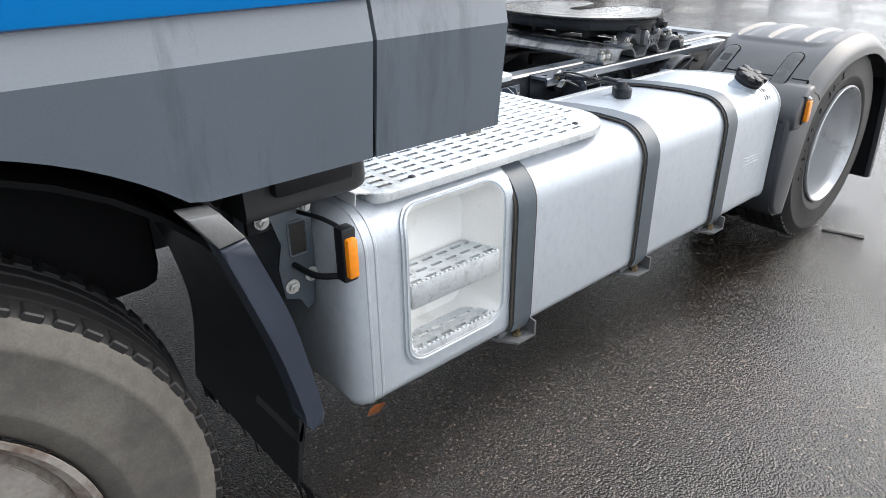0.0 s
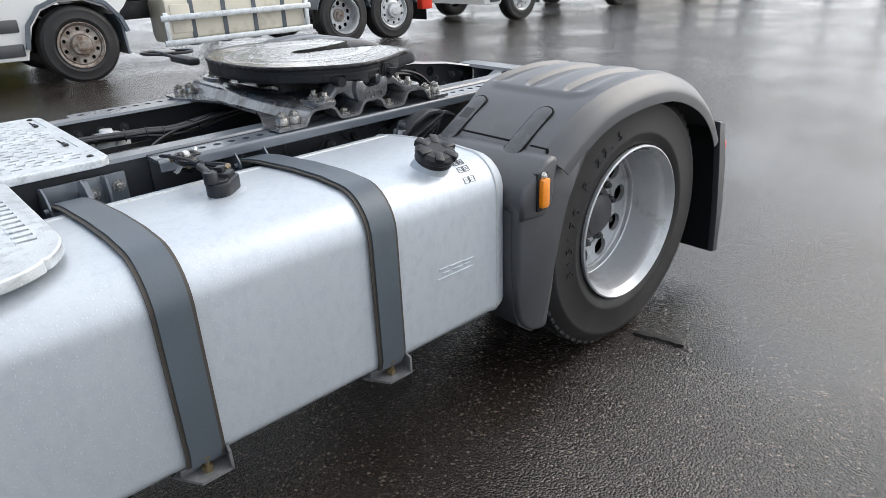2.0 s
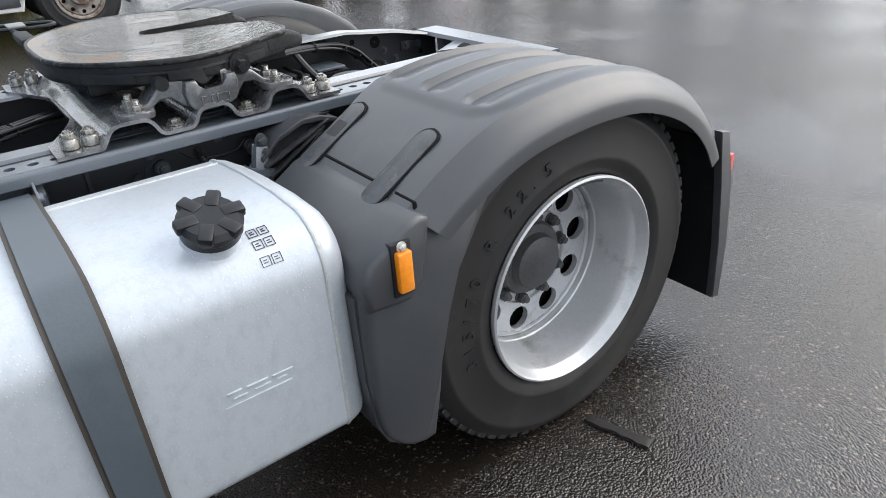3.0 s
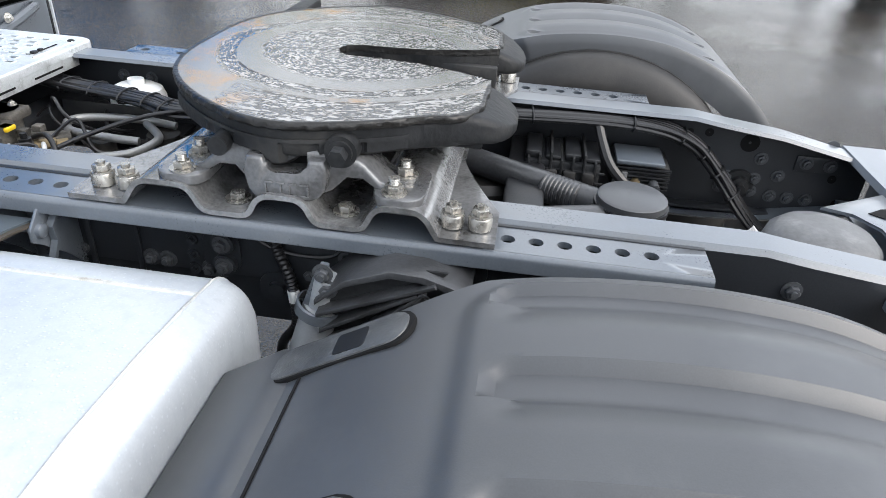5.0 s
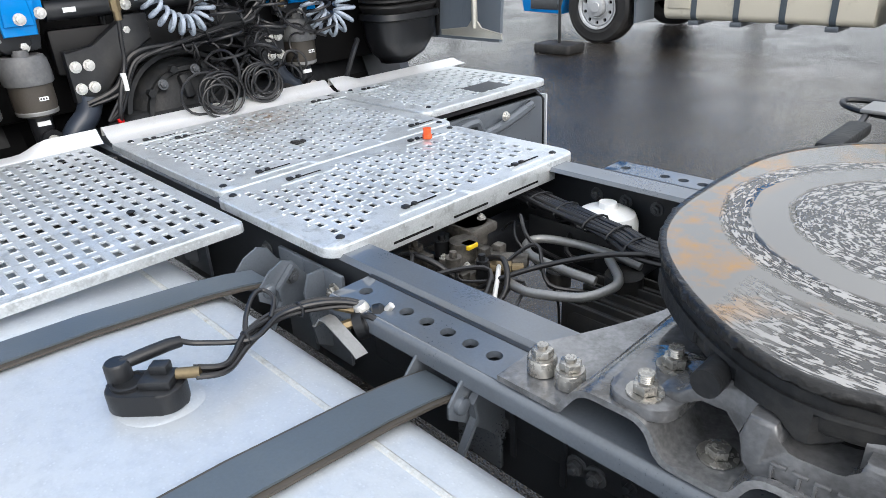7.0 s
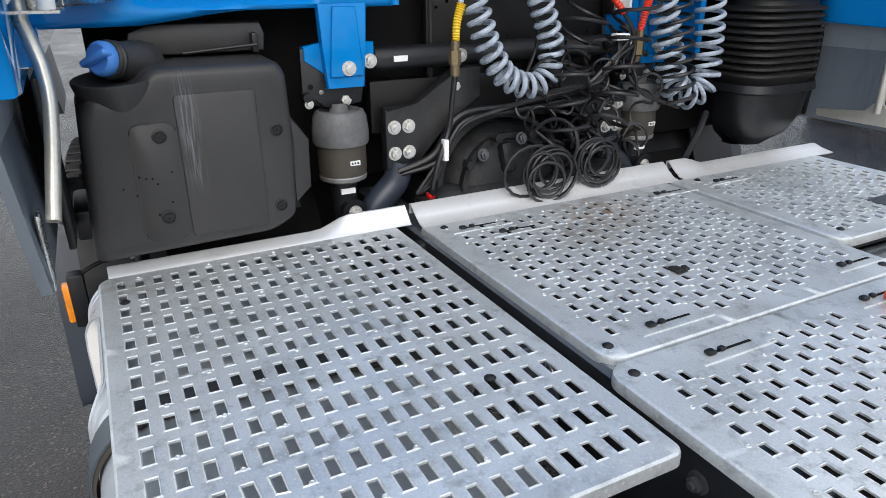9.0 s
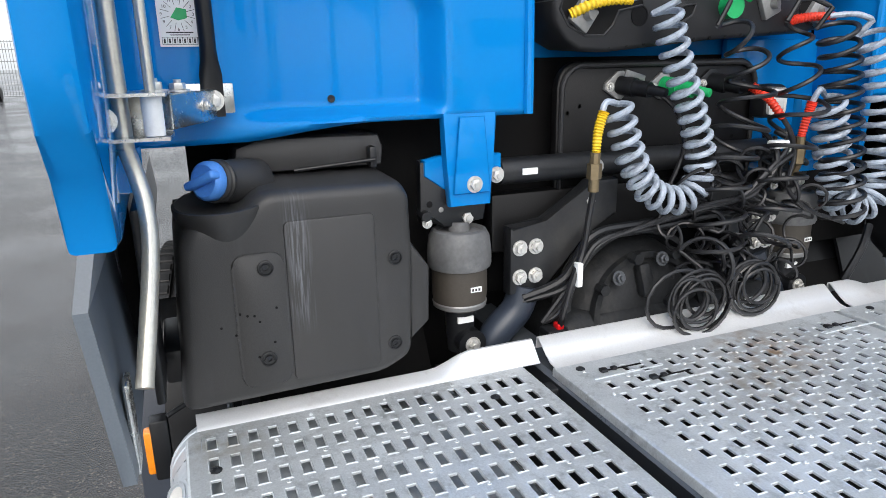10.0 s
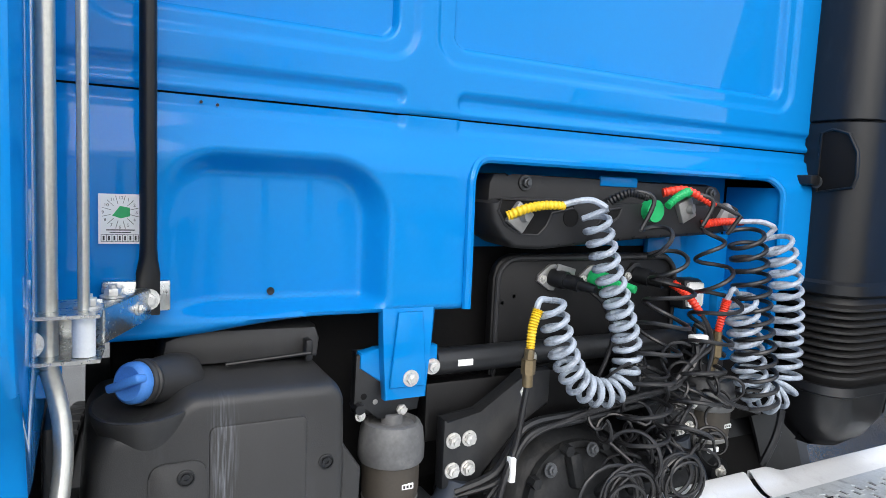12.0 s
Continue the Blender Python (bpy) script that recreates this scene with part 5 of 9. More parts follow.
part("sensor_plug", bm, M_BLACK, sensor)
bm = nb()
rod(bm, SENSOR @ Vector((0.05, 0.008, 0.046)), SENSOR @ Vector((0.085, 0.012, 0.046)), 0.009, 10)
part("brass_union", bm, M_BRASS, sensor)
CABLE = [SENSOR @ Vector((0.075, 0.01, 0.042)), Vector((-1.355, -0.76, 0.935)), Vector((-1.4, -0.7, 0.94)), Vector((-1.425, -0.63, 0.94)), Vector((-1.41, -0.56, 0.938)), Vector((-1.38, -0.5, 0.925)), Vector((-1.33, -0.44, 0.88))]
rng2 = random.Random(12)
for k in range(6):
    off = Vector((0.0065 * (k % 3 - 1), 0.005 * (k // 3), 0.009 * (k // 3)))
    pts = [p + off + Vector([rng2.uniform(-0.0035, 0.0035) for _ in range(3)]) for p in CABLE]
    if k == 5:
        pts[0:2] = [SENSOR @ Vector((0.035, 0.072, 0.062)), Vector((-1.43, -0.76, 0.955))]
    bm = nb()
    tube(bm, smooth_path(pts, 7), 0.0048, 8)
    part("sensor_cable", bm, M_KHOSE, sensor)
bm = nb()
tube(bm, smooth_path([(-1.4, -0.7, 0.945), (-1.435, -0.675, 0.965), (-1.47, -0.64, 0.975), (-1.48, -0.615, 0.972), (-1.455, -0.61, 0.962), (-1.42, -0.64, 0.95)], 7), 0.0042, 8)
part("sensor_cable", bm, M_KHOSE, sensor)
for p in ((-1.402, -0.698, 0.943), (-1.418, -0.585, 0.942)):
    bm = nb()
    tube(bm, [Vector(p) + Vector((0.014 * math.cos(radians(q)), 0.0, 0.013 * math.sin(radians(q)))) for q in range(0, 360, 30)], 0.0026, 6, True)
    part("cable_tie", bm, M_BLACK, sensor)
# small valve on a bent zinc strip beside the rail
bm = nb()
lathe(bm, [(0, 0.03), (0.018, 0.03), (0.026, 0.024), (0.028, 0.012), (0.024, 0.008), (0.024, -0.008), (0.028, -0.012), (0.026, -0.03), (0, -0.032)], frame_at((-1.345, -0.485, 0.902), (0.5, 0.6, 0.25)), 22)
valve = part("drain_valve", bm, M_BLACK, truck, "small black valve with brass unions beside the rail")
bm = nb()
rod(bm, (-1.375, -0.5, 0.92), (-1.4, -0.525, 0.93), 0.008, 8)
rod(bm, (-1.4, -0.525, 0.93), (-1.425, -0.535, 0.932), 0.0065, 6)
rod(bm, (-1.36, -0.505, 0.905), (-1.375, -0.535, 0.9), 0.009, 6)
part("valve_union", bm, M_BRASS, valve)
bm = nb()
lathe(bm, [(0, 0.018), (0.012, 0.018), (0.014, 0.012), (0.014, 0)], frame_at((-1.36, -0.49, 0.918), (-0.3, -0.3, 1)), 14)
rod(bm, (-1.33, -0.47, 0.915), (-1.315, -0.46, 0.935), 0.007, 6)
part("valve_cap", bm, M_BOLT, valve)
bm = nb()
tube(bm, smooth_path([(-1.36, -0.5, 0.91), (-1.33, -0.5, 0.925), (-1.3, -0.48, 0.9), (-1.31, -0.44, 0.85)], 5), 0.006, 8)
part("valve_hose", bm, M_KHOSE, valve)
bm = nb()
shell(bm, [(-1.425, 0.892), (-1.415, 0.896), (-1.4, 0.915), (-1.385, 0.917), (-1.31, 0.885), (-1.3, 0.878)], -0.56, -0.535, 0.003, "y")
part("valve_strip", bm, M_PIPE, valve)
bm = nb()
rod(bm, (-1.3, -0.41, 0.87), (-1.3, -0.45, 0.87), 0.034, 24)
part("hose_grommet", bm, M_BLACK, valve)


# ---- walkway plates over the chassis ----
def plate(name, x0, x1, y0, y1, z, nx, ny, label, stagger=False, margin=0.045, corners=(1, 1, 1, 1), blank=(), slot=(0.04, 0.015), sweep=()):
    """A pressed aluminium plate with nx by ny slots that go through it, a rolled rim and rounded corners (rear-right, front-right, front-left, rear-left)."""
    bm = nb()
    m = margin
    ax0, ax1, ay0, ay1 = x0 + m, x1 - m, y0 + m, y1 - m
    dx, dy = (ax1 - ax0) / nx, (ay1 - ay0) / ny
    for i in range(nx):
        for j in range(ny):
            cx, cy = ax0 + dx * i, ay0 + dy * j
            c = [bm.verts.new(p) for p in ((cx, cy, z), (cx + dx, cy, z), (cx + dx, cy + dy, z), (cx, cy + dy, z))]
            mx, my = cx + dx / 2, cy + dy / 2
            if any(a <= mx <= b and p <= my <= q for a, b, p, q in blank):
                bm.faces.new(c)
                continue
            sh = (dx * 0.16 if (j % 2) else -dx * 0.16) if stagger else 0
            u, v = min(slot[0] / 2, dx / 2 - abs(sh) - 0.0055), slot[1] / 2
            around = ((-1, -1), (1, -1), (1, 1), (-1, 1))
            foot = [bm.verts.new((mx + sh + a * (u + 0.0038), my + b * (v + 0.0042), z)) for a, b in around]
            ring = [bm.verts.new((mx + sh + a * (u + 0.0014), my + b * (v + 0.0014), z + 0.0016)) for a, b in around]
            edge = [bm.verts.new((mx + sh + a * u, my + b * v, z + 0.0004)) for a, b in around]
            low = [bm.verts.new((mx + sh + a * u, my + b * v, z - 0.0035)) for a, b in ((-1, -1), (1, -1), (1, 1), (-1, 1))]
            for k in range(4):
                h = (k + 1) % 4
                bm.faces.new((c[k], c[h], foot[h], foot[k]))
                bm.faces.new((foot[k], foot[h], ring[h], ring[k]))
                bm.faces.new((ring[k], ring[h], edge[h], edge[k]))
                bm.faces.new((edge[k], edge[h], low[h], low[k]))
    for a, b, p, q in ((ax0, ax1, y0, ay0), (ax0, ax1, ay1, y1), (x0, ax0, ay0, ay1), (ax1, x1, ay0, ay1)):
        n = 48
        for k in range(n):
            u, v = k / n, (k + 1) / n
            if b - a > q - p:
                ends = ((a + (b - a) * u, p), (a + (b - a) * v, p), (a + (b - a) * v, q), (a + (b - a) * u, q))
            else:
                ends = ((a, p + (q - p) * u), (b, p + (q - p) * u), (b, p + (q - p) * v), (a, p + (q - p) * v))
            bm.faces.new([bm.verts.new((*e, z)) for e in ends])
    outline = []
    for (cx, cy, s), r in zip(((ax1, ay1, 0), (ax0, ay1, 90), (ax0, ay0, 180), (ax1, ay0, 270)), corners):
        arc = []
        for k in range(7):
            t = radians(s + 15 * k)
            q = 1 if r else 1 / max(abs(math.cos(t)), abs(math.sin(t)))
            arc.append((cx + m * q * math.cos(t), cy + m * q * math.sin(t)))
        centre = bm.verts.new((cx, cy, z))
        vs = [bm.verts.new((a, b, z)) for a, b in arc]
        for a, b in zip(vs, vs[1:]):
            bm.faces.new((centre, a, b))
        outline += arc
    fine_line = []
    for p, q in zip(outline, outline[1:] + outline[:1]):
        n = max(1, int(math.dist(p, q) / 0.012))
        fine_line += [(p[0] + (q[0] - p[0]) * k / n, p[1] + (q[1] - p[1]) * k / n) for k in range(n)]
    outline = fine_line
    steps = ((0, 0), (0.004, -0.003), (0.005, -0.008), (0.005, -0.024), (0.001, -0.026))
    mx, my = (x0 + x1) / 2, (y0 + y1) / 2
    rings = [[bm.verts.new((a + g * (1 if a > mx else -1), b + g * (1 if b > my else -1), z + d)) for a, b in outline] for g, d in steps]
    for a, b in zip(rings, rings[1:]):
        for k in range(len(a)):
            bm.faces.new((a[k], a[(k + 1) % len(a)], b[(k + 1) % len(a)], b[k]))
    for sx, sy, r in sweep:  # wide rounded corners
        cx, cy = (x1 - r if sx > 0 else x0 + r), (y1 - r if sy > 0 else y0 + r)
        for v in bm.verts:
            dx, dy = (v.co.x - cx) * sx, (v.co.y - cy) * sy
            if dx > 0 and dy > 0:
                q = max(dx, dy) / math.hypot(dx, dy)
                v.co.x, v.co.y = cx + sx * dx * q, cy + sy * dy * q
    return part(name, bm, M_MAT, truck, label, 30)


ZP = 0.95
left = plate("walkway_plate", -2.866, -1.85, -1.1625, -0.4525, ZP, 14, 18, "perforated aluminium walkway plate over the tank", margin=0.022, corners=(1, 0, 0, 1), blank=((-2.0, -1.8, -1.17, -1.06), (-1.93, -1.8, -1.17, -0.99)), slot=(0.038, 0.0155), sweep=((1, -1, 0.19), (-1, -1, 0.03)))
mid = plate("walkway_plate", -2.83, -2.08, -0.385, 0.468, ZP, 12, 20, "perforated aluminium walkway plate with dark latches", True, corners=(1, 0, 0, 1), blank=((-2.83, -2.73, -0.38, -0.25), (-2.2, -2.1, -0.3, -0.12), (-2.2, -2.1, 0.25, 0.42)))
rear = plate("walkway_plate", -2.065, -1.56, -0.412, 0.432, ZP, 8, 20, "perforated aluminium walkway plate with an orange tell-tale cap", True, corners=(1, 1, 1, 1), blank=((-2.05, -1.98, -0.3, -0.12), (-2.05, -1.98, 0.12, 0.32), (-1.66, -1.56, -0.25, -0.05), (-1.66, -1.56, 0.22, 0.4)))
right = plate("walkway_plate", -2.83, -2.25, 0.5, 1.2, ZP, 9, 17, "perforated aluminium walkway plate over the far side", True, corners=(1, 0, 0, 1))
# small pressed dimples between the slots
for ob, x0, x1, y0, y1, nx, ny in ((left, -2.844, -1.892, -1.085, -0.48, 7, 8), (mid, -2.785, -2.125, -0.34, 0.423, 6, 10), (rear, -2.02, -1.605, -0.367, 0.387, 4, 10), (right, -2.785, -2.295, 0.545, 1.155, 4, 8)):
    bm = nb()
    for i in range(nx):
        for j in range(ny):
            x, y = x0 + (x1 - x0) * (i + (0.5 if j % 2 else 0.0)) / nx, y0 + (y1 - y0) * j / ny
            lathe(bm, [(0.005, 0.0002), (0.0042, 0.0018), (0.0028, 0.0022), (0.0016, 0.0012), (0, 0.001)], pose(x, y, ZP), 8)
    tagged(part("anti_slip_dimples", bm, M_MAT, ob), kind="stuff")
# raised front edges
for ob, y0, y1, hi in ((left, -1.145, -0.405, None), (mid, -0.388, 0.53, 0.993), (right, 0.552, 1.3, None)):
    bm = nb()
    n = 28
    rows = []
    for k in range(n + 1):
        y = y0 + (y1 - y0) * k / n
        if ob is left:
            t = min(1, max(0, (y + 0.66) / 0.1))
            top = 0.962 + 0.03 * (3 * t * t - 2 * t**3)
        elif ob is right:
            t = min(1, max(0, (y - 0.62) / 0.1))
            top = 0.993 - 0.025 * (3 * t * t - 2 * t**3)
        else:
            top = hi
        rows.append([bm.verts.new((x, y, z)) for x, z in ((-2.826 if ob is not left else -2.864, ZP), (-2.85 if ob is not left else -2.87, ZP + 0.004), (-2.872 if ob is not left else -2.882, ZP + 0.4 * (top - ZP)), (-2.905, top), (-2.914, top - 0.001), (-2.918, top - 0.03))])
    for a, b in zip(rows, rows[1:]):
        for k in range(5):
            bm.faces.new((a[k], a[k + 1], b[k + 1], b[k]))
    bmesh.ops.recalc_face_normals(bm, faces=bm.faces)
    bmesh.ops.solidify(bm, geom=bm.faces[:], thickness=0.003)
    # Lightened copy of the plate metal carries the slope's sky light.
    part("raised_edge", bm, M_EDGE, ob, "", 50)
# down-turned rear lip of the rear plate with slits painted dark
bm = nb()
box(bm, (-1.565, -0.31, 0.893), (-1.558, 0.34, 0.93), 0.002)
lip = part("plate_lip", bm, M_MAT, rear)
for y in (-0.25, -0.06, 0.14):
    part("slit", boxed((-1.5575, y, 0.906), (-1.5555, y + 0.12, 0.911)), M_DARK, lip)
# pressed grooves and latches
for ob, x, y in ((mid, -2.77, -0.3), (mid, -2.7, -0.22), (mid, -2.14, -0.24), (mid, -2.15, 0.34), (mid, -2.75, 0.36), (rear, -2.015, -0.22), (rear, -2.02, 0.22), (rear, -1.615, -0.16), (rear, -1.612, 0.23), (right, -2.76, 0.62)):
    latch = part("latch_slot", boxed((x - 0.003, y, ZP + 0.0005), (x + 0.003, y + 0.1, ZP + 0.002), 0.0008), M_DARK, ob)
    part("latch", boxed((x - 0.008, y - 0.009, ZP), (x + 0.008, y + 0.009, ZP + 0.008), 0.003), M_BLACK, latch)
    part("latch_knob", boxed((x - 0.006, y + 0.02, ZP), (x + 0.006, y + 0.034, ZP + 0.008), 0.003), M_BLACK, latch)
    bm = nb()
    tube(bm, [(x + 0.024, y - 0.04, ZP), (x + 0.024, y + 0.14, ZP)], 0.0028, 6)
    part("groove", bm, M_MAT, ob)
for ob, x, y in ((left, -2.76, -0.57), (left, -2.01, -1.09), (left, -2.13, -0.6), (left, -2.72, -1.12), (mid, -2.8, -0.34), (mid, -2.12, -0.36), (mid, -2.11, 0.43), (rear, -1.6, -0.36), (rear, -1.6, 0.38), (rear, -2.03, -0.38), (rear, -2.03, 0.4), (right, -2.8, 0.58), (right, -2.3, 0.56)):
    bm = nb()
    lathe(bm, [(0.0105, 0), (0.0105, 0.002), (0.006, 0.005), (0.003, 0.0055), (0, 0.0035)], pose(x, y, ZP), 12)
    part("plastic_rivet", bm, M_BLACK, ob)
part("tread_label", boxed((-2.42, 0.85, ZP + 0.0005), (-2.3, 1.02, ZP + 0.002)), M_BOLT_D, right)
bm = nb()
lathe(bm, [(0.015, 0), (0.015, 0.012), (0.012, 0.014), (0.013, 0.032), (0, 0.033)], pose(-1.993, 0.266, ZP + 0.004), 8)
part("tell_tale_cap", bm, M_ORANGE, rear, "orange plastic cap on the walkway latch")
# what carries the plates
part("plate_bearer", boxed((-2.84, -0.43, 0.86), (-2.8, 1.18, 0.915), 0.006), M_FRAME_D, truck)
bm = nb()
shell(bm, [(0.46, 0.9), (1.15, 0.9), (1.2, 0.86), (1.21, 0.4), (1.15, 0.35)], -2.95, -2.27, 0.012, "x")
boxr = part("battery_box", bm, M_FRAME_D, truck, "silver-sided equipment box on the far side")
part("box_side", boxed((-2.95, 1.212, 0.4), (-2.26, 1.222, 0.88), 0.004), M_TANK, boxr)
bm = nb()
tube(bm, smooth_path([(-2.25, 0.6, 0.84), (-2.25, 0.75, 0.86), (-2.25, 0.8, 0.8), (-2.25, 0.95, 0.82), (-2.25, 1.1, 0.86)], 6), 0.02, 8)
box(bm, (-2.29, 0.5, 0.4), (-2.27, 1.2, 0.88), 0.004)
part("box_bracket", bm, M_FRAME, boxr)
bolts(boxr, BOLT_BIG, [(-2.24, 0.68, 0.83), (-2.24, 0.92, 0.85)], (1, 0, 0))

# ---- fifth wheel coupling on its corrugated plate ----
bm = nb()
wave = [(-0.94, 0.93), (-0.925, 0.93), (-0.893, 0.978), (-0.805, 0.978), (-0.782, 0.93), (-0.69, 0.93), (-0.668, 0.975), (-0.595, 0.975), (-0.574, 0.93), (-0.48, 0.93), (-0.458, 0.978), (-0.382, 0.978), (-0.353, 0.93), (-0.339, 0.93)]
bent = [wave[0]]
for p0, p1, p2 in zip(wave, wave[1:], wave[2:]):
    p0, p1, p2 = Vector(p0), Vector(p1), Vector(p2)
    c = min(0.02, (p1 - p0).length * 0.48, (p2 - p1).length * 0.48)
    a, b = p1 + (p0 - p1).normalized() * c, p1 + (p2 - p1).normalized() * c
    bent += [tuple(a * (1 - t) ** 2 + p1 * 2 * t * (1 - t) + b * t * t) for t in (0, 0.25, 0.5, 0.75, 1)]
shell(bm, bent + [wave[-1]], -0.497, 0.497, 0.01)
plate_ = part("mounting_plate", bm, M_PLATE, truck, "corrugated grey steel mounting plate across the rails", 25)
for s in (-1, 1):
    for x0, x1 in ((-0.339, -0.249), (-0.94, -1.035)):
        bm = nb()
        edge = [(x0, s * 0.15)] + [(x0 + (x1 - x0) * (t / 90) ** 1.25, s * (0.15 + 0.23 * t / 90)) for t in range(10, 91, 10)] + [(x1, s * 0.497), (x0, s * 0.497)]
        prism(bm, edge, 0.93, 0.94, "z")
        part("plate_flange", bm, M_PLATE, plate_)
tall = hex_bolt_mesh("sleeve_nut", M_SLEEVE, 0.0165, 0.012, 0.02)
for s in (-1, 1):
    for x in (-0.992, -0.943, -0.33, -0.2805):
        bm = nb()
        lathe(bm, [(0.0, 0), (0.022, 0), (0.022, 0.022), (0.0205, 0.024), (0.0, 0.024)], pose(x, s * 0.447, 0.942), 18)
        sleeve = part("bolt_sleeve", bm, M_SLEEVE, plate_)
        again("sleeve_nut", tall, pose(x, s * 0.447, 0.966, 0, 0, random.uniform(0, 60)), sleeve)
    bolts(plate_, FLANGE_BOLT, [(x, s * 0.445, 0.941) for x in (-0.73, -0.525)], (0, 0, 1))
    # cast bearing bracket: two feet, arched arms, a fork in the middle
    ya, yb = sorted((s * 0.365, s * 0.47))
    bm = nb()
    for a, b in ((-0.868, -0.775), (-0.472, -0.38)):
        prism(bm, round_rect(a, b, min(s * 0.345, s * 0.492), max(s * 0.345, s * 0.492), 0.035, 5), 0.98, 1.0, "z", 0.003)
    for turn in (False, True):
        secs = []
        for x, zb, zt, w in ((-0.865, 0.985, 0.997, 0.04), (-0.845, 0.985, 0.998, 0.03), (-0.815, 0.986, 0.999, 0.015), (-0.785, 0.99, 1.012, 0.01), (-0.755, 1.01, 1.042, 0.012), (-0.725, 1.01, 1.056, 0.012), (-0.7, 0.985, 1.063, 0.006), (-0.66, 0.965, 1.063, 0.0)):
            secs.append([bm.verts.new((-1.247 - x if turn else x, s * y, z)) for y, z in round_rect(0.35 + w, 0.466 - w, zb, zt, min(0.009, (zt - zb) * 0.45), 3)])
        for a, b in zip(secs, secs[1:]):
            for k in range(len(a)):
                bm.faces.new((a[k], a[(k + 1) % len(a)], b[(k + 1) % len(a)], b[k]))
        bm.faces.new(secs[0])
        bm.faces.new(secs[-1])
    bracket = part("bearing_bracket", bm, M_BRK, plate_, "cast iron bearing bracket bolted to the plate", 40)
    # fork: a thick U with a window, raised marks below it
    bm = nb()
    yo = sorted((s * 0.425, s * 0.488))
    prism(bm, [(-0.69, 1.05), (-0.662, 1.05), (-0.658, 1.036), (-0.655, 1.026), (-0.648, 1.02), (-0.638, 1.018), (-0.6, 1.02), (-0.59, 1.023), (-0.584, 1.03), (-0.582, 1.04), (-0.58, 1.052), (-0.552, 1.052), (-0.548, 1.03), (-0.552, 0.998), (-0.562, 0.982), (-0.578, 0.974), (-0.62, 0.97), (-0.664, 0.968), (-0.682, 0.974), (-0.692, 0.988), (-0.698, 1.02)], yo[0], yo[1], "y", 0.006)
    face = part("bracket_fork", bm, M_BRK, bracket, "", 50)
    # Near-black sheet painted in as the shade of the fork's window.
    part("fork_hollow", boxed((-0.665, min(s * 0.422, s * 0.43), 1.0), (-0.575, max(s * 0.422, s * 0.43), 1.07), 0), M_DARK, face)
    ym = sorted((s * 0.487, s * 0.491))
    for k in range(4):
        x = -0.66 + 0.0215 * k
        bm = nb()
        box(bm, (x, ym[0], 0.982), (x + 0.016, ym[1], 0.986), 0.001)
        box(bm, (x, ym[0], 1.003), (x + 0.016, ym[1], 1.007), 0.001)
        box(bm, (x + (0.0, 0.006, 0.0, 0.012)[k], ym[0], 0.986), (x + (0.004, 0.01, 0.004, 0.016)[k], ym[1], 1.003), 0.001)
        part("embossed_mark", bm, M_BRK, face)
    bolts(bracket, FOOT_BOLT, [(-0.82, s * 0.465, 1.0), (-0.82, s * 0.392, 1.0), (-0.434, s * 0.465, 1.0), (-0.428, s * 0.388, 1.0)], (0, 0, 1))

OUT = [(-0.962, 0.0), (-0.955, 0.15), (-0.915, 0.27), (-0.835, 0.37), (-0.735, 0.445), (-0.645, 0.475), (-0.555, 0.456), (-0.47, 0.42), (-0.4, 0.378), (-0.34, 0.35), (-0.305, 0.29)]
SLOT_R = [(-0.3, 0.125), (-0.37, 0.09), (-0.46, 0.058), (-0.55, 0.046), (-0.62, 0.045), (-0.648, 0.033), (-0.66, 0.0)]
half = [(v.x, v.y) for v in smooth_path([(x, y, 0) for x, y in OUT], 4)] + SLOT_R
outline = half + [(x, -y) for x, y in reversed(half[1:-1])]
dense = []
for i, p in enumerate(outline):
    q = outline[(i + 1) % len(outline)]
    n = max(1, int(math.dist(p, q) / 0.008))
    for k in range(n):
        a = Vector(p).lerp(Vector(q), k / n)
        dense.append(a)
bm = nb()
ZT = 1.112
top = [bm.verts.new((p.x, p.y, ZT)) for p in dense]
face = bm.faces.new(top)
bmesh.ops.triangulate(bm, faces=[face])
part_top = part("coupling_top", bm, M_GREASE, plate_, "grey greased steel coupling top with a throat slot")
fw = part_top
bm = nb()
ctr = Vector((-0.6, 0))


def ragged(p, k):
    return 0.004 * noise.noise(Vector((p.x * 22, p.y * 22, k))) + 0.005 * noise.noise(Vector((p.x * 90, p.y * 90, k))) + 0.004 * noise.noise(Vector((p.x * 210, p.y * 210, k)))


def smooth_edge(v, a, b):
    t = min(1.0, max(0.0, (v - a) / (b - a)))
    return t * t * (3 - 2 * t)


rows = []
for g, z in ((-0.004, ZT - 0.012), (-0.001, ZT - 0.014), (-0.001, ZT - 0.04), (-0.002, ZT - 0.058), (-0.006, ZT - 0.062), (-0.05, ZT - 0.064)):
    row = []
    for p in dense:
        d = (p - ctr).normalized()
        inner_edge = abs(p.y) < 0.16 and p.x > -0.67 and abs(p.y) < 0.05 + 0.5 * max(0, p.x + 0.47)
        q = p + d * ((g + 0.2 * ragged(p, z * 30)) if not inner_edge else 0)
        row.append(bm.verts.new((q.x, q.y, z)))
    rows.append(row)
for a, b in zip(rows, rows[1:]):
    for k in range(len(a)):
        bm.faces.new((a[k], a[(k + 1) % len(a)], b[(k + 1) % len(a)], b[k]))
bm.faces.new(rows[-1])
part("coupling_rim", bm, M_CAST, fw, "", 50)
bm = nb()
rows = []
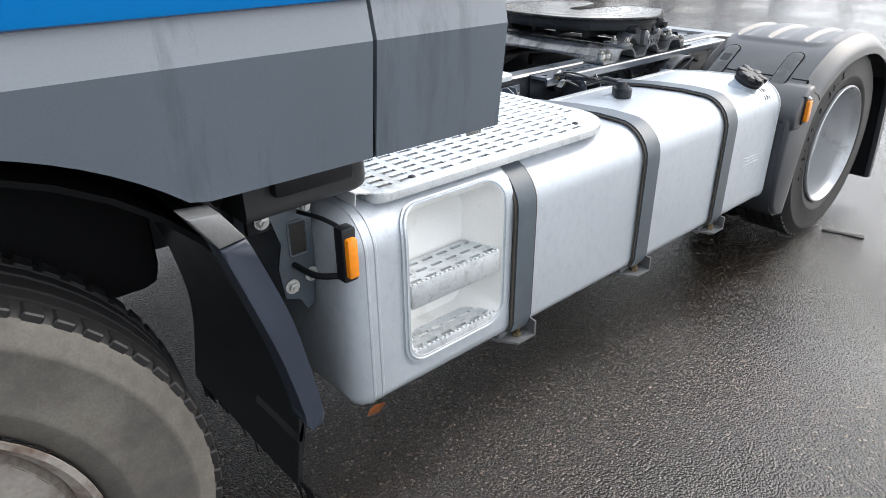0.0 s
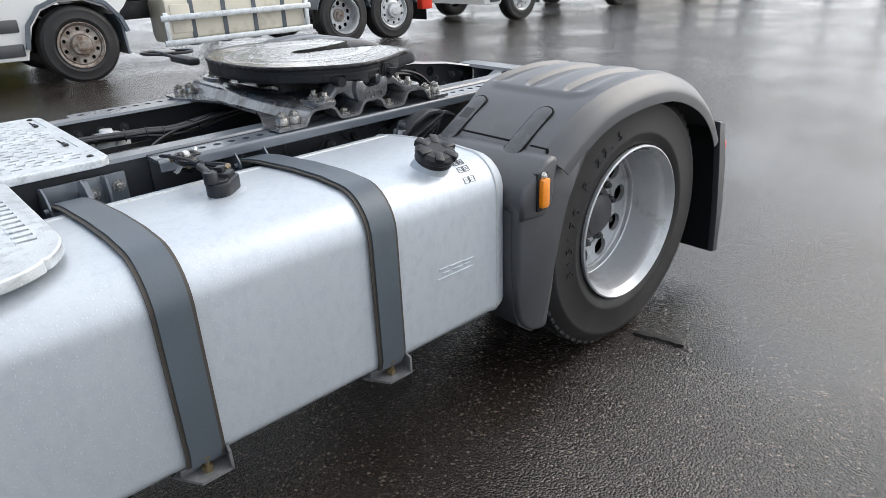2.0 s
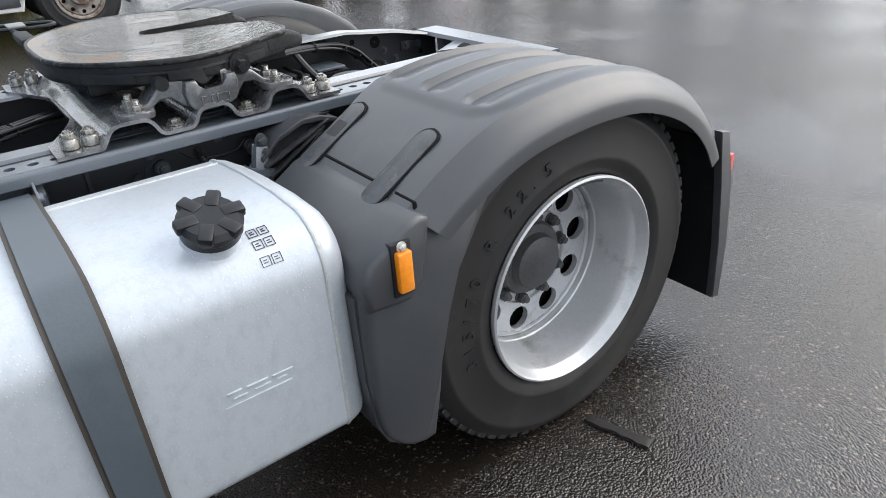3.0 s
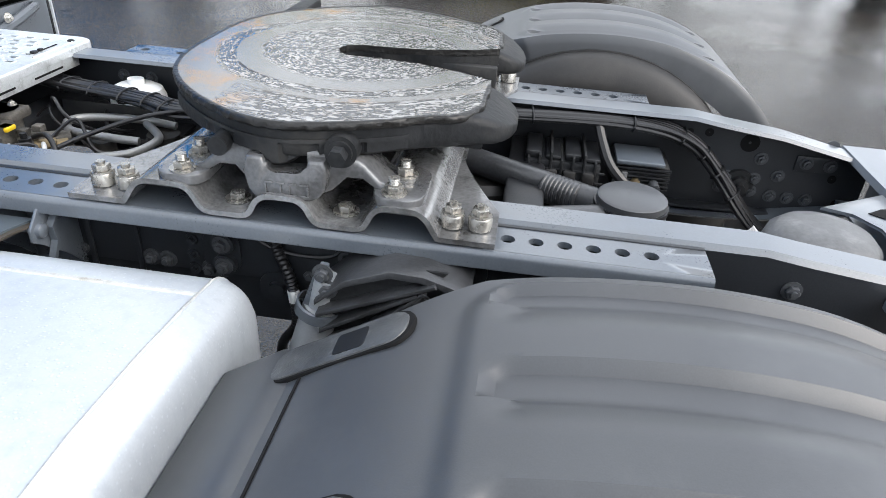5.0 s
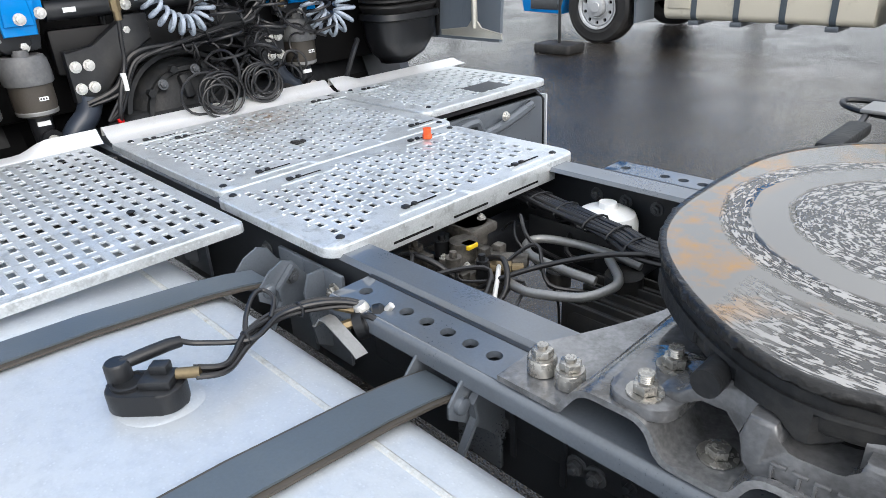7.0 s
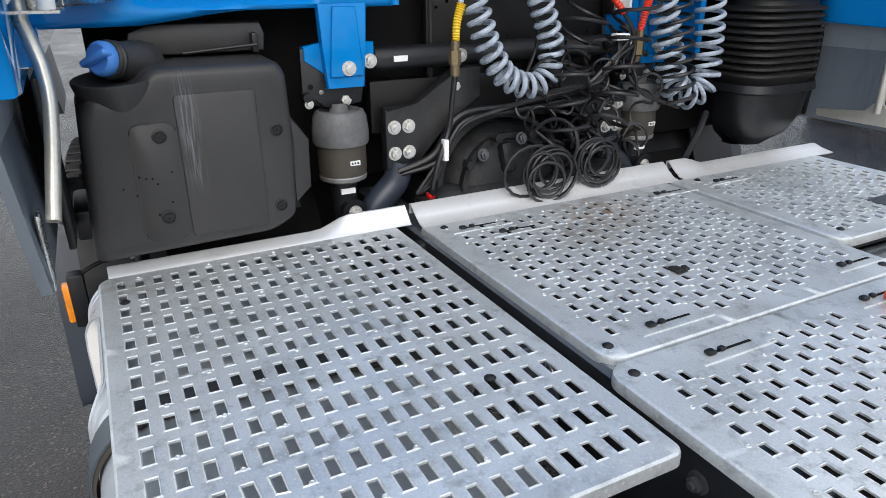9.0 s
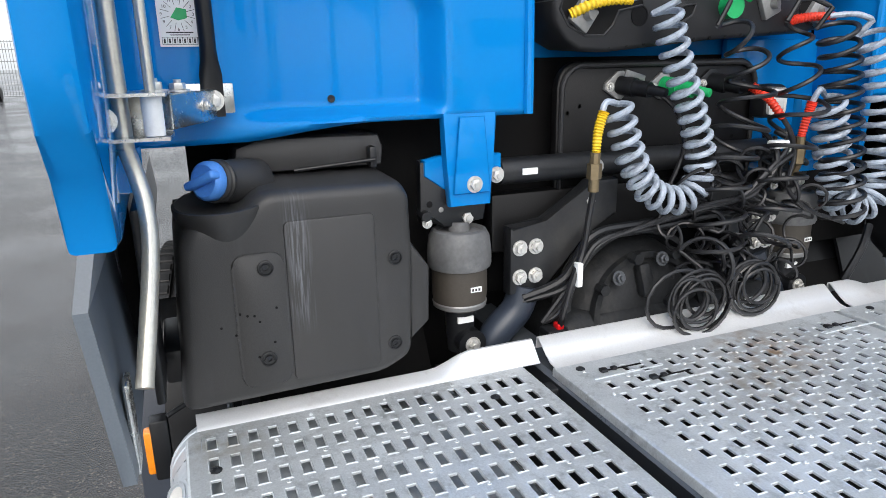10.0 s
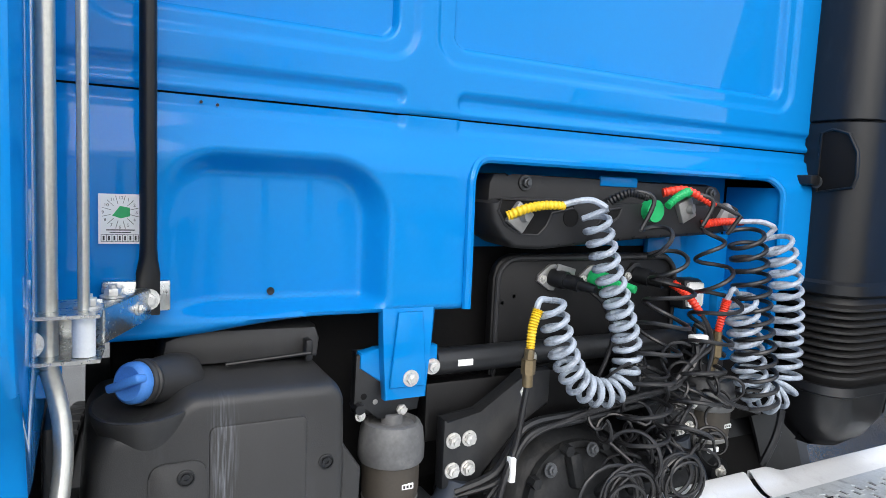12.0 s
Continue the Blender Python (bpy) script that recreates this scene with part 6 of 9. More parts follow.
for g, z in ((-0.005, ZT + 0.0006), (0.003, ZT + 0.001), (0.0052, ZT - 0.003), (0.006, ZT - 0.008), (0.0045, ZT - 0.013), (-0.001, ZT - 0.015)):
    row = []
    for p in dense:
        d = (p - ctr).normalized()
        q = p + d * ((g if g < 0.004 else g + 0.7 * max(-0.004, ragged(p, 7))) if abs(p.y) > 0.16 or p.x < -0.67 else 0)
        row.append(bm.verts.new((q.x, q.y, z + (1.1 * ragged(p, 5 + g * 90) if g > 0.005 else 0))))
    rows.append(row)
for a, b in zip(rows, rows[1:]):
    for k in range(len(a)):
        bm.faces.new((a[k], a[(k + 1) % len(a)], b[(k + 1) % len(a)], b[k]))
part("grease_edge", bm, M_GOO, fw, "thick black grease squeezed over the rim", 80)
for s in (-1, 1):
    # sloping ramp behind the plate
    bm = nb()
    secs = []
    for x, ya_, yb_, zt_, zb_ in ((-0.4, 0.1, 0.378, ZT - 0.006, ZT - 0.06), (-0.355, 0.11, 0.358, ZT - 0.003, ZT - 0.061), (-0.325, 0.12, 0.346, ZT - 0.003, ZT - 0.062), (-0.3, 0.127, 0.336, ZT - 0.009, ZT - 0.063), (-0.275, 0.134, 0.322, ZT - 0.019, ZT - 0.064), (-0.258, 0.145, 0.305, ZT - 0.028, ZT - 0.064), (-0.245, 0.162, 0.28, ZT - 0.036, ZT - 0.062), (-0.236, 0.19, 0.245, ZT - 0.045, ZT - 0.058)):
        r_ = min(0.016, (yb_ - ya_) * 0.45, (zt_ - zb_) * 0.45)
        secs.append([bm.verts.new((x, s * y, z)) for y, z in round_rect(ya_, yb_, zb_, zt_, r_, 4)])
    for a, b in zip(secs, secs[1:]):
        for k in range(len(a)):
            bm.faces.new((a[k], a[(k + 1) % len(a)], b[(k + 1) % len(a)], b[k]))
    bm.faces.new(secs[-1])
    part("coupling_ramp", bm, M_CAST, fw, "", 70)
    # deep skirt over the bracket, with arched pockets in its face and a rounded foot in the fork
    side = [p for p in dense if s * p.y > 0.29 and -0.93 < p.x < -0.41]
    side.sort(key=lambda p: p.x)
    fine = []
    for a, b in zip(side, side[1:]):
        n = max(1, int((b - a).length / 0.006))
        fine += [a.lerp(b, k / n) for k in range(n)]
    bm = nb()
    secs = []
    for p in fine:
        d = Vector((p.x - ctr.x, p.y)).normalized()
        drop = 0.002 * smooth_edge(p.x, -0.93, -0.88) * smooth_edge(-p.x, 0.43, 0.5) + 0.018 * smooth_edge(p.x, -0.668, -0.645) * smooth_edge(-p.x, 0.595, 0.622)
        dent = sum(0.013 * smooth_edge(p.x, a - 0.004, a + 0.004) * smooth_edge(-p.x, -b - 0.004, -b + 0.004) for a, b in ((-0.79, -0.725), (-0.628, -0.572), (-0.552, -0.498)))
        zb = ZT - 0.06 - drop
        sec = []
        for g, z in ((-0.06, ZT - 0.03), (0.003, ZT - 0.03), (0.004, ZT - 0.036), (0.004 - dent, ZT - 0.04), (0.004 - dent, zb + 0.006), (-0.004 - dent, zb), (-0.06, zb)):
            q = p + d * g
            sec.append(bm.verts.new((q.x, q.y, z)))
        secs.append(sec)
    for a, b in zip(secs, secs[1:]):
        for k in range(len(a)):
            bm.faces.new((a[k], a[(k + 1) % len(a)], b[(k + 1) % len(a)], b[k]))
    bm.faces.new(secs[0])
    bm.faces.new(secs[-1])
    bmesh.ops.recalc_face_normals(bm, faces=bm.faces)
    part("coupling_bearing", bm, M_CAST, fw, "", 35)
    bm = nb()
    rod(bm, (-0.528, s * 0.42, 1.066), (-0.528, s * 0.468, 1.066), 0.029, 24)
    rod(bm, (-0.528, s * 0.468, 1.066), (-0.528, s * 0.474, 1.066), 0.022, 20)
    rod(bm, (-0.528, s * 0.474, 1.066), (-0.528, s * 0.496, 1.064), 0.0165, 6)
    part("bearing_pin", bm, M_CAST, fw)
    bm = nb()
    rod(bm, (-0.745, s * 0.43, 1.055), (-0.745, s * 0.475, 1.055), 0.018, 16)
    part("grease_nipple", bm, M_CAST, fw)
for y in (-0.25, -0.08, 0.08, 0.25):
    part("coupling_web", boxed((-0.88, y - 0.012, ZT - 0.1), (-0.3, y + 0.012, ZT - 0.03), 0.004), M_CAST, fw)
part("coupling_web", boxed((-0.72, -0.34, ZT - 0.1), (-0.69, 0.34, ZT - 0.03), 0.004), M_CAST, fw)
# release handle on the far side
bm = nb()
tube(bm, smooth_path([(-0.9, 0.45, 1.075), (-0.915, 0.6, 1.08), (-0.93, 0.72, 1.085)], 5), 0.008, 8)
tube(bm, smooth_path([(-0.93, 0.72, 1.085), (-0.99, 0.75, 1.09), (-1.0, 0.8, 1.092), (-0.93, 0.82, 1.09), (-0.8, 0.79, 1.085), (-0.78, 0.74, 1.082), (-0.84, 0.71, 1.083)], 6, True), 0.007, 8, True)
handle = part("release_handle", bm, M_FRAME_D, fw, "bent steel release handle")
part("handle_lug", boxed((-0.94, 0.4, 1.06), (-0.89, 0.62, 1.09), 0.008), M_CAST, handle)
part("handle_tag", boxed((-0.94, 0.69, 1.09), (-0.88, 0.79, 1.1), 0.003), M_PIPE, handle)

# ---- between and beside the rails ----
bm = nb()
lathe(bm, [(0, 0.055), (0.075, 0.055), (0.082, 0.05), (0.083, 0.035), (0.078, 0.03), (0.085, 0.02), (0.09, -0.05), (0.07, -0.1), (0, -0.1)], pose(0.052, -0.03, 0.79), 32)
vstay = part("axle_stay", bm, M_PLASTIC, truck, "grey steel v-shaped axle stay with a capped joint")
bm = nb()
lathe(bm, [(0.08, 0.022), (0.0875, 0.022), (0.0885, 0.028), (0.0875, 0.034), (0.08, 0.034)], pose(0.052, -0.03, 0.79), 32)
part("joint_ring", bm, M_BLACK, vstay)
bm = nb()
ridged = [(0.03, 0.0)]
for k in range(9):
    ridged += [(0.0365, 0.002 + 0.011 * k), (0.0385, 0.004 + 0.011 * k), (0.0385, 0.008 + 0.011 * k), (0.0365, 0.01 + 0.011 * k)]
lathe(bm, ridged + [(0.03, 0.103)], frame_at((-0.063, 0.028, 0.79), (-0.63, 0.32, 0.01)), 20)
part("threaded_sleeve", bm, M_STAY, vstay)
for y in (-0.3, 0.3):
    bm = nb()
    rod(bm, (0.012, -0.03 + (0.03 if y > 0 else -0.03), 0.79), (-0.62, y + 0.02, 0.80), 0.036, 16)
    part("stay_arm", bm, M_STAY, vstay)
for x, y in ((-0.32, 0.2), (-0.3, -0.2)):
    bm = nb()
    lathe(bm, [(0, 0.1), (0.1, 0.1), (0.12, 0.08), (0.125, 0.02), (0.11, 0.0), (0.125, -0.03), (0.12, -0.12), (0, -0.14)], pose(x, y, 0.66), 28)
    part("air_bellows", bm, M_RUBBER, truck, "black rubber suspension air bellows")
# valve block and lines on the far rail
vb = part("valve_block", boxed((-0.21, 0.2, 0.72), (0.0, 0.37, 0.81), 0.012), M_CAST, truck, "dark brake valve block on the rail")
for k in range(4):
    part("valve_port", boxed((-0.2 + 0.05 * k, 0.185, 0.75), (-0.165 + 0.05 * k, 0.21, 0.79), 0.008), M_RUBBER, vb)
    part("valve_cover", boxed((-0.205 + 0.053 * k, 0.21, 0.808), (-0.162 + 0.053 * k, 0.35, 0.83 - 0.008 * (k % 2)), 0.006), M_BLACK, vb)
    bm = nb()
    lathe(bm, [(0, 0.012), (0.012, 0.012), (0.016, 0.008), (0.016, 0)], frame_at((-0.18 + 0.053 * k, 0.2, 0.735), (0, -1, 0)), 12)
    part("valve_plug", bm, M_BOLT_D, vb)
for k in range(3):
    part("valve_rib", boxed((-0.215, 0.195, 0.725 + 0.03 * k), (0.01, 0.2, 0.732 + 0.03 * k), 0.002), M_CAST, vb)
for k in range(7):
    part("valve_fin", boxed((-0.2 + 0.03 * k, 0.192, 0.765), (-0.193 + 0.03 * k, 0.36, 0.818 + 0.01 * (k % 3)), 0.002), M_CAST, vb)
vb2 = part("relay_valve", boxed((0.03, 0.24, 0.74), (0.19, 0.375, 0.81), 0.012), M_CAST, truck, "dark relay valve on the rail")
part("valve_cap", boxed((0.04, 0.225, 0.812), (0.17, 0.35, 0.824), 0.004), M_FRAME, vb2)
for k in range(6):
    part("valve_fin", boxed((0.03, 0.232 - 0.003 * (k % 2), 0.742 + 0.0115 * k), (0.19, 0.242, 0.747 + 0.0115 * k), 0.001), M_BLACK, vb2)
part("valve_clip", boxed((0.06, 0.222, 0.752), (0.075, 0.236, 0.79), 0.002), M_GREYP, vb2)
for k in range(3):
    bm = nb()
    rod(bm, (0.05 + 0.05 * k, 0.24, 0.76), (0.05 + 0.05 * k, 0.2, 0.758), 0.014, 10)
    part("valve_union", bm, M_BOLT_D if k != 1 else M_BRASS, vb2)
SPINE = smooth_path([(-1.75, 0.35, 0.862), (-1.575, 0.258, 0.866), (-1.396, 0.212, 0.87), (-1.252, 0.178, 0.868), (-1.121, 0.155, 0.862), (-0.8, 0.24, 0.88), (-0.2, 0.3, 0.9), (0.1, 0.32, 0.9), (0.24, 0.32, 0.865), (0.33, 0.3, 0.79), (0.42, 0.26, 0.69), (0.52, 0.22, 0.6)], 9)


def beside(k, off, up):
    """A point of the bundle's middle line, moved aside and up."""
    a, b = SPINE[max(0, k - 1)], SPINE[min(len(SPINE) - 1, k + 1)]
    way = (b - a).normalized()
    side = Vector((-way.y, way.x, 0)).normalized()
    return SPINE[k] + side * off + way.cross(side) * -up


rng8 = random.Random(8)
for i in range(10):
    off, up = -0.03 + 0.0135 * (i % 5) + 0.004 * (i // 5), -0.006 + 0.0135 * (i // 5)
    ph, amp = rng8.uniform(0, 9), rng8.uniform(0.002, 0.006)
    bm = nb()
    tube(bm, [beside(k, off + amp * math.sin(k * 0.21 + ph), up + 0.7 * amp * math.sin(k * 0.17 + 2 * ph)) for k in range(len(SPINE))], 0.0068 + 0.001 * (i % 2), 8)
    line = part("brake_line", bm, M_KHOSE, truck)
    if i in (0, 5, 6):
        n_ = len(SPINE) - 8
        bm = nb()
        tube(bm, [beside(k, off + amp * math.sin(k * 0.21 + ph), up + 0.7 * amp * math.sin(k * 0.17 + 2 * ph)) for k in range(n_, n_ + 4)], 0.0085, 8)
        part("line_label", bm, M_WPLAS, line)
for k in (11, 16, 22, 27, 32, 38, 54, 62, 70, 76, 81, 86):
    if k < len(SPINE) - 2:
        bm = nb()
        tube(bm, [beside(k, 0.042 * math.cos(radians(t)), 0.002 + 0.02 * math.sin(radians(t))) for t in range(0, 360, 30)], 0.003, 6, True)
        part("line_clip", bm, M_BLACK, truck)
bm = nb()
tube(bm, smooth_path([(-0.02, 0.3, 0.9), (-0.0, 0.26, 0.85), (0.03, 0.22, 0.8), (0.1, 0.2, 0.74)], 6), 0.014, 8)
part("brake_line", bm, M_KHOSE, truck)
# white expansion bottle
bm = nb()
lathe(bm, [(0, 0.07), (0.022, 0.07), (0.024, 0.055), (0.05, 0.052), (0.068, 0.042), (0.076, 0.02), (0.077, -0.06), (0.066, -0.085), (0, -0.09)], pose(-1.365, 0.305, 0.812) @ Matrix.Diagonal((1.08, 0.95, 1.0, 1)), 32)
part("fluid_bottle", bm, M_WPLAS, truck, "white plastic fluid bottle inside the rail")
part("bottle_shelf", boxed((-1.52, 0.22, 0.712), (-1.24, 0.385, 0.722), 0.002), M_FRAME_D, truck)
part("shelf_wall", boxed((-1.56, 0.225, 0.715), (-1.22, 0.231, 0.825), 0.002), M_FRAME_D, truck)
# gearbox end with its pipes, under the rear plate
bm = nb()
box(bm, (-2.6, -0.26, 0.45), (-1.75, 0.26, 0.82), 0.06, 3)
box(bm, (-1.78, -0.2, 0.5), (-1.6, 0.12, 0.78), 0.04, 3)
part("gearbox", bm, M_RUST, truck, "grimy gearbox casing below the walkway")
bm = nb()
box(bm, (-1.62, -0.12, 0.68), (-1.47, 0.06, 0.8), 0.02)
rod(bm, (-1.54, -0.05, 0.78), (-1.54, -0.05, 0.85), 0.035, 14)
rod(bm, (-1.6, 0.03, 0.8), (-1.6, 0.03, 0.86), 0.05, 16)
rod(bm, (-1.5, 0.0, 0.79), (-1.42, 0.05, 0.79), 0.022, 12)
box(bm, (-1.66, -0.02, 0.83), (-1.54, 0.08, 0.86), 0.01)
rod(bm, (-1.62, -0.16, 0.77), (-1.62, -0.16, 0.83), 0.022, 10)
rod(bm, (-1.46, -0.1, 0.75), (-1.4, -0.1, 0.75), 0.02, 10)
pump_bm = bm
rng9, blocks = random.Random(4), []
for k in range(14):
    bm = nb()
    blocks.append(bm)
    x, y, z = rng9.uniform(-1.66, -1.48), rng9.uniform(-0.16, 0.08), rng9.uniform(0.78, 0.83)
    box(bm, (x - rng9.uniform(0.01, 0.03), y - rng9.uniform(0.006, 0.02), z - 0.05), (x + 0.012, y + 0.012, z + rng9.uniform(0.0, 0.025)), 0.004)
pump = part("shift_actuator", pump_bm, M_ALUCAST, truck, "stained alloy actuator with pipe unions")
for block in blocks:
    part("actuator_block", block, M_ALUCAST, pump)
bolts(pump, BOLT_SMALL, [(-1.58, -0.08, 0.8), (-1.5, -0.08, 0.8), (-1.58, 0.06, 0.86), (-1.63, 0.0, 0.86)], (0, 0, 1))
part("yellow_tag", boxed((-1.535, -0.07, 0.838), (-1.503, -0.035, 0.85), 0.003, 2), M_YELLOW, pump)
bm = nb()
rod(bm, (-1.47, -0.03, 0.79), (-1.43, 0.0, 0.79), 0.018, 8)
rod(bm, (-1.43, 0.0, 0.79), (-1.41, 0.02, 0.79), 0.012, 8)
part("brass_union", bm, M_BRASS, pump)
for pts, r, m_ in (([(-1.2, 0.2, 0.79), (-1.28, 0.195, 0.8), (-1.376, 0.191, 0.8), (-1.46, 0.165, 0.8), (-1.478, 0.12, 0.8), (-1.43, 0.07, 0.8), (-1.34, 0.055, 0.8), (-1.24, 0.07, 0.79)], 0.0115, M_PIPE), ([(-1.42, -0.04, 0.78), (-1.36, -0.06, 0.785), (-1.307, -0.061, 0.79), (-1.216, -0.018, 0.795), (-1.185, 0.05, 0.8), (-1.2, 0.101, 0.8), (-1.27, 0.17, 0.8)], 0.0115, M_PIPE), ([(-1.46, -0.1, 0.76), (-1.4, -0.06, 0.8), (-1.32, 0.02, 0.83), (-1.2, 0.1, 0.86), (-1.0, 0.18, 0.88)], 0.0062, M_KHOSE), ([(-1.5, -0.02, 0.8), (-1.42, -0.04, 0.83), (-1.38, -0.08, 0.78), (-1.4, -0.14, 0.72), (-1.46, -0.16, 0.66)], 0.007, M_KHOSE), ([(-1.47, 0.0, 0.79), (-1.42, -0.06, 0.8), (-1.38, -0.12, 0.74), (-1.34, -0.12, 0.66)], 0.006, M_WPLAS), ([(-1.64, -0.2, 0.82), (-1.56, -0.18, 0.85), (-1.48, -0.14, 0.8), (-1.46, -0.1, 0.7)], 0.008, M_KHOSE)):
    bm = nb()
    tube(bm, smooth_path(pts, 7), r, 10)
    part("pipe", bm, m_, truck)
bm = nb()
box(bm, (-1.28, 0.0, 0.6), (-1.1, 0.24, 0.74), 0.03)
rod(bm, (-1.35, 0.08, 0.74), (-1.35, 0.08, 0.78), 0.03, 12)
rod(bm, (-1.22, 0.16, 0.72), (-1.22, 0.16, 0.78), 0.045, 14)
steer = part("steering_pump", bm, M_RUST, truck, "grimy pump casting between the rails")
for k in range(8):
    part("pump_fin", boxed((-1.29, 0.01 + 0.028 * k, 0.62), (-1.09, 0.018 + 0.028 * k, 0.75 + 0.008 * (k % 2)), 0.003), M_RUST, steer)
rng3 = random.Random(5)
for k in range(9):
    x, y = -1.66 + 0.05 * (k % 5), -0.3 + 0.07 * k
    bm = nb()
    tube(bm, smooth_path([(x, y, 0.8 + rng3.uniform(-0.04, 0.04)), (x + 0.06, y + rng3.uniform(-0.08, 0.08), 0.84 + rng3.uniform(-0.03, 0.03)), (x + 0.13, y + rng3.uniform(-0.1, 0.1), 0.8 + rng3.uniform(-0.04, 0.03)), (x + 0.22, y + rng3.uniform(-0.12, 0.12), 0.72 + rng3.uniform(-0.05, 0.05)), (x + 0.24, y + rng3.uniform(-0.1, 0.1), 0.6)], 6), 0.0038 + 0.0012 * (k % 3), 7)
    part("loom_line", bm, M_KHOSE, truck)
for k in range(5):
    bm = nb()
    x, y, z = -1.64 + 0.045 * k, -0.12 + 0.05 * (k % 3), 0.83 + 0.012 * (k % 2)
    rod(bm, (x, y, z - 0.05), (x, y, z), 0.016 + 0.004 * (k % 2), 12)
    rod(bm, (x, y, z), (x, y, z + 0.014), 0.009, 6)
    part("actuator_cap", bm, (M_ALUCAST, M_BLACK, M_BRASS)[k % 3], pump)
# suspension bracket and damper beside the near rail: a sloping top sheet on three cast ribs
bm = nb()
prism(bm, [(-0.555, 0.82), (-0.5, 0.872), (-0.42, 0.903), (-0.36, 0.9), (-0.31, 0.885), (-0.28, 0.865), (-0.28, 0.857), (-0.31, 0.876), (-0.36, 0.89), (-0.42, 0.893), (-0.5, 0.862), (-0.555, 0.81)], -0.568, -0.45, "y", 0.003)
prop = part("damper_bracket", bm, M_STAY, truck, "ribbed cast bracket between rail and mudguard")
for (xa, za), (xb, zb) in (((-0.55, 0.8), (-0.34, 0.89)), ((-0.545, 0.765), (-0.37, 0.868)), ((-0.54, 0.735), (-0.4, 0.8))):
    bm = nb()
    prism(bm, [(xa, za), (xb, zb), (xb + 0.004, zb - 0.006), (xa, za - 0.009)], -0.576, -0.54, "y", 0.002)
    part("bracket_rib", bm, M_STAY, prop)
bm = nb()
prism(bm, [(-0.55, 0.815), (-0.42, 0.9), (-0.32, 0.9), (-0.37, 0.84), (-0.44, 0.76), (-0.54, 0.72)], -0.546, -0.54, "y", 0.002)
part("bracket_web", bm, M_CAST, prop)
for (xa, za), (xb, zb) in (((-0.5, 0.742), (-0.36, 0.872)), ((-0.4, 0.798), (-0.365, 0.87))):
    bm = nb()
    prism(bm, [(xa, za), (xb, zb), (xb + 0.007, zb - 0.003), (xa + 0.007, za - 0.004)], -0.576, -0.54, "y", 0.002)
    part("bracket_rib", bm, M_STAY, prop)
bm = nb()
rod(bm, (-0.552, -0.53, 0.775), (-0.633, -0.545, 0.5), 0.037, 24)
rod(bm, (-0.55, -0.53, 0.787), (-0.553, -0.53, 0.775), 0.034, 24)
rod(bm, (-0.54, -0.53, 0.85), (-0.553, -0.53, 0.79), 0.024, 14)
damper = part("damper", bm, M_DAMPER, truck, "grey shock absorber tube")
bm = nb()
lathe(bm, [(0.036, -0.012), (0.04, -0.01), (0.04, 0.01), (0.036, 0.012)], frame_at((-0.556, -0.5305, 0.78), (-0.08, -0.015, -0.29)) @ Matrix.Diagonal((1.14, 1.14, 1, 1)), 18)
part("damper_band", bm, M_FRAME, damper)
prism_b = nb()
prism(prism_b, [(-0.585, 0.79), (-0.556, 0.872), (-0.546, 0.887), (-0.532, 0.885), (-0.53, 0.83), (-0.51, 0.79)], -0.545, -0.535, "y", 0.002)
clevis = part("damper_clevis", prism_b, M_FRAME, damper)
bolts(clevis, BOLT_D, [(-0.542, -0.545, 0.868), (-0.535, -0.545, 0.835)], (0, -1, 0))
ribbed = smooth_path([(-0.68, -0.412, 0.85), (-0.676, -0.418, 0.826), (-0.65, -0.425, 0.762), (-0.642, -0.428, 0.712), (-0.642, -0.43, 0.65), (-0.672, -0.435, 0.6), (-0.68, -0.44, 0.52)], 14)
bm = nb()
tube(bm, ribbed, lambda t: 0.0105 + 0.0014 * math.sin(t * 260), 10)
hose = part("sensor_hose", bm, M_KHOSE, truck)
bm = nb()
tube(bm, smooth_path([(-0.645, -0.4265, 0.735), (-0.643, -0.4275, 0.722), (-0.642, -0.428, 0.709)], 3), 0.0125, 10)
part("cable_label", bm, M_WPLAS, hose)
bm = nb()
tube(bm, smooth_path([(-0.73, -0.41, 0.85), (-0.7, -0.412, 0.825), (-0.64, -0.412, 0.81), (-0.57, -0.412, 0.815), (-0.54, -0.412, 0.84)], 6), 0.004, 6)
part("brake_line", bm, M_KHOSE, truck)
bm = nb()
prism(bm, round_rect(-0.835, -0.755, 0.745, 0.845, 0.035, 6), -0.4085, -0.412, "y", 0.001)
oval = part("web_boss", bm, M_WEB, truck)
bm = nb()
for z in (0.821, 0.771):
    rod(bm, (-0.787, -0.408, z), (-0.787, -0.425, z), 0.024, 20)
part("boss_seat", bm, M_WEB, oval)
bolts(oval, BOLT_D, [(-0.787, -0.425, 0.821), (-0.787, -0.425, 0.771)], (0, -1, 0))
bolts(truck, BOLT_D, [(-0.532, -0.42, 0.82), (-0.95, -0.408, 0.76), (-0.455, -0.408, 0.885)], (0, -1, 0))
for x, z, w in ((-0.684, 0.722, 0.055), (-0.532, 0.82, 0.04), (-0.858, 0.815, 0.018), (-0.859, 0.779, 0.018), (-0.859, 0.746, 0.018), (-0.3, 0.82, 0.06)):
    bm = nb()
    lathe(bm, [(0, 0.012), (w * 0.3, 0.012), (w * 0.32, 0.002), (w * 0.7, 0.004), (w * 0.72, 0)], frame_at((x, -0.4075, z), (0, -1, 0)), 24)
    part("rail_boss", bm, M_WEB, truck)
for x in (-1.08, -0.975):
    part("rail_stiffener", boxed((x - 0.006, -0.413, 0.7), (x + 0.006, -0.407, 0.905), 0.002), M_WEB, truck)
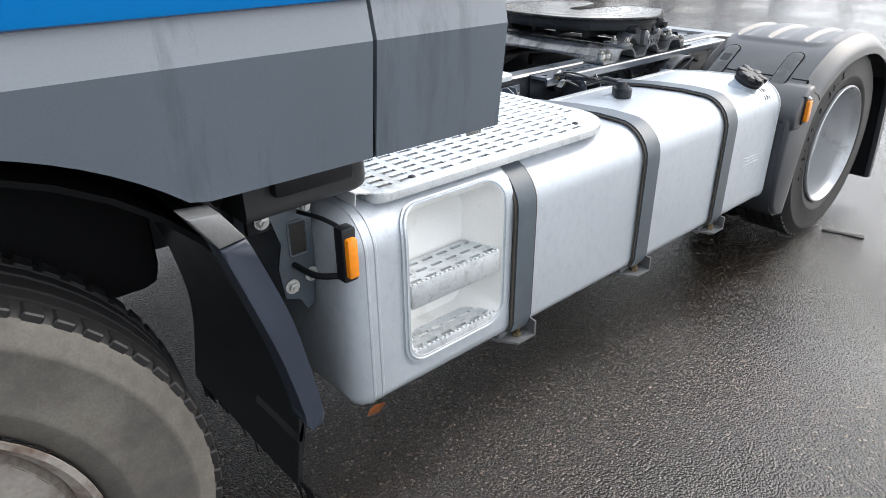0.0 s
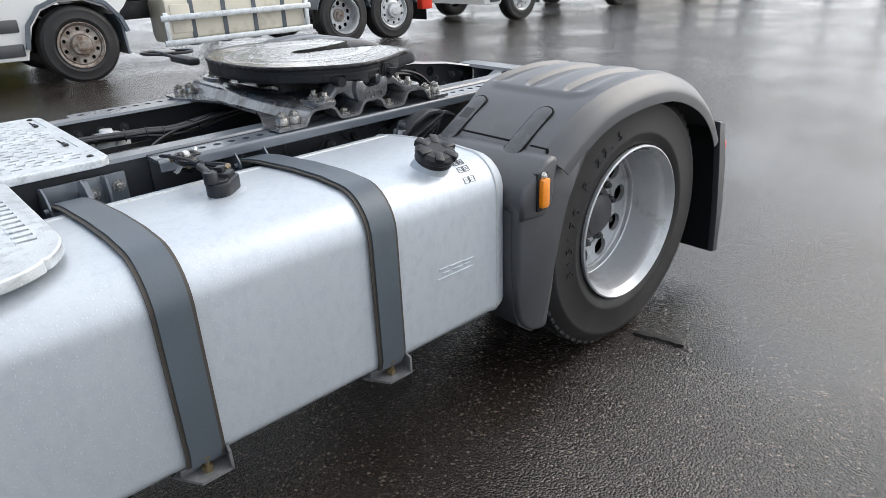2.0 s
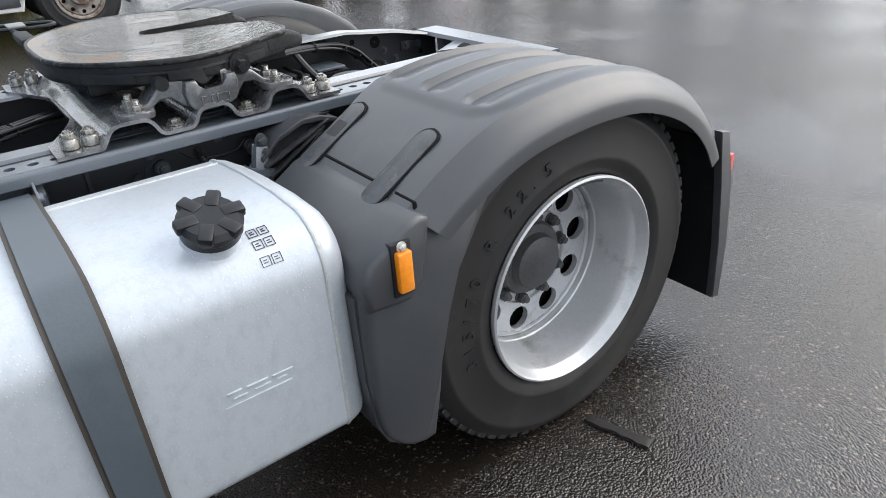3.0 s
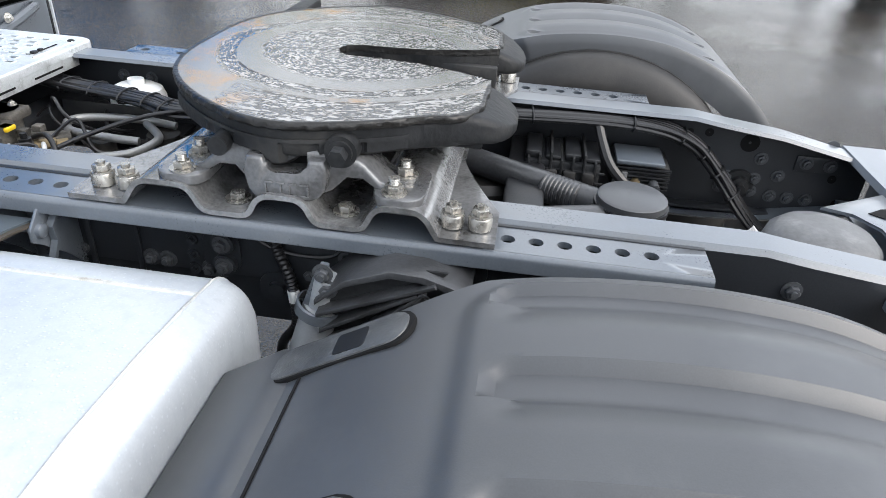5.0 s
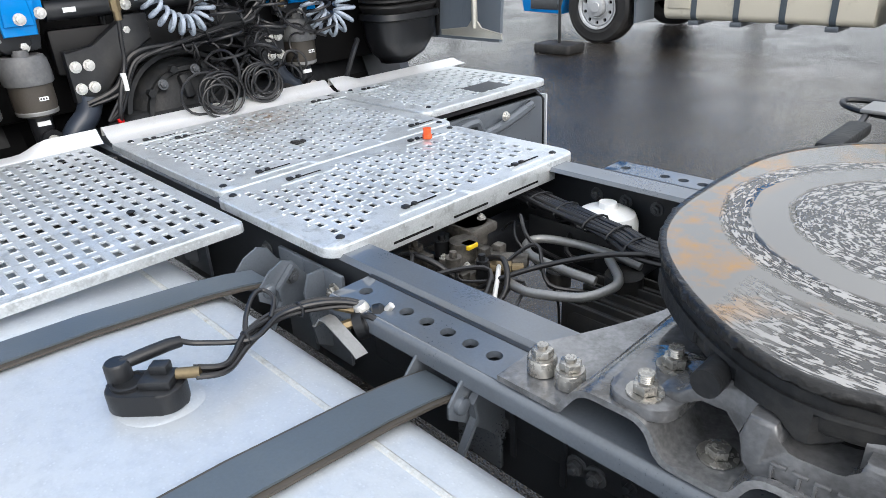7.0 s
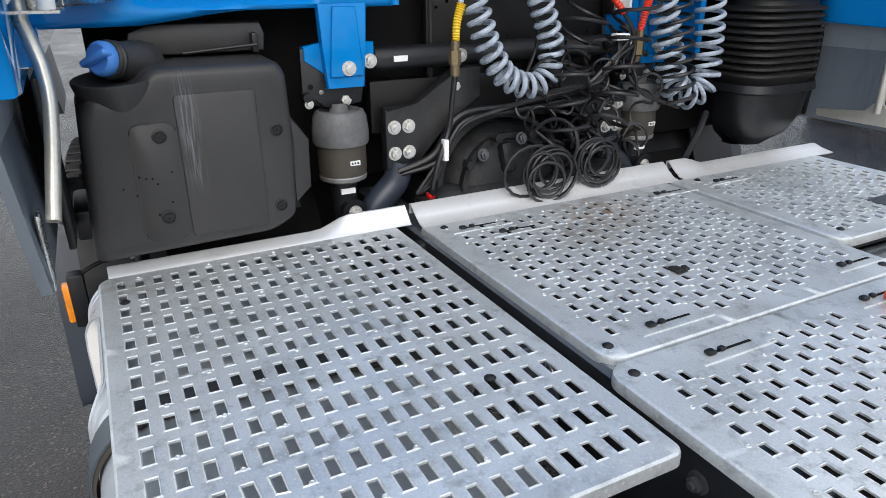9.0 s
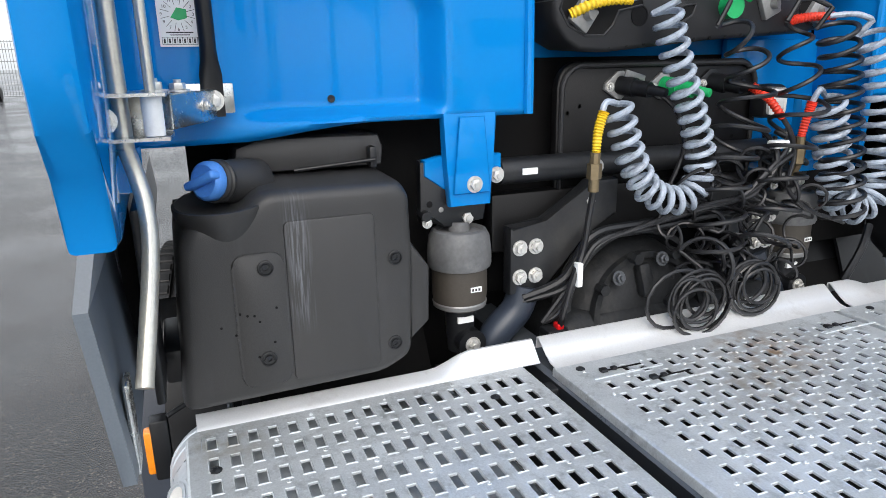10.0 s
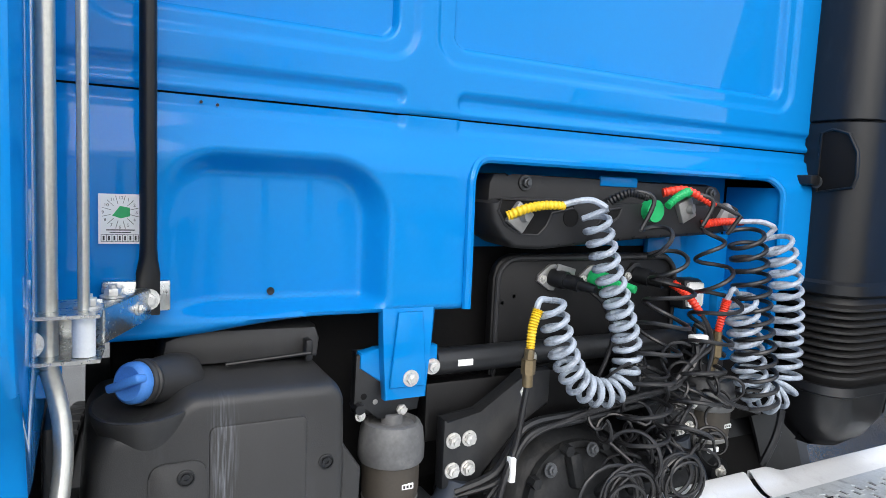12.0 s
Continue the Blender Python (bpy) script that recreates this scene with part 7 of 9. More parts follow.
# rear mudguard stay: a bent strap on the rail, a clamp with two bolts, a tube out to the guard
bm = nb()
prism(bm, [(0.45, 0.875), (0.54, 0.86), (0.74, 0.8), (0.78, 0.78), (0.78, 0.765), (0.73, 0.78), (0.53, 0.845), (0.45, 0.86)], -0.53, -0.415, "y", 0.004)
stay_ = part("mudguard_stay", bm, M_FRAME, truck, "slate steel stay carrying the mudguard")
for y in (-0.475, -0.545):
    bm = nb()
    prism(bm, [(0.72, 0.775), (0.8, 0.75), (0.815, 0.78), (0.79, 0.815), (0.735, 0.815)], y, y + 0.01, "y", 0.003)
    clamp = part("stay_clamp", bm, M_FRAME, stay_)
bolts(clamp, BOLT, [(0.75, -0.546, 0.795), (0.785, -0.546, 0.78)], (0, -1, 0))
bm = nb()
tube(bm, smooth_path([(0.76, -0.5, 0.78), (0.8, -0.56, 0.74), (0.83, -0.68, 0.69), (0.8, -0.85, 0.66)], 6), 0.032, 16)
part("stay_tube", bm, M_FRAME, stay_)
bm = nb()
lathe(bm, [(0.033, -0.008), (0.038, -0.006), (0.038, 0.006), (0.033, 0.008)], frame_at((0.795, -0.55, 0.745), (0.4, -0.8, -0.4)), 20)
part("tube_ring", bm, M_BLACK, stay_)
bolts(truck, BOLT_D, [(0.6, -0.42, 0.82), (0.7, -0.42, 0.8)], (0, -1, 0))

# ---- cab, seen from behind and from its lower side ----
def smoothstep(a, b, v):
    t = min(1.0, max(0.0, (v - a) / (b - a)))
    return t * t * (3 - 2 * t)


def dish(y, z, y0, y1, z0, z1, soft, r=0.06):
    """1 inside a rounded rectangle, 0 outside, with a soft edge."""
    cy, cz = (y0 + y1) / 2, (z0 + z1) / 2
    qy, qz = abs(y - cy) - (y1 - y0) / 2 + r, abs(z - cz) - (z1 - z0) / 2 + r
    d = math.hypot(max(qy, 0), max(qz, 0)) + min(max(qy, qz), 0) - r
    return 1 - smoothstep(-soft, 0, d)


def sheet(bm, y0, y1, z0, z1, step, depth, keep=lambda y, z: True, foot=lambda y: -9.0):
    """A pressed panel facing the rear: x = depth(y, z) on a grid."""
    ny, nz = int(round((y1 - y0) / step)), int(round((z1 - z0) / step))
    at = {}

    def vert(i, j):
        if (i, j) not in at:
            y, z = y0 + (y1 - y0) * i / ny, z0 + (z1 - z0) * j / nz
            z = max(z, foot(y))
            at[i, j] = bm.verts.new((depth(y, z), y, z))
        return at[i, j]

    for i in range(ny):
        for j in range(nz):
            y, z = y0 + (y1 - y0) * (i + 0.5) / ny, z0 + (z1 - z0) * (j + 0.5) / nz
            if keep(y, z) and z + 0.5 * step > foot(y):
                bm.faces.new((vert(i, j), vert(i + 1, j), vert(i + 1, j + 1), vert(i, j + 1)))
    return bm


CY0, CY1, CZ = -0.375, 0.715, 1.845


def low_depth(y, z):
    x = -3.0
    x -= 0.062 * smoothstep(-1.06, -0.9, y) * dish(y, z, -1.06, -0.562, 1.4, 1.835, 0.055, 0.14) * smoothstep(1.5, 1.535, z)
    x -= 0.012 * dish(y, z, -1.3, -0.53, 1.895, 1.94, 0.008, 0.01) + 0.012 * dish(y, z, -0.4, 1.3, 1.895, 1.94, 0.008, 0.01)
    x -= 0.03 * smoothstep(1.8, 1.9, z)
    edge = 1.492 - 0.03 * smoothstep(-0.7, -1.1, y)
    x -= 0.02 * (1 - smoothstep(edge, edge + 0.015, z))
    return x


def open_here(y, z):
    if z > CZ or not CY0 < y < CY1:
        return False
    r = 0.06
    for cy, s in ((CY0 + r, -1), (CY1 - r, 1)):
        if (y - cy) * s > 0 and z > CZ - r:
            return math.hypot(y - cy, z - (CZ - r)) < r
    return True


cab = part("cab_rear_wall", sheet(nb(), -1.2, 1.2, 1.47, 1.926, 0.0075, low_depth, lambda y, z: not open_here(y, z), lambda y: 1.497 - 0.03 * smoothstep(0.72, 1.05, -y)), M_BLUE, truck, "glossy blue pressed steel cab rear wall", 60)


def high_depth(y, z):
    x = -3.032
    for y0, y1, z0, z1 in ((-1.12, -0.535, 2.07, 2.95), (-0.425, 0.735, 2.07, 2.95)):
        x -= 0.009 * dish(y, z, y0 - 0.035, y1 + 0.035, z0 - 0.03, z1 + 0.03, 0.012, 0.07)
        x -= 0.02 * dish(y, z, y0 + 0.012, y1 - 0.012, z0 + 0.012, z1 - 0.012, 0.009, 0.04)
    x -= 0.011 * dish(y, z, -0.4, 1.3, 1.945, 1.985, 0.008, 0.018) + 0.011 * dish(y, z, -1.3, -0.53, 1.947, 1.985, 0.008, 0.018)
    x -= 0.006 * (1 - smoothstep(1.9295, 1.936, z))
    return x


part("cab_upper_wall", sheet(nb(), -1.2, 1.2, 1.9295, 3.1, 0.0065, high_depth), M_BLUE, cab, "", 60)
part("panel_gap", boxed((-3.06, -1.2, 1.92), (-3.05, 1.2, 1.94)), M_DARK, cab)
lipline = [(-2.996, CY0, 1.5), (-2.996, CY0, 1.6)] + [(-3.0 - 0.025 * smoothstep(1.8, 1.86, z), y, z) for y, z in [(CY0, CZ - 0.06)] + [(CY0 + 0.06 - 0.06 * math.cos(radians(a)), CZ - 0.06 + 0.06 * math.sin(radians(a))) for a in range(15, 91, 15)] + [(CY1 - 0.06 + 0.06 * math.sin(radians(a)), CZ - 0.06 + 0.06 * math.cos(radians(a))) for a in range(0, 91, 15)]] + [(-2.996, CY1, 1.5)]
bm = nb()
tube(bm, lipline, 0.011, 8)
part("opening_lip", bm, M_BLUE, cab)
# inside of the opening
bm = nb()
box(bm, (-3.2, CY1 - 0.004, 1.3), (-3.0, CY1 + 0.02, CZ - 0.03), 0.003)
box(bm, (-3.22, CY0, 1.62), (-3.21, CY1, 1.86), 0.003)
box(bm, (-3.22, CY0 - 0.02, CZ), (-3.03, CY1, CZ + 0.02), 0.003)
box(bm, (-3.2, 0.36, 1.25), (-3.18, CY1, 1.66), 0.003)
part("opening_liner", bm, M_BLUE, cab)
# Near-black slab for the dark space seen behind the opening.
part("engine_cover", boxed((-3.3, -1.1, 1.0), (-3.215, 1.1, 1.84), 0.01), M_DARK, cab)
# cab body forward of the wall
bm = nb()
prism(bm, [(-3.32, 1.5), (-3.32, 1.88), (-3.09, 1.9), (-3.09, 3.08), (-3.3, 3.5), (-4.7, 3.65), (-5.2, 3.1), (-5.35, 2.2), (-5.4, 1.4), (-5.2, 1.4)], -1.18, 1.18, "y", 0.03)
part("cab_body", bm, M_BLUE, cab)
for s in (-1, 1):
    y0, y1 = sorted((s * 1.18, s * 1.262))
    bm = nb()
    prism(bm, [(-5.3, 1.4), (-5.2, 3.0), (-3.07, 3.05), (-3.06, 1.52), (-2.92, 1.405)], y0, y1, "y", 0.012)
    part("cab_side", bm, M_BLUE, cab)
    y0, y1 = sorted((s * 1.2, s * 1.255))
    bm = nb()
    prism(bm, [(-3.055, 3.0), (-2.62, 2.9), (-2.43, 2.2), (-2.43, 1.62), (-2.45, 1.55), (-2.51, 1.5), (-2.53, 1.4), (-2.6, 1.398), (-2.9, 1.407), (-3.055, 1.5)], y0, y1, "y", 0.008)
    part("side_deflector", bm, M_BLUE, cab, "blue side air deflector behind the cab")
    y0, y1 = sorted((s * 1.263, s * 1.27))
    part("side_window", boxed((-5.0, y0, 2.2), (-4.1, y1, 2.85), 0.03), M_GLASS, cab)
    # slate skirts: wheel-arch panel and rear panel
    prof = [(1.238, 1.075), (1.262, 1.326), (1.244, 1.404)]
    for name, x0, x1 in (("arch_panel", -4.9, -2.923), ("rear_skirt", -2.913, -2.53)):
        for lower in (True, False):
            (ya, za), (yb, zb) = (prof[0], prof[1]) if lower else (prof[1], prof[2])
            bm = nb()
            xs = [x0 + (x1 - x0) * k / 48 for k in range(49)]
            rows = []
            for x in xs:
                zlow = za
                if name == "arch_panel" and lower:
                    d = abs(x + 3.83)
                    zlow = max(za, 0.487 + math.sqrt(max(0, 0.775**2 - d * d))) if d < 0.775 else za
                t0 = (zlow - za) / (zb - za)
                t0 = min(t0, 0.98)
                rows.append([bm.verts.new((x, s * (ya + (yb - ya) * t - dn), za + (zb - za) * t)) for t, dn in ((t0, 0.0), (1, 0.0), (1, 0.018), (t0, 0.018))])
            for a, b in zip(rows, rows[1:]):
                for k in range(4):
                    bm.faces.new((a[k], a[(k + 1) % 4], b[(k + 1) % 4], b[k]))
            bm.faces.new(rows[0])
            bm.faces.new(rows[-1])
            # Upper band gets the lightened copy, its sky light painted in.
            part(name, bm, M_SKIRT if lower else M_SKIRT_LIT, truck, "slate grey plastic side skirt panel with rain streaks" if lower else "")
    if s < 0:
        part("skirt_liner", boxed((-2.95, -1.2, 1.06), (-2.78, -1.185, 1.4), 0.004), M_BLACK, truck)
    part("skirt_joint", boxed((-2.925, min(s * 1.21, s * 1.236), 1.085), (-2.911, max(s * 1.21, s * 1.236), 1.39)), M_DARK, truck)
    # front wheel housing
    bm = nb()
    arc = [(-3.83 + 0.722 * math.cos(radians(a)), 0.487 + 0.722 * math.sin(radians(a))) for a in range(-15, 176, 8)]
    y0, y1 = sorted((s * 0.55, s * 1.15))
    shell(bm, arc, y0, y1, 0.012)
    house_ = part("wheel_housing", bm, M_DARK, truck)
    y0, y1 = sorted((s * 1.215, s * 1.282))
    rear_line = [v.xz for v in smooth_path([(-3.256, 0, 1.001), (-3.189, 0, 0.81), (-3.158, 0, 0.67), (-3.132, 0, 0.513), (-3.142, 0, 0.484)], 6)]
    fore_line = [v.xz for v in smooth_path([(-3.162, 0, 0.475), (-3.18, 0, 0.505), (-3.183, 0, 0.542), (-3.218, 0, 0.699), (-3.262, 0, 0.844), (-3.311, 0, 0.993)], 6)]
    bm = nb()
    prism(bm, [tuple(p) for p in rear_line + fore_line], y0, y1, "y", 0.008)
    part("housing_edge", bm, M_NAVY, house_, "slate edge of the front mudguard", 60)
    bm = nb()
    prism(bm, [(-3.257, 1.003), (-3.312, 0.996), (-3.362, 1.07), (-3.3, 1.065)], y0, y1, "y", 0.004)
    part("housing_plate", bm, M_PIPE, house_)
    bm = nb()
    shell(bm, [v.xz for v in smooth_path([(-3.165, 0, 0.4), (-3.13, 0, 0.52), (-3.15, 0, 0.7), (-3.19, 0, 0.85), (-3.25, 0, 1.0), (-3.3, 0, 1.08)], 5)], *sorted((s * 1.0, s * 1.214)), 0.012)
    part("housing_back", bm, M_BLACK, house_, "", 60)
    bm = nb()
    shell(bm, [v.xz for v in smooth_path([(-3.18, 0, 0.27), (-3.15, 0, 0.5), (-3.168, 0, 0.67), (-3.215, 0, 0.837), (-3.31, 0, 1.03)], 4)], *sorted((s * 0.6, s * 1.214)), 0.012)
    part("spray_flap", bm, M_BLACK, house_)
    bm = nb()
    for k in range(60):
        y = s * (0.6 + 0.66 * k / 59)
        rod(bm, (-3.178, y, 0.28), (-3.15 + random.uniform(-0.02, 0.02), y, 0.2 + random.uniform(-0.02, 0.02)), 0.004, 4)
    tagged(part("spray_fringe", bm, M_DARK, house_), kind="stuff")
part("windscreen", boxed((-5.42, -1.05, 2.1), (-5.22, 1.05, 3.0), 0.05), M_GLASS, cab)
# Plain near-black block that fills the space under the cab.
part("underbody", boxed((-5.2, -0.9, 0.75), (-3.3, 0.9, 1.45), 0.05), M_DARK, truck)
part("engine_block", boxed((-3.3, -0.3, 0.6), (-2.95, 0.45, 1.0), 0.06, 3), M_CAST, truck, "dark engine and gearbox housing behind the cab")
bm = nb()
lathe(bm, [(0, 0.05), (0.15, 0.05), (0.2, 0.02), (0.22, -0.03), (0.24, -0.04), (0.24, -0.08)], frame_at((-3.02, -0.02, 0.95), (1, 0, 0.25)), 36)
for k in range(10):
    a = radians(36 * k)
    rod(bm, (-2.98, -0.02 + 0.19 * math.cos(a), 0.95 + 0.19 * math.sin(a)), (-2.95, -0.02 + 0.19 * math.cos(a), 0.95 + 0.19 * math.sin(a)), 0.015, 6)
clutch = part("clutch_housing", bm, M_CAST, truck, "grimy round clutch housing with a bolted flange")
BELL = frame_at((-3.0, -0.02, 0.95), (1, 0, 0.25))
for r_, z_ in ((0.235, 0.0), (0.17, 0.035)):
    bm = nb()
    lathe(bm, [(r_ - 0.012, z_ - 0.01), (r_ - 0.01, z_ + 0.008), (r_ + 0.006, z_ + 0.008), (r_ + 0.01, z_ - 0.01)], BELL, 48)
    part("housing_flange", bm, M_CAST, clutch)
for k in (1, 4, 8):
    bm = nb()
    box(bm, (0.06, -0.02, 0.02), (0.15, 0.02, 0.06), 0.012, 2, BELL @ pose(0, 0, 0, 0, 0, 24 * k))
    part("housing_boss", bm, M_CAST, clutch)
bolts(clutch, BOLT_D, [(-2.97, -0.02 + 0.16 * math.cos(radians(t)), 0.96 + 0.16 * math.sin(radians(t))) for t in range(30, 180, 50)], (1, 0, 0.25))

# step/lamp bracket in front of the tank
bm = nb()
prism(bm, [(-3.115, 0.955), (-3.0, 0.945), (-3.0, 0.82), (-3.012, 0.675), (-3.035, 0.665), (-3.05, 0.7), (-3.09, 0.715), (-3.1, 0.8), (-3.085, 0.86)], -1.078, -1.072, "y", 0.001)
fb = part("lamp_bracket", bm, M_STRAP, truck, "slate steel bracket with a slot and bolts")
part("bracket_slot", boxed((-3.062, -1.0795, 0.825), (-3.022, -1.0785, 0.905), 0.0), M_RUST, fb)
bm = nb()
tube(bm, [(x, -1.0785, z) for x, z in round_rect(-3.066, -3.018, 0.82, 0.91, 0.008, 3)], 0.003, 6, True)
part("slot_rim", bm, M_FRAME, fb)
bolts(fb, BOLT, [(-3.126, -1.075, 0.93), (-3.071, -1.08, 0.744), (-3.019, -1.08, 0.944), (-3.015, -1.08, 0.76)], (0, -1, 0))
# Black panel added for the shaded space behind the bracket.
part("bracket_shade", boxed((-3.16, -1.07, 0.9), (-3.02, -1.05, 1.06), 0.004), M_BLACK, fb)
lamp = part("side_marker", boxed((-3.012, -1.25, 0.806), (-2.984, -1.222, 0.905), 0.006), M_AMBER, truck, "amber side marker lamp on a black base")
part("marker_base", boxed((-3.018, -1.236, 0.792), (-2.979, -1.2, 0.928), 0.006), M_BLACK, lamp)
bm = nb()
tube(bm, smooth_path([(-3.04, -1.09, 0.935), (-3.02, -1.16, 0.935), (-3.0, -1.21, 0.92)], 5), 0.0055, 8)
part("lamp_arm", bm, M_BLACK, lamp)
bm = nb()
tube(bm, smooth_path([(-3.06, -1.08, 0.8), (-3.04, -1.15, 0.79), (-3.0, -1.21, 0.8)], 5), 0.008, 8)
part("lamp_arm", bm, M_BLACK, lamp)
part("inner_tray", boxed((-3.14, -1.19, 1.02), (-2.94, -1.12, 1.09), 0.01), M_BLACK, truck)

# reagent tank: black moulded cover with rounded edges, a bowl under the filler and a blue cap
def cover_outline(g):
    """The cover's outline in (y, z), shrunk by g, its corners rounded."""
    pts = [Vector(p) for p in ((-1.165, 0.975), (-0.76, 0.985), (-0.7, 1.015), (-0.692, 1.2), (-0.697, 1.365), (-0.715, 1.39), (-0.99, 1.392), (-1.03, 1.355), (-1.12, 1.34), (-1.142, 1.3))]
    mid, out = Vector((-0.91, 1.18)), []
    for k, p in enumerate(pts):
        a, b = pts[k - 1], pts[(k + 1) % len(pts)]
        c = 0.38 * min((p - a).length, (b - p).length, 0.06)
        u, v = p + (a - p).normalized() * c, p + (b - p).normalized() * c
        for t in (0, 0.33, 0.67, 1):
            q = u * (1 - t) ** 2 + p * 2 * t * (1 - t) + v * t * t
            d = mid - q
            out.append((q.x + g * (1 if d.x > 0 else -1) * min(1, abs(d.x) / 0.1), q.y + g * (1 if d.y > 0 else -1) * min(1, abs(d.y) / 0.1)))
    return out


bm = nb()
loft(bm, [(-3.2, cover_outline(-0.004)), (-2.92, cover_outline(0.0)), (-2.9, cover_outline(0.003)), (-2.891, cover_outline(0.007)), (-2.886, cover_outline(0.013)), (-2.8835, cover_outline(0.021)), (-2.883, cover_outline(0.04))])
ad = part("reagent_tank", bm, M_COVER, truck, "black plastic moulded tank cover with scuffs", 40)
bm = nb()
prism(bm, round_rect(-1.052, -0.955, 1.01, 1.28, 0.025, 5), -2.888, -2.8795, "x", 0.004)
part("cover_panel", bm, M_COVER, ad)
bm = nb()
prism(bm, round_rect(-0.952, -0.775, 1.01, 1.335, 0.012, 4), -2.888, -2.8785, "x", 0.004)
part("cover_panel", bm, M_COVER, ad)
bm = nb()
prism(bm, [(-0.7, 1.04), (-0.655, 1.08), (-0.652, 1.2), (-0.7, 1.27)], -3.0, -2.905, "x", 0.012)
part("cover_cheek", bm, M_COVER, ad)
for y, z in ((-0.991, 1.25), (-0.736, 1.238), (-0.999, 1.067), (-0.742, 1.054)):
    bm = nb()
    lathe(bm, [(0.0155, -0.002), (0.0155, 0.002), (0.0125, 0.003), (0.012, 0.0005), (0.0085, 0.0005), (0.008, 0.0035), (0.004, 0.0035), (0.0035, 0.001), (0, 0.001)], frame_at((-2.879 if y < -0.9 else -2.883, y, z), (1, 0, 0)), 20)
    part("cover_screw", bm, M_BLACK, ad)
rng7 = random.Random(6)
for k in range(9):
    y, z = rng7.uniform(-1.08, -0.95), rng7.uniform(1.03, 1.2)
    bm = nb()
    lathe(bm, [(0.0025, 0), (0.0025, 0.0015), (0, 0.0015)], frame_at((-2.8794 if -1.052 < y < -0.955 else -2.8835, y, z), (1, 0, 0)), 8)
    part("cover_pip", bm, M_DARK, ad)
bm = nb()
lathe(bm, [(0, -0.012), (0.06, -0.012), (0.078, 0.002), (0.084, 0.007), (0.089, 0.006), (0.09, 0.0), (0.085, -0.02), (0.072, -0.06), (0.056, -0.11), (0.04, -0.16), (0, -0.2)], pose(-2.952, -1.052, 1.366, 3, 6, 0), 40)
part("filler_bowl", bm, M_COVER, ad, "", 50)
K = frame_at((-2.945, -1.064, 1.41), (0.62, -0.7, 0.16)) @ Matrix.Scale(0.9, 4)
bm = nb()
lathe(bm, [(0.038, 0.002), (0.044, 0.0), (0.046, -0.006), (0.042, -0.01), (0.042, -0.014), (0.0455, -0.017), (0.0455, -0.022), (0.043, -0.026), (0.046, -0.05), (0.052, -0.09), (0.05, -0.13), (0.02, -0.17), (0, -0.17)], K, 32)
part("filler_collar", bm, M_COVER, ad)
bm = nb()
lathe(bm, [(0, 0.022), (0.02, 0.023), (0.033, 0.026), (0.039, 0.022), (0.041, 0.016), (0.041, 0), (0.038, -0.004)], K, 32)
cap_ = part("blue_cap", bm, M_BLUE_CAP, ad, "blue plastic screw cap")
part("cap_grip", box(nb(), (-0.04, -0.0085, 0.016), (0.043, 0.0085, 0.044), 0.006, 3, K @ pose(0, 0, 0, 0, 0, 24)), M_BLUE_CAP, cap_)
bm = nb()
prism(bm, [(-1.02, 1.4), (-0.705, 1.4), (-0.7, 1.44), (-0.71, 1.468), (-0.96, 1.472), (-1.01, 1.455)], -3.2, -3.05, "x", 0.012)
duct = part("air_duct", bm, M_COVER, truck, "black moulded air duct under the cab")
part("duct_clip", boxed((-3.05, -0.74, 1.4), (-3.02, -0.725, 1.445), 0.004), M_BLACK, duct)
bm = nb()
rod(bm, (-3.03, -0.9, 1.405), (-3.02, -0.73, 1.418), 0.004, 8)
part("duct_rod", bm, M_BLACK, duct)

# cab mounting: blue arm, air spring, frame plates, both sides
for s in (-1, 1):
    c = -0.515 if s < 0 else 0.53
    bm = nb()
    prism(bm, [(c - 0.065, 1.51), (c + 0.065, 1.51), (c + 0.055, 1.4), (c + 0.05, 1.3), (c - 0.05, 1.3), (c - 0.058, 1.4)], -3.03, -3.0, "x", 0.006)
    prism(bm, [(c - 0.03, 1.5), (c + 0.03, 1.5), (c + 0.045, 1.33), (c - 0.045, 1.33)], -3.0, -2.99, "x", 0.006)
    prism(bm, [(c - 0.1, 1.405), (c - 0.06, 1.412), (c + 0.06, 1.412), (c + 0.09, 1.41), (c + 0.09, 1.36), (c + 0.05, 1.335), (c - 0.05, 1.335), (c - 0.1, 1.37)], -3.06, -3.028, "x", 0.006)
    arm = part("cab_mount_arm", bm, M_BLUE, truck, "blue painted cab mounting arm with bolts")
    bolts(arm, BOLT, [(-2.99, c + 0.004, 1.351), (-3.025, c + 0.075, 1.362)], (1, 0, 0))
    bm = nb()
    prism(bm, [(c - 0.1, 1.4), (c + 0.09, 1.4), (c + 0.06, 1.25), (c - 0.03, 1.24), (c - 0.1, 1.26)], -3.09, -3.062, "x", 0.006)
    box(bm, (-3.062, c - 0.1, 1.27), (-3.035, c - 0.045, 1.36), 0.008)
    rod(bm, (-3.06, c - 0.1, 1.285), (-3.02, c - 0.1, 1.28), 0.012, 8)
    prism(bm, [(c - 0.108, 1.4), (c - 0.03, 1.4), (c - 0.02, 1.33), (c + 0.03, 1.3), (c + 0.03, 1.27), (c - 0.01, 1.245), (c - 0.055, 1.25), (c - 0.075, 1.275), (c - 0.11, 1.285)], -3.045, -3.034, "x", 0.003)
    lever = part("mount_lever", bm, M_FRAME_D, arm)
    for y, z, r in ((c - 0.085, 1.375, 0.007), (c - 0.088, 1.305, 0.006), (c - 0.06, 1.29, 0.005), (c - 0.055, 1.35, 0.004)):
        bm = nb()
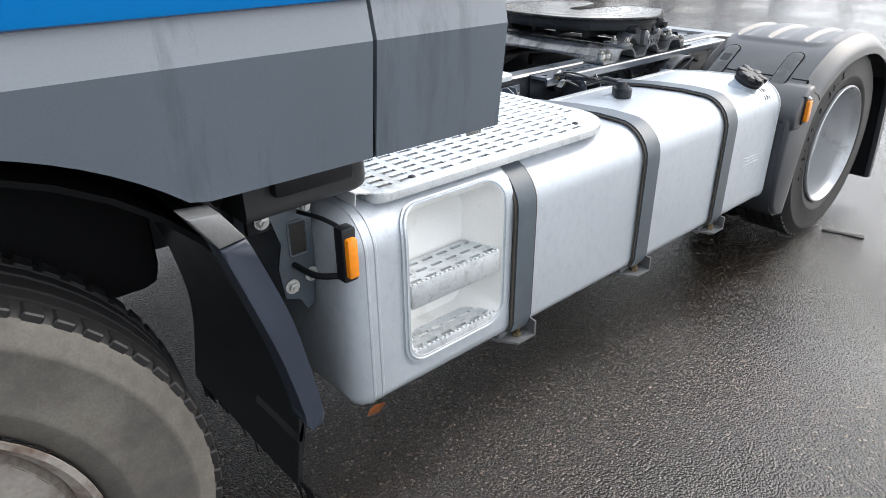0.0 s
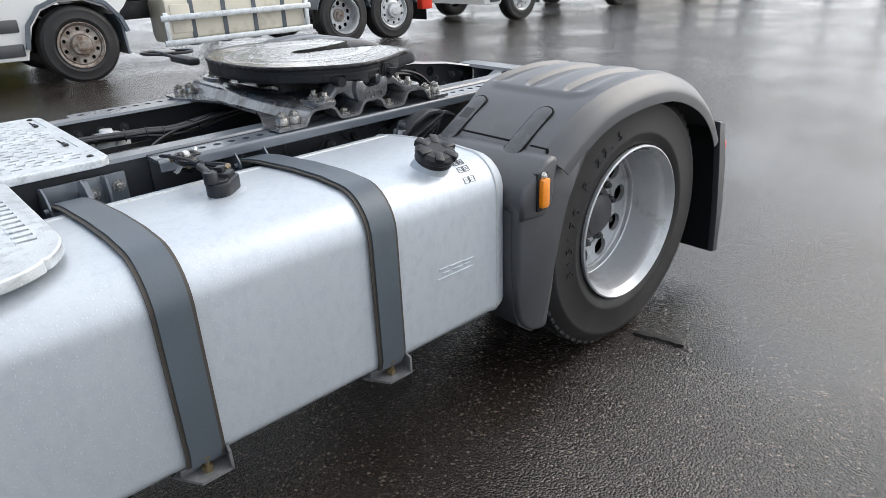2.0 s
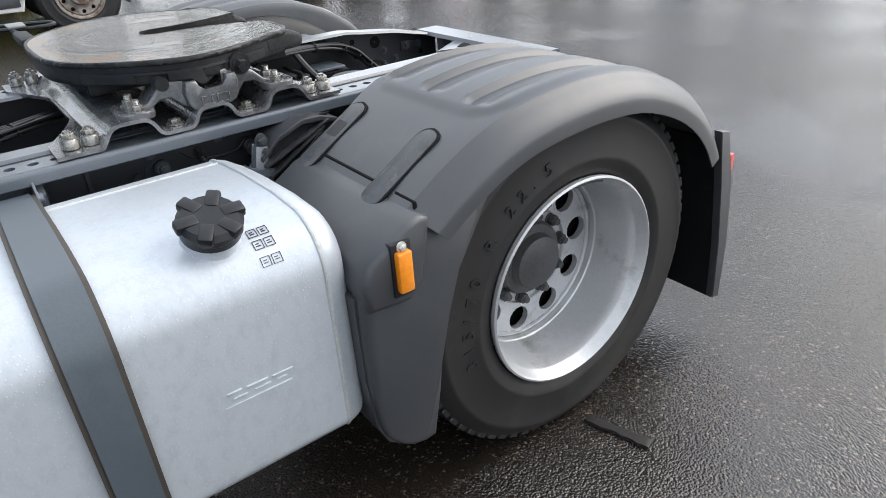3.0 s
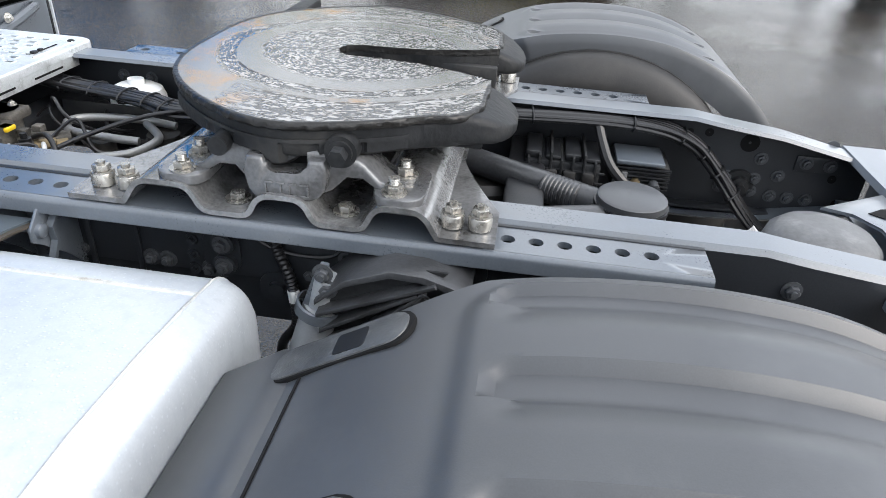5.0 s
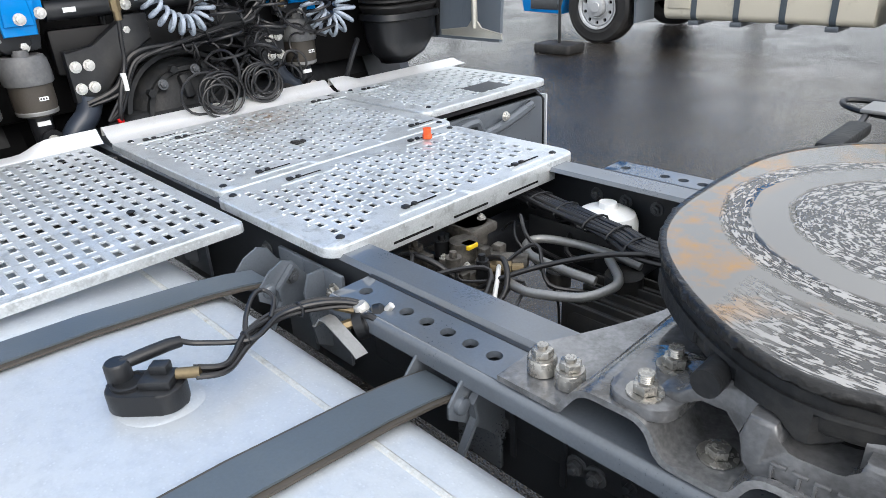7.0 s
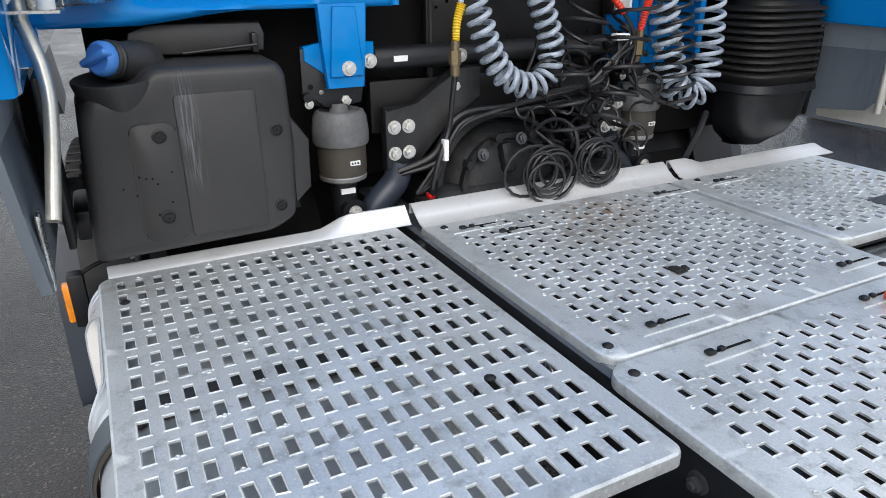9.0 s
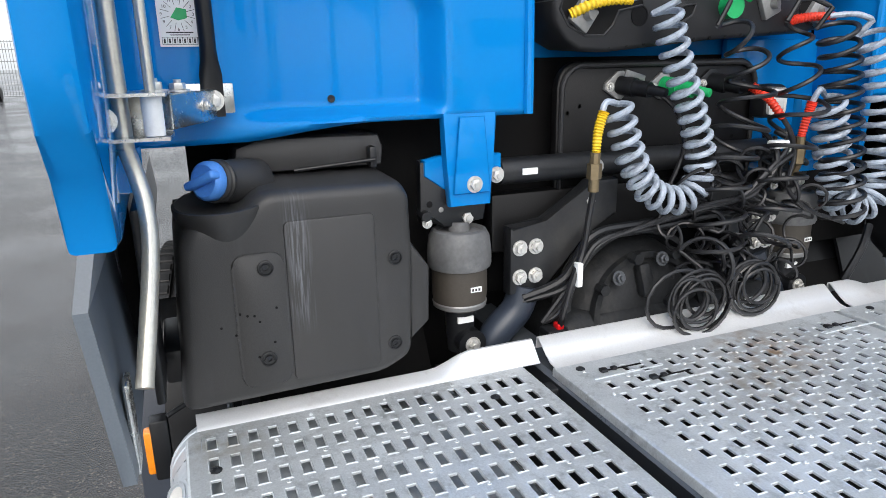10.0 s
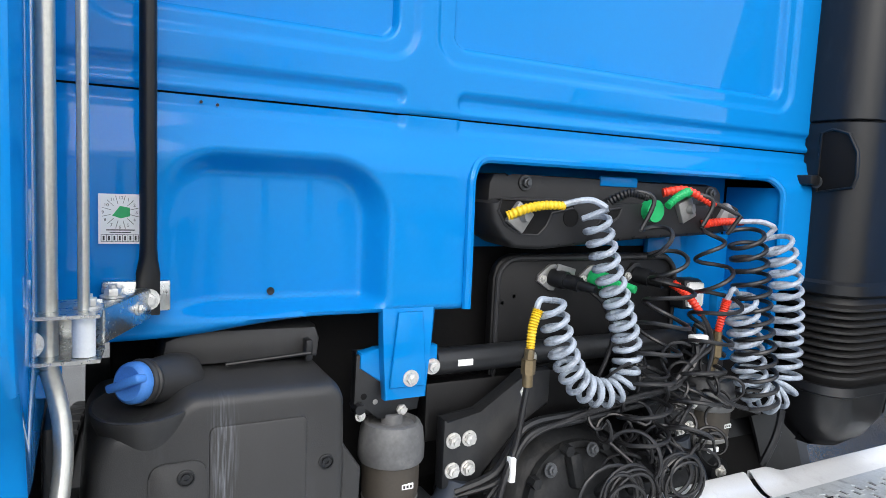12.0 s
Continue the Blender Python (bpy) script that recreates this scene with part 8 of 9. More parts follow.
        lathe(bm, [(0, 0.0008), (r, 0.0008), (r * 1.25, 0.0)], frame_at((-3.034, y, z), (1, 0, 0)), 14)
        part("lever_hole", bm, M_PIPE if r < 0.0055 else M_DARK, lever)
    bolts(lever, BOLT_SMALL, [(-3.034, c - 0.095, 1.262)], (1, 0, 0))
    bolts(arm, BOLT, [(-3.04, c + 0.004, 1.266)], (1, 0, 0))
    cy = c - 0.012
    bm = nb()
    lathe(bm, [(0, 0.272), (0.024, 0.272), (0.026, 0.25), (0.05, 0.248), (0.056, 0.256), (0.064, 0.253), (0.072, 0.238), (0.0765, 0.2), (0.0765, 0.172), (0.073, 0.165), (0.069, 0.165)], pose(-3.045, cy, 0.985), 40)
    spring_top = part("air_spring_top", bm, M_GREYP, truck, "pale grey plastic air spring cover")
    bm = nb()
    lathe(bm, [(0.066, 0.18), (0.0665, 0.1), (0.062, 0.07), (0.05, 0.06)], pose(-3.045, cy, 0.985), 32)
    part("air_spring", bm, M_BROWN, spring_top, "brown rubber air spring")
    bm = nb()
    lathe(bm, [(0.063, 0.082), (0.066, 0.078), (0.064, 0.068)], pose(-3.045, cy, 0.985), 32)
    part("clamp_ring", bm, M_PIPE, spring_top)
    bm = nb()
    lathe(bm, [(0.038, 0.07), (0.034, 0.0), (0.03, -0.05)], pose(-3.045, cy, 0.985), 24)
    part("spring_piston", bm, M_BLACK, spring_top)
    part("spring_label", boxed((-2.982, cy + 0.0, 1.1), (-2.9775, cy + 0.028, 1.112), 0), M_PAPER, spring_top)
    for k in range(3):
        part("label_bar", boxed((-2.978, cy + 0.003 + 0.008 * k, 1.103), (-2.977, cy + 0.008 + 0.008 * k, 1.109), 0), M_INK, spring_top)
    part("piston_label", boxed((-3.02, cy - 0.02, 1.015), (-3.007, cy + 0.02, 1.03), 0), M_PAPER, spring_top)
    bm = nb()
    lathe(bm, [(0, -0.02), (0.035, -0.02), (0.035, 0.02), (0, 0.02)], frame_at((-3.01, cy + 0.01, 0.965), (1, 0, 0)), 20)
    part("spring_lug", bm, M_BLACK, spring_top)
    bolts(spring_top, BOLT, [(-2.99, cy + 0.01, 0.965)], (1, 0, 0))
    # upright with four bolts, arm towards the middle
    i = -s
    p0 = c + i * 0.105
    bm = nb()
    prism(bm, [(p0, 1.235), (p0 + i * 0.1, 1.235), (p0 + i * 0.22, 1.33), (p0 + i * 0.3, 1.33), (p0 + i * 0.3, 1.24), (p0 + i * 0.2, 1.2), (p0 + i * 0.11, 1.08), (p0 + i * 0.09, 1.065), (p0, 1.065)], -3.05, -3.008, "x", 0.008)
    bm2 = nb()
    tube(bm2, smooth_path([(-3.03, p0 + i * 0.05, 1.08), (-3.03, p0 + i * 0.03, 1.02), (-3.03, p0 - i * 0.03, 0.96), (-3.03, p0 - i * 0.06, 0.88)], 5), 0.04, 12)
    up = part("frame_upright", bm, M_FRAME_D, truck, "dark steel upright with plated bolts")
    part("upright_leg", bm2, M_NAVY, up)
    bolts(up, BOLT_BIG, [(-3.008, p0 + i * d, z) for d in (0.025, 0.068) for z in (1.183, 1.11)], (1, 0, 0))
bm = nb()
rod(bm, (-3.06, -0.42, 1.362), (-3.06, 0.44, 1.362), 0.032, 18)
cross = part("cab_torsion_tube", bm, M_FRAME_D, truck, "dark steel tube behind the cab")
part("tube_label", boxed((-3.03, -0.37, 1.355), (-3.026, -0.33, 1.37)), M_PAPER, cross)
bolts(cross, BOLT, [(-3.02, -0.17, 1.362), (-3.02, -0.19, 1.28), (-3.02, 0.46, 1.36)], (1, 0, 0))
# Beam in the same deepened black, for the shaded space around it.
part("cross_beam", boxed((-3.14, -0.42, 1.15), (-3.09, 0.44, 1.3), 0.01), M_BOARD, truck)
bm = nb()
tube(bm, smooth_path([(-3.0, -0.38, 1.06), (-2.98, -0.28, 1.1), (-2.98, -0.2, 1.2), (-2.98, -0.05, 1.215), (-2.99, 0.25, 1.23), (-3.0, 0.42, 1.2)], 7), 0.011, 8)
tube(bm, smooth_path([(-3.0, -0.38, 1.05), (-2.97, -0.27, 1.085), (-2.97, -0.19, 1.185), (-2.97, -0.04, 1.2), (-2.98, 0.25, 1.215), (-3.0, 0.42, 1.19)], 7), 0.008, 8)
part("cable_rail", bm, M_BLACK, truck)

# black board with sockets, and the parking bar for the couplings above it
bm = nb()
prism(bm, round_rect(-0.235, 0.405, 1.2, 1.61, 0.06, 6), -3.13, -3.105, "x", 0.006)
board = part("socket_board", bm, M_BOARD, truck, "black board with electrical sockets behind the cab", 50)
bm = nb()
tube(bm, [(-3.1, y, z) for y, z in round_rect(-0.225, 0.395, 1.19, 1.6, 0.06, 6)], 0.007, 8, True)
part("board_rim", bm, M_BAR, board)
for y, z, m_ in ((-0.06, 1.55, M_BLACK), (0.075, 1.545, M_GREEN), (0.235, 1.55, M_BLACK)):
    bm = nb()
    prism(bm, [(y - 0.045, z - 0.01), (y - 0.042, z + 0.006), (y - 0.006, z + 0.034), (y + 0.012, z + 0.035), (y + 0.03, z + 0.012), (y + 0.028, z - 0.015), (y + 0.008, z - 0.036), (y - 0.008, z - 0.034)], -3.105, -3.094, "x", 0.002)
    sock = part("socket", bm, M_PIPE if y < 0.2 else M_BLACK, board)
    if y < 0.0:
        bm = nb()
        box(bm, (-0.003, 0.0, -0.009), (0.003, 0.07, 0.009), 0.002, 2, Matrix.Translation((-3.075, y + 0.0, z + 0.03)) @ pose(0, 0, 0, -14, 0, 8))
        part("socket_lever", bm, M_PIPE, sock)
    bolts(sock, BOLT_SMALL, [(-3.094, y - 0.03, z - 0.004)], (1, 0, 0))
    p, way = Vector((-3.1, y + 0.004, z)), Vector((0.085, 0.035, -0.012)).normalized()
    bm = nb()
    rod(bm, p, p + way * 0.045, 0.024, 20)
    rod(bm, p + way * 0.045, p + way * 0.085, 0.0195, 18)
    part("plug", bm, m_, sock)
    bm = nb()
    tube(bm, [p + way * d for d in (0.085, 0.1, 0.115, 0.13)], lambda t: 0.0135 - 0.004 * t + 0.0012 * math.sin(t * 40), 12)
    part("plug_sleeve", bm, m_, sock)
# Near-black spots stand for small shaded holes in the board.
rng10 = random.Random(21)
for k in range(16):
    y, z = (rng10.uniform(-0.2, 0.36), rng10.choice((1.225, 1.29, 1.4, 1.52))) if k % 2 else (rng10.choice((-0.205, -0.17, 0.37)), rng10.uniform(1.24, 1.55))
    bm = nb()
    lathe(bm, [(0, 0.0), (0.0045, 0.0), (0.0055, 0.0015), (0.0045, 0.002)], frame_at((-3.105, y, z), (1, 0, 0)), 10)
    part("board_hole", bm, M_DARK, board)
bm = nb()
tube(bm, smooth_path([(-3.0, -0.02, 1.535), (-2.985, 0.02, 1.5), (-2.98, 0.05, 1.45), (-2.985, 0.06, 1.38), (-2.99, 0.02, 1.28)], 7), 0.006, 8)
part("socket_cable", bm, M_KHOSE, board)
lamp_ = part("work_lamp", boxed((-3.1, 0.375, 1.45), (-3.04, 0.455, 1.54), 0.014), M_BLACK, truck, "small work lamp with a clear lens")
part("lens", boxed((-3.042, 0.384, 1.459), (-3.034, 0.446, 1.531), 0.01), M_WPLAS, lamp_)
# parking bar: an upright back and a trough in front with rounded ends and dark-painted pockets
bm = nb()
prism(bm, [(-0.285, 1.7), (-0.283, 1.79), (-0.27, 1.812), (-0.235, 1.815), (-0.22, 1.806), (0.47, 1.815), (0.512, 1.808), (0.53, 1.79), (0.54, 1.7)], -3.18, -3.07, "x", 0.008)
bar = part("coupling_parking_bar", bm, M_BAR, truck, "grey-black moulded parking bar for trailer couplings", 35)


def trough(g, low):
    """Outline of the trough, shrunk by g, its underside raised by low."""
    pts = [(-0.305 + g, 1.742), (-0.298 + g, 1.7), (-0.268 + g, 1.66), (-0.225, 1.634 + low), (-0.15, 1.63 + low), (0.15, 1.655 + low), (0.48, 1.672 + low), (0.54 - g, 1.683 + low), (0.56 - g, 1.705), (0.565 - g, 1.742)]
    return pts + [(0.52, 1.752), (0.44, 1.762), (0.425, 1.755), (0.4, 1.752), (-0.03, 1.752), (-0.05, 1.757), (-0.2, 1.758), (-0.27, 1.752)]


bm = nb()
loft(bm, [(-3.17, trough(0.0, 0.004)), (-3.07, trough(0.0, 0.0)), (-3.04, trough(0.003, 0.0)), (-3.03, trough(0.008, 0.004)), (-3.025, trough(0.016, 0.012))])
part("bar_trough", bm, M_BAR, bar, "", 50)
# Near-black pieces stand for shade in the trough's pockets, hole and notches.
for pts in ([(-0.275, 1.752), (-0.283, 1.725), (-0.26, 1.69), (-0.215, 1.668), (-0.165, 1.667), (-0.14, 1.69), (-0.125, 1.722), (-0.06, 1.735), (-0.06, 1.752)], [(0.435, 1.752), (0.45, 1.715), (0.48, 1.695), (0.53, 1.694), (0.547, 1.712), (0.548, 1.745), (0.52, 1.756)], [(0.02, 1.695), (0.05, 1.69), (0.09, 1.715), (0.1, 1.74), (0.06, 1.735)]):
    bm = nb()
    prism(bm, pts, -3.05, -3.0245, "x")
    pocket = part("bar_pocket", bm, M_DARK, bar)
    bm = nb()
    tube(bm, [(-3.0245, y, z) for y, z in pts], 0.0035, 6, True)
    part("pocket_rim", bm, M_BAR, pocket)
bm = nb()
lathe(bm, [(0.021, -0.01), (0.021, 0.002), (0.024, 0.002), (0.024, 0.0), (0.021, -0.01)], frame_at((-3.0245, -0.066, 1.712), (1, 0, 0)), 20)
lathe(bm, [(0, 0.0008), (0.021, 0.0008)], frame_at((-3.0245, -0.066, 1.712), (1, 0, 0)), 20)
part("bar_hole", bm, M_DARK, bar)
for k in range(13):
    y = -0.15 + 0.05 * k
    z = 1.636 + 0.042 * (y + 0.15) / 0.63
    part("bar_notch", boxed((-3.034, y, z + 0.002), (-3.026, y + 0.006, z + 0.02), 0), M_DARK, bar)
for y, z in ((-0.18, 1.794), (0.478, 1.79)):
    bm = nb()
    lathe(bm, [(0.02, 0.0), (0.02, 0.004), (0.016, 0.005), (0.015, 0.001), (0, 0.001)], frame_at((-3.07, y, z), (1, 0, 0)), 20)
    part("bolt_seat", bm, M_BAR, bar)
bolts(bar, BOLT_D, [(-3.068, -0.18, 1.794), (-3.068, 0.478, 1.79)], (1, 0, 0))
part("bar_bracket", boxed((-3.075, 0.06, 1.795), (-3.064, 0.19, 1.822), 0.004), M_BLUE, bar)
for y, z, tilt in ((-0.225, 1.71, -35), (0.5, 1.725, -35), (0.33, 1.74, 25)):
    bm = nb()
    box(bm, (-0.012, -0.028, -0.03), (0.012, 0.028, 0.03), 0.005, 2, Matrix.Translation((-3.022, y, z)) @ pose(0, 0, 0, tilt, 0, 0))
    rod(bm, (-3.03, y, z), (-3.0, y + 0.012, z + 0.004), 0.014, 14)
    part("coupling_head", bm, M_PIPE, bar)

# galvanised stand, black strut, inspection sticker
bm = nb()
tube(bm, [(-2.75, -1.189, 2.7), (-2.75, -1.189, 1.5)], 0.0128, 14)
tube(bm, smooth_path([(-2.75, -1.189, 1.5), (-2.75, -1.18, 1.46), (-2.735, -1.172, 1.41), (-2.7, -1.174, 1.34), (-2.6, -1.2, 1.18)], 6), 0.0128, 14)
tube(bm, [(-2.75, -1.145, 2.7), (-2.75, -1.145, 1.575)], 0.0082, 12)
stand = part("galvanised_stand", bm, M_ZINC, truck, "galvanised tube stand carrying the side deflector")
bm = nb()
for z0, z1 in ((1.513, 1.518), (1.576, 1.581)):
    prism(bm, [(-2.705, -1.222), (-2.81, -1.222), (-2.83, -1.2), (-2.83, -1.15), (-2.79, -1.118), (-2.705, -1.125)], z0, z1)
box(bm, (-2.835, -1.222, 1.513), (-2.829, -1.12, 1.581), 0.001)
arm = part("stand_bracket", bm, M_ZINC_P, stand, "zinc-plated channel bracket")
bm = nb()
U = Matrix.Translation((-2.79, -1.14, 1.547)) @ Vector((-0.17, 0.075, 0.0)).to_track_quat("X", "Z").to_matrix().to_4x4()
box(bm, (0.0, -0.024, -0.026), (0.19, 0.024, 0.028), 0.004, 2, U)
part("stand_arm", bm, M_ZINC_P, stand)
part("stand_plate", boxed((-2.988, -1.12, 1.53), (-2.975, -1.008, 1.585), 0.003), M_ZINC_P, stand)
bolts(arm, BOLT, [(-2.958, -1.046, 1.555)], (1, 0, 0))
bolts(arm, BOLT, [(-2.875, -1.105, 1.576), (-2.765, -1.14, 1.581)], (0, 0, 1))
bolts(arm, BOLT, [(-2.828, -1.205, 1.545), (-2.705, -1.21, 1.545)], (1, 0, 0))
bolts(arm, BOLT_SMALL, [(-2.9, -1.066, 1.55)], (0.5, 1, 0))
bm = nb()
rod(bm, (-2.73, -1.145, 1.519), (-2.73, -1.145, 1.575), 0.015, 18)
part("plastic_bush", bm, M_WPLAS, arm)
bm = nb()
secs = []
for z, rx, ry, cx in ((1.525, 0.004, 0.02, -2.967), (1.585, 0.004, 0.02, -2.967), (1.6, 0.006, 0.0205, -2.966), (1.625, 0.012, 0.016, -2.961), (1.645, 0.0145, 0.0145, -2.96), (2.7, 0.0145, 0.0145, -2.95)):
    secs.append([bm.verts.new((cx + rx * math.cos(radians(22.5 * k + 11)) * 1.05, -1.046 - 0.004 * (z - 1.6) + ry * math.sin(radians(22.5 * k + 11)), z)) for k in range(16)])
for a, b in zip(secs, secs[1:]):
    for k in range(16):
        bm.faces.new((a[k], a[(k + 1) % 16], b[(k + 1) % 16], b[k]))
bm.faces.new(secs[0])
bm.faces.new(secs[-1])
part("black_strut", bm, M_BLACK, cab)
part("stand_foot", boxed((-2.625, -1.226, 1.06), (-2.575, -1.218, 1.2), 0.003), M_ZINC_P, stand)
S = Matrix.Translation((-2.9965, -1.124, 1.65)) @ Matrix(((0, 0, 1, 0), (1, 0, 0, 0), (0, 1, 0, 0), (0, 0, 0, 1)))
again("inspection_sticker", mesh_of("inspection_sticker", boxed((0, 0, 0), (0.07, 0.088, 0.0012), 0.0), M_PAPER), S, cab, "white inspection sticker with a green centre")
for k in range(1, 13):
    a = radians(90 - 30 * k)
    lettering(str(k), 0.008, S @ Matrix.Translation((0.035 + 0.027 * math.cos(a) - 0.003, 0.056 + 0.026 * math.sin(a) - 0.003, 0.0018)), M_INK, cab, "sticker_number", 0.0002)
bm = nb()
prism(bm, [(0.022, 0.05), (0.034, 0.067), (0.05, 0.064), (0.05, 0.049), (0.035, 0.045)], 0.0012, 0.002)
again("sticker_mark", mesh_of("sticker_mark", bm, M_GREEN), S, cab)
bm = nb()
box(bm, (0.012, 0.0235, 0.0012), (0.058, 0.0255, 0.0017))
box(bm, (0.018, 0.0195, 0.0012), (0.052, 0.021, 0.0017))
for k in range(8):
    box(bm, (0.004 + 0.0085 * k, 0.004, 0.0012), (0.0048 + 0.0085 * k, 0.016, 0.0017))
for k in range(7):
    box(bm, (0.0068 + 0.0085 * k, 0.006, 0.0012), (0.0098 + 0.0085 * k, 0.014, 0.0017))
box(bm, (0.004, 0.0035, 0.0012), (0.0643, 0.0041, 0.0017))
box(bm, (0.004, 0.016, 0.0012), (0.0643, 0.0166, 0.0017))
for k in range(12):
    a = radians(15 + 30 * k)
    box(bm, (0.0155, -0.0004, 0.0012), (0.03, 0.0004, 0.0017), 0, 2, Matrix.Translation((0.035, 0.056, 0)) @ pose(0, 0, 0, 0, 0, math.degrees(a)))
again("sticker_bar_row", mesh_of("sticker_bar_row", bm, M_INK), S, cab)
for y, z in ((-0.807, 1.545), (-0.95, 1.915), (-0.92, 1.912)):
    bm = nb()
    r_ = 0.008 if z < 1.6 else 0.003
    lathe(bm, [(r_, 0), (r_, 0.003), (r_ * 0.45, 0.003), (0, 0.001)], frame_at((low_depth(y, z) + 0.001, y, z), (1, 0, 0)), 12)
    part("rubber_grommet", bm, M_BLACK, cab)

# air intake stack at the far rear corner
def ring_at(z, x0, x1, y0, y1, r):
    return [(x, y, z) for x, y in round_rect(x0, x1, y0, y1, r, 5)]


def stack_part(name, levels, material, parent, label="", sharp=40):
    bm = nb()
    rows = [[bm.verts.new(p) for p in ring_at(z, -3.1 - g * 0.2, -2.86 + g, 0.86 - g, 1.2 + g, 0.09)] for z, g in levels]
    for a, b in zip(rows, rows[1:]):
        for k in range(len(a)):
            bm.faces.new((a[k], a[(k + 1) % len(a)], b[(k + 1) % len(a)], b[k]))
    bm.faces.new(rows[0])
    bm.faces.new(rows[-1])
    return part(name, bm, material, parent, label, sharp)


stack = stack_part("air_intake_stack", [(1.49, 0.0), (1.5, 0.012), (1.53, 0.012), (1.54, 0.0), (1.8, 0.004), (2.02, 0.004), (2.025, -0.002), (2.03, 0.006), (3.0, 0.0)], M_BLACK, truck, "black plastic air intake with a ribbed rubber hose")
lv = []
for k in range(10):
    z = 1.46 - 0.0235 * k
    lv += [(z + 0.008, -0.012), (z, 0.008), (z - 0.008, 0.008)]
stack_part("bellows", [(1.49, -0.015)] + lv + [(1.21, -0.012)], M_RUBBER, stack, "ribbed black rubber bellows", 25)
stack_part("lower_duct", [(1.215, 0.012), (1.19, 0.016), (1.18, 0.0), (1.1, -0.008), (1.03, -0.04), (0.985, -0.09)], M_BLACK, stack)
# Near-black sheet on the stack's side, standing for a shaded recess.
bm = nb()
prism(bm, [(-2.985, 1.81), (-2.875, 1.825), (-2.865, 1.86), (-2.87, 1.93), (-2.9, 1.985), (-2.95, 2.0), (-2.985, 1.99)], 0.853, 0.858, "y", 0.002)
part("stack_recess", bm, M_DARK, stack)
bm = nb()
tube(bm, [(x, 0.853, z) for x, z in ((-2.985, 1.81), (-2.875, 1.825), (-2.865, 1.86), (-2.87, 1.93), (-2.9, 1.985), (-2.95, 2.0), (-2.985, 1.99))], 0.005, 6, True)
part("recess_rim", bm, M_BLACK, stack)
part("stack_bracket", boxed((-3.04, 0.8, 1.83), (-2.97, 0.845, 1.86), 0.006), M_BLACK, stack)
bolts(stack, BOLT_D, [(-2.985, 0.85, 1.84)], (0, -1, 0))
bm = nb()
tube(bm, smooth_path([(-2.98, 0.78, 1.12), (-2.95, 0.72, 1.06), (-2.96, 0.68, 0.97)], 5), 0.012, 8)
part("stack_stay", bm, M_BLACK, stack)
# far skirt seen from inside, with its bracket
bm = nb()
rod(bm, (-2.62, 1.16, 1.62), (-2.62, 1.16, 1.14), 0.014, 12)
prism(bm, [(-2.83, 1.1), (-2.46, 1.1), (-2.46, 1.125), (-2.58, 1.14), (-2.6, 1.17), (-2.64, 1.17), (-2.66, 1.14), (-2.83, 1.125)], 1.155, 1.163, "y", 0.003)
part("skirt_stay", bm, M_ZINC, truck, "galvanised stay inside the far skirt")


# ---- trailer lines that hang behind the cab ----
def coil_path(axis, radius, turns, n=22):
    """A helix of that many turns round a smooth axis."""
    base = smooth_path(axis, 24)
    lengths = [0.0]
    for a, b in zip(base, base[1:]):
        lengths.append(lengths[-1] + (b - a).length)
    total, out, side, last = lengths[-1], [], None, 0
    steps = int(turns * n)
    for k in range(steps + 1):
        d = total * k / steps
        while last + 2 < len(base) and lengths[last + 1] < d:
            last += 1
        t = (d - lengths[last]) / max(1e-9, lengths[last + 1] - lengths[last])
        p, way = base[last].lerp(base[last + 1], t), (base[last + 1] - base[last]).normalized()
        side = (way.orthogonal() if side is None else side - way * side.dot(way)).normalized()
        a = 2 * math.pi * turns * k / steps
        r = radius(k / steps) if callable(radius) else radius
        out.append(p + r * (math.cos(a) * side + math.sin(a) * way.cross(side)))
    return out


def boot(parent, pts, material, name="kink_guard"):
    """A ribbed bend protector along a hose."""
    bm = nb()
    tube(bm, smooth_path(pts, 30), lambda t: 0.0125 - 0.003 * t + 0.0014 * math.sin(t * 95), 10)
    part(name, bm, material, parent)


air = thing("spiral_air_hose", (-2.95, 0.1, 1.25), "grey-blue spiral air hose with yellow bend protectors", "air hose", "trailer lines")
bm = nb()
start = smooth_path([(-2.99, -0.13, 1.742), (-2.97, -0.09, 1.755), (-2.95, -0.06, 1.758), (-2.93, -0.03, 1.74)], 6)
spiral = coil_path([(-2.95, -0.05, 1.72), (-2.95, -0.005, 1.6), (-2.95, 0.05, 1.48), (-2.95, 0.085, 1.38), (-2.945, 0.07, 1.3), (-2.94, 0.01, 1.275), (-2.94, -0.07, 1.305), (-2.94, -0.125, 1.38), (-2.945, -0.155, 1.46), (-2.95, -0.17, 1.51)], 0.031, 25)
tube(bm, start + spiral + smooth_path([spiral[-1], (-2.95, -0.2, 1.52), (-2.945, -0.215, 1.49), (-2.94, -0.225, 1.46)], 5)[1:], 0.0078, 8)
part("coil", bm, M_GHOSE, air)
boot(air, [(-3.02, -0.26, 1.712), (-3.0, -0.22, 1.732), (-2.99, -0.17, 1.742), (-2.985, -0.12, 1.742)], M_YELLOW)
boot(air, [(-2.94, -0.212, 1.5), (-2.938, -0.226, 1.46), (-2.935, -0.232, 1.41)], M_YELLOW)
bm = nb()
rod(bm, (-2.934, -0.234, 1.41), (-2.934, -0.235, 1.385), 0.012, 8)
rod(bm, (-2.934, -0.235, 1.385), (-2.934, -0.235, 1.35), 0.017, 6)
rod(bm, (-2.934, -0.235, 1.35), (-2.934, -0.235, 1.32), 0.013, 10)
part("brass_fitting", bm, M_BRASS, air)
bm = nb()
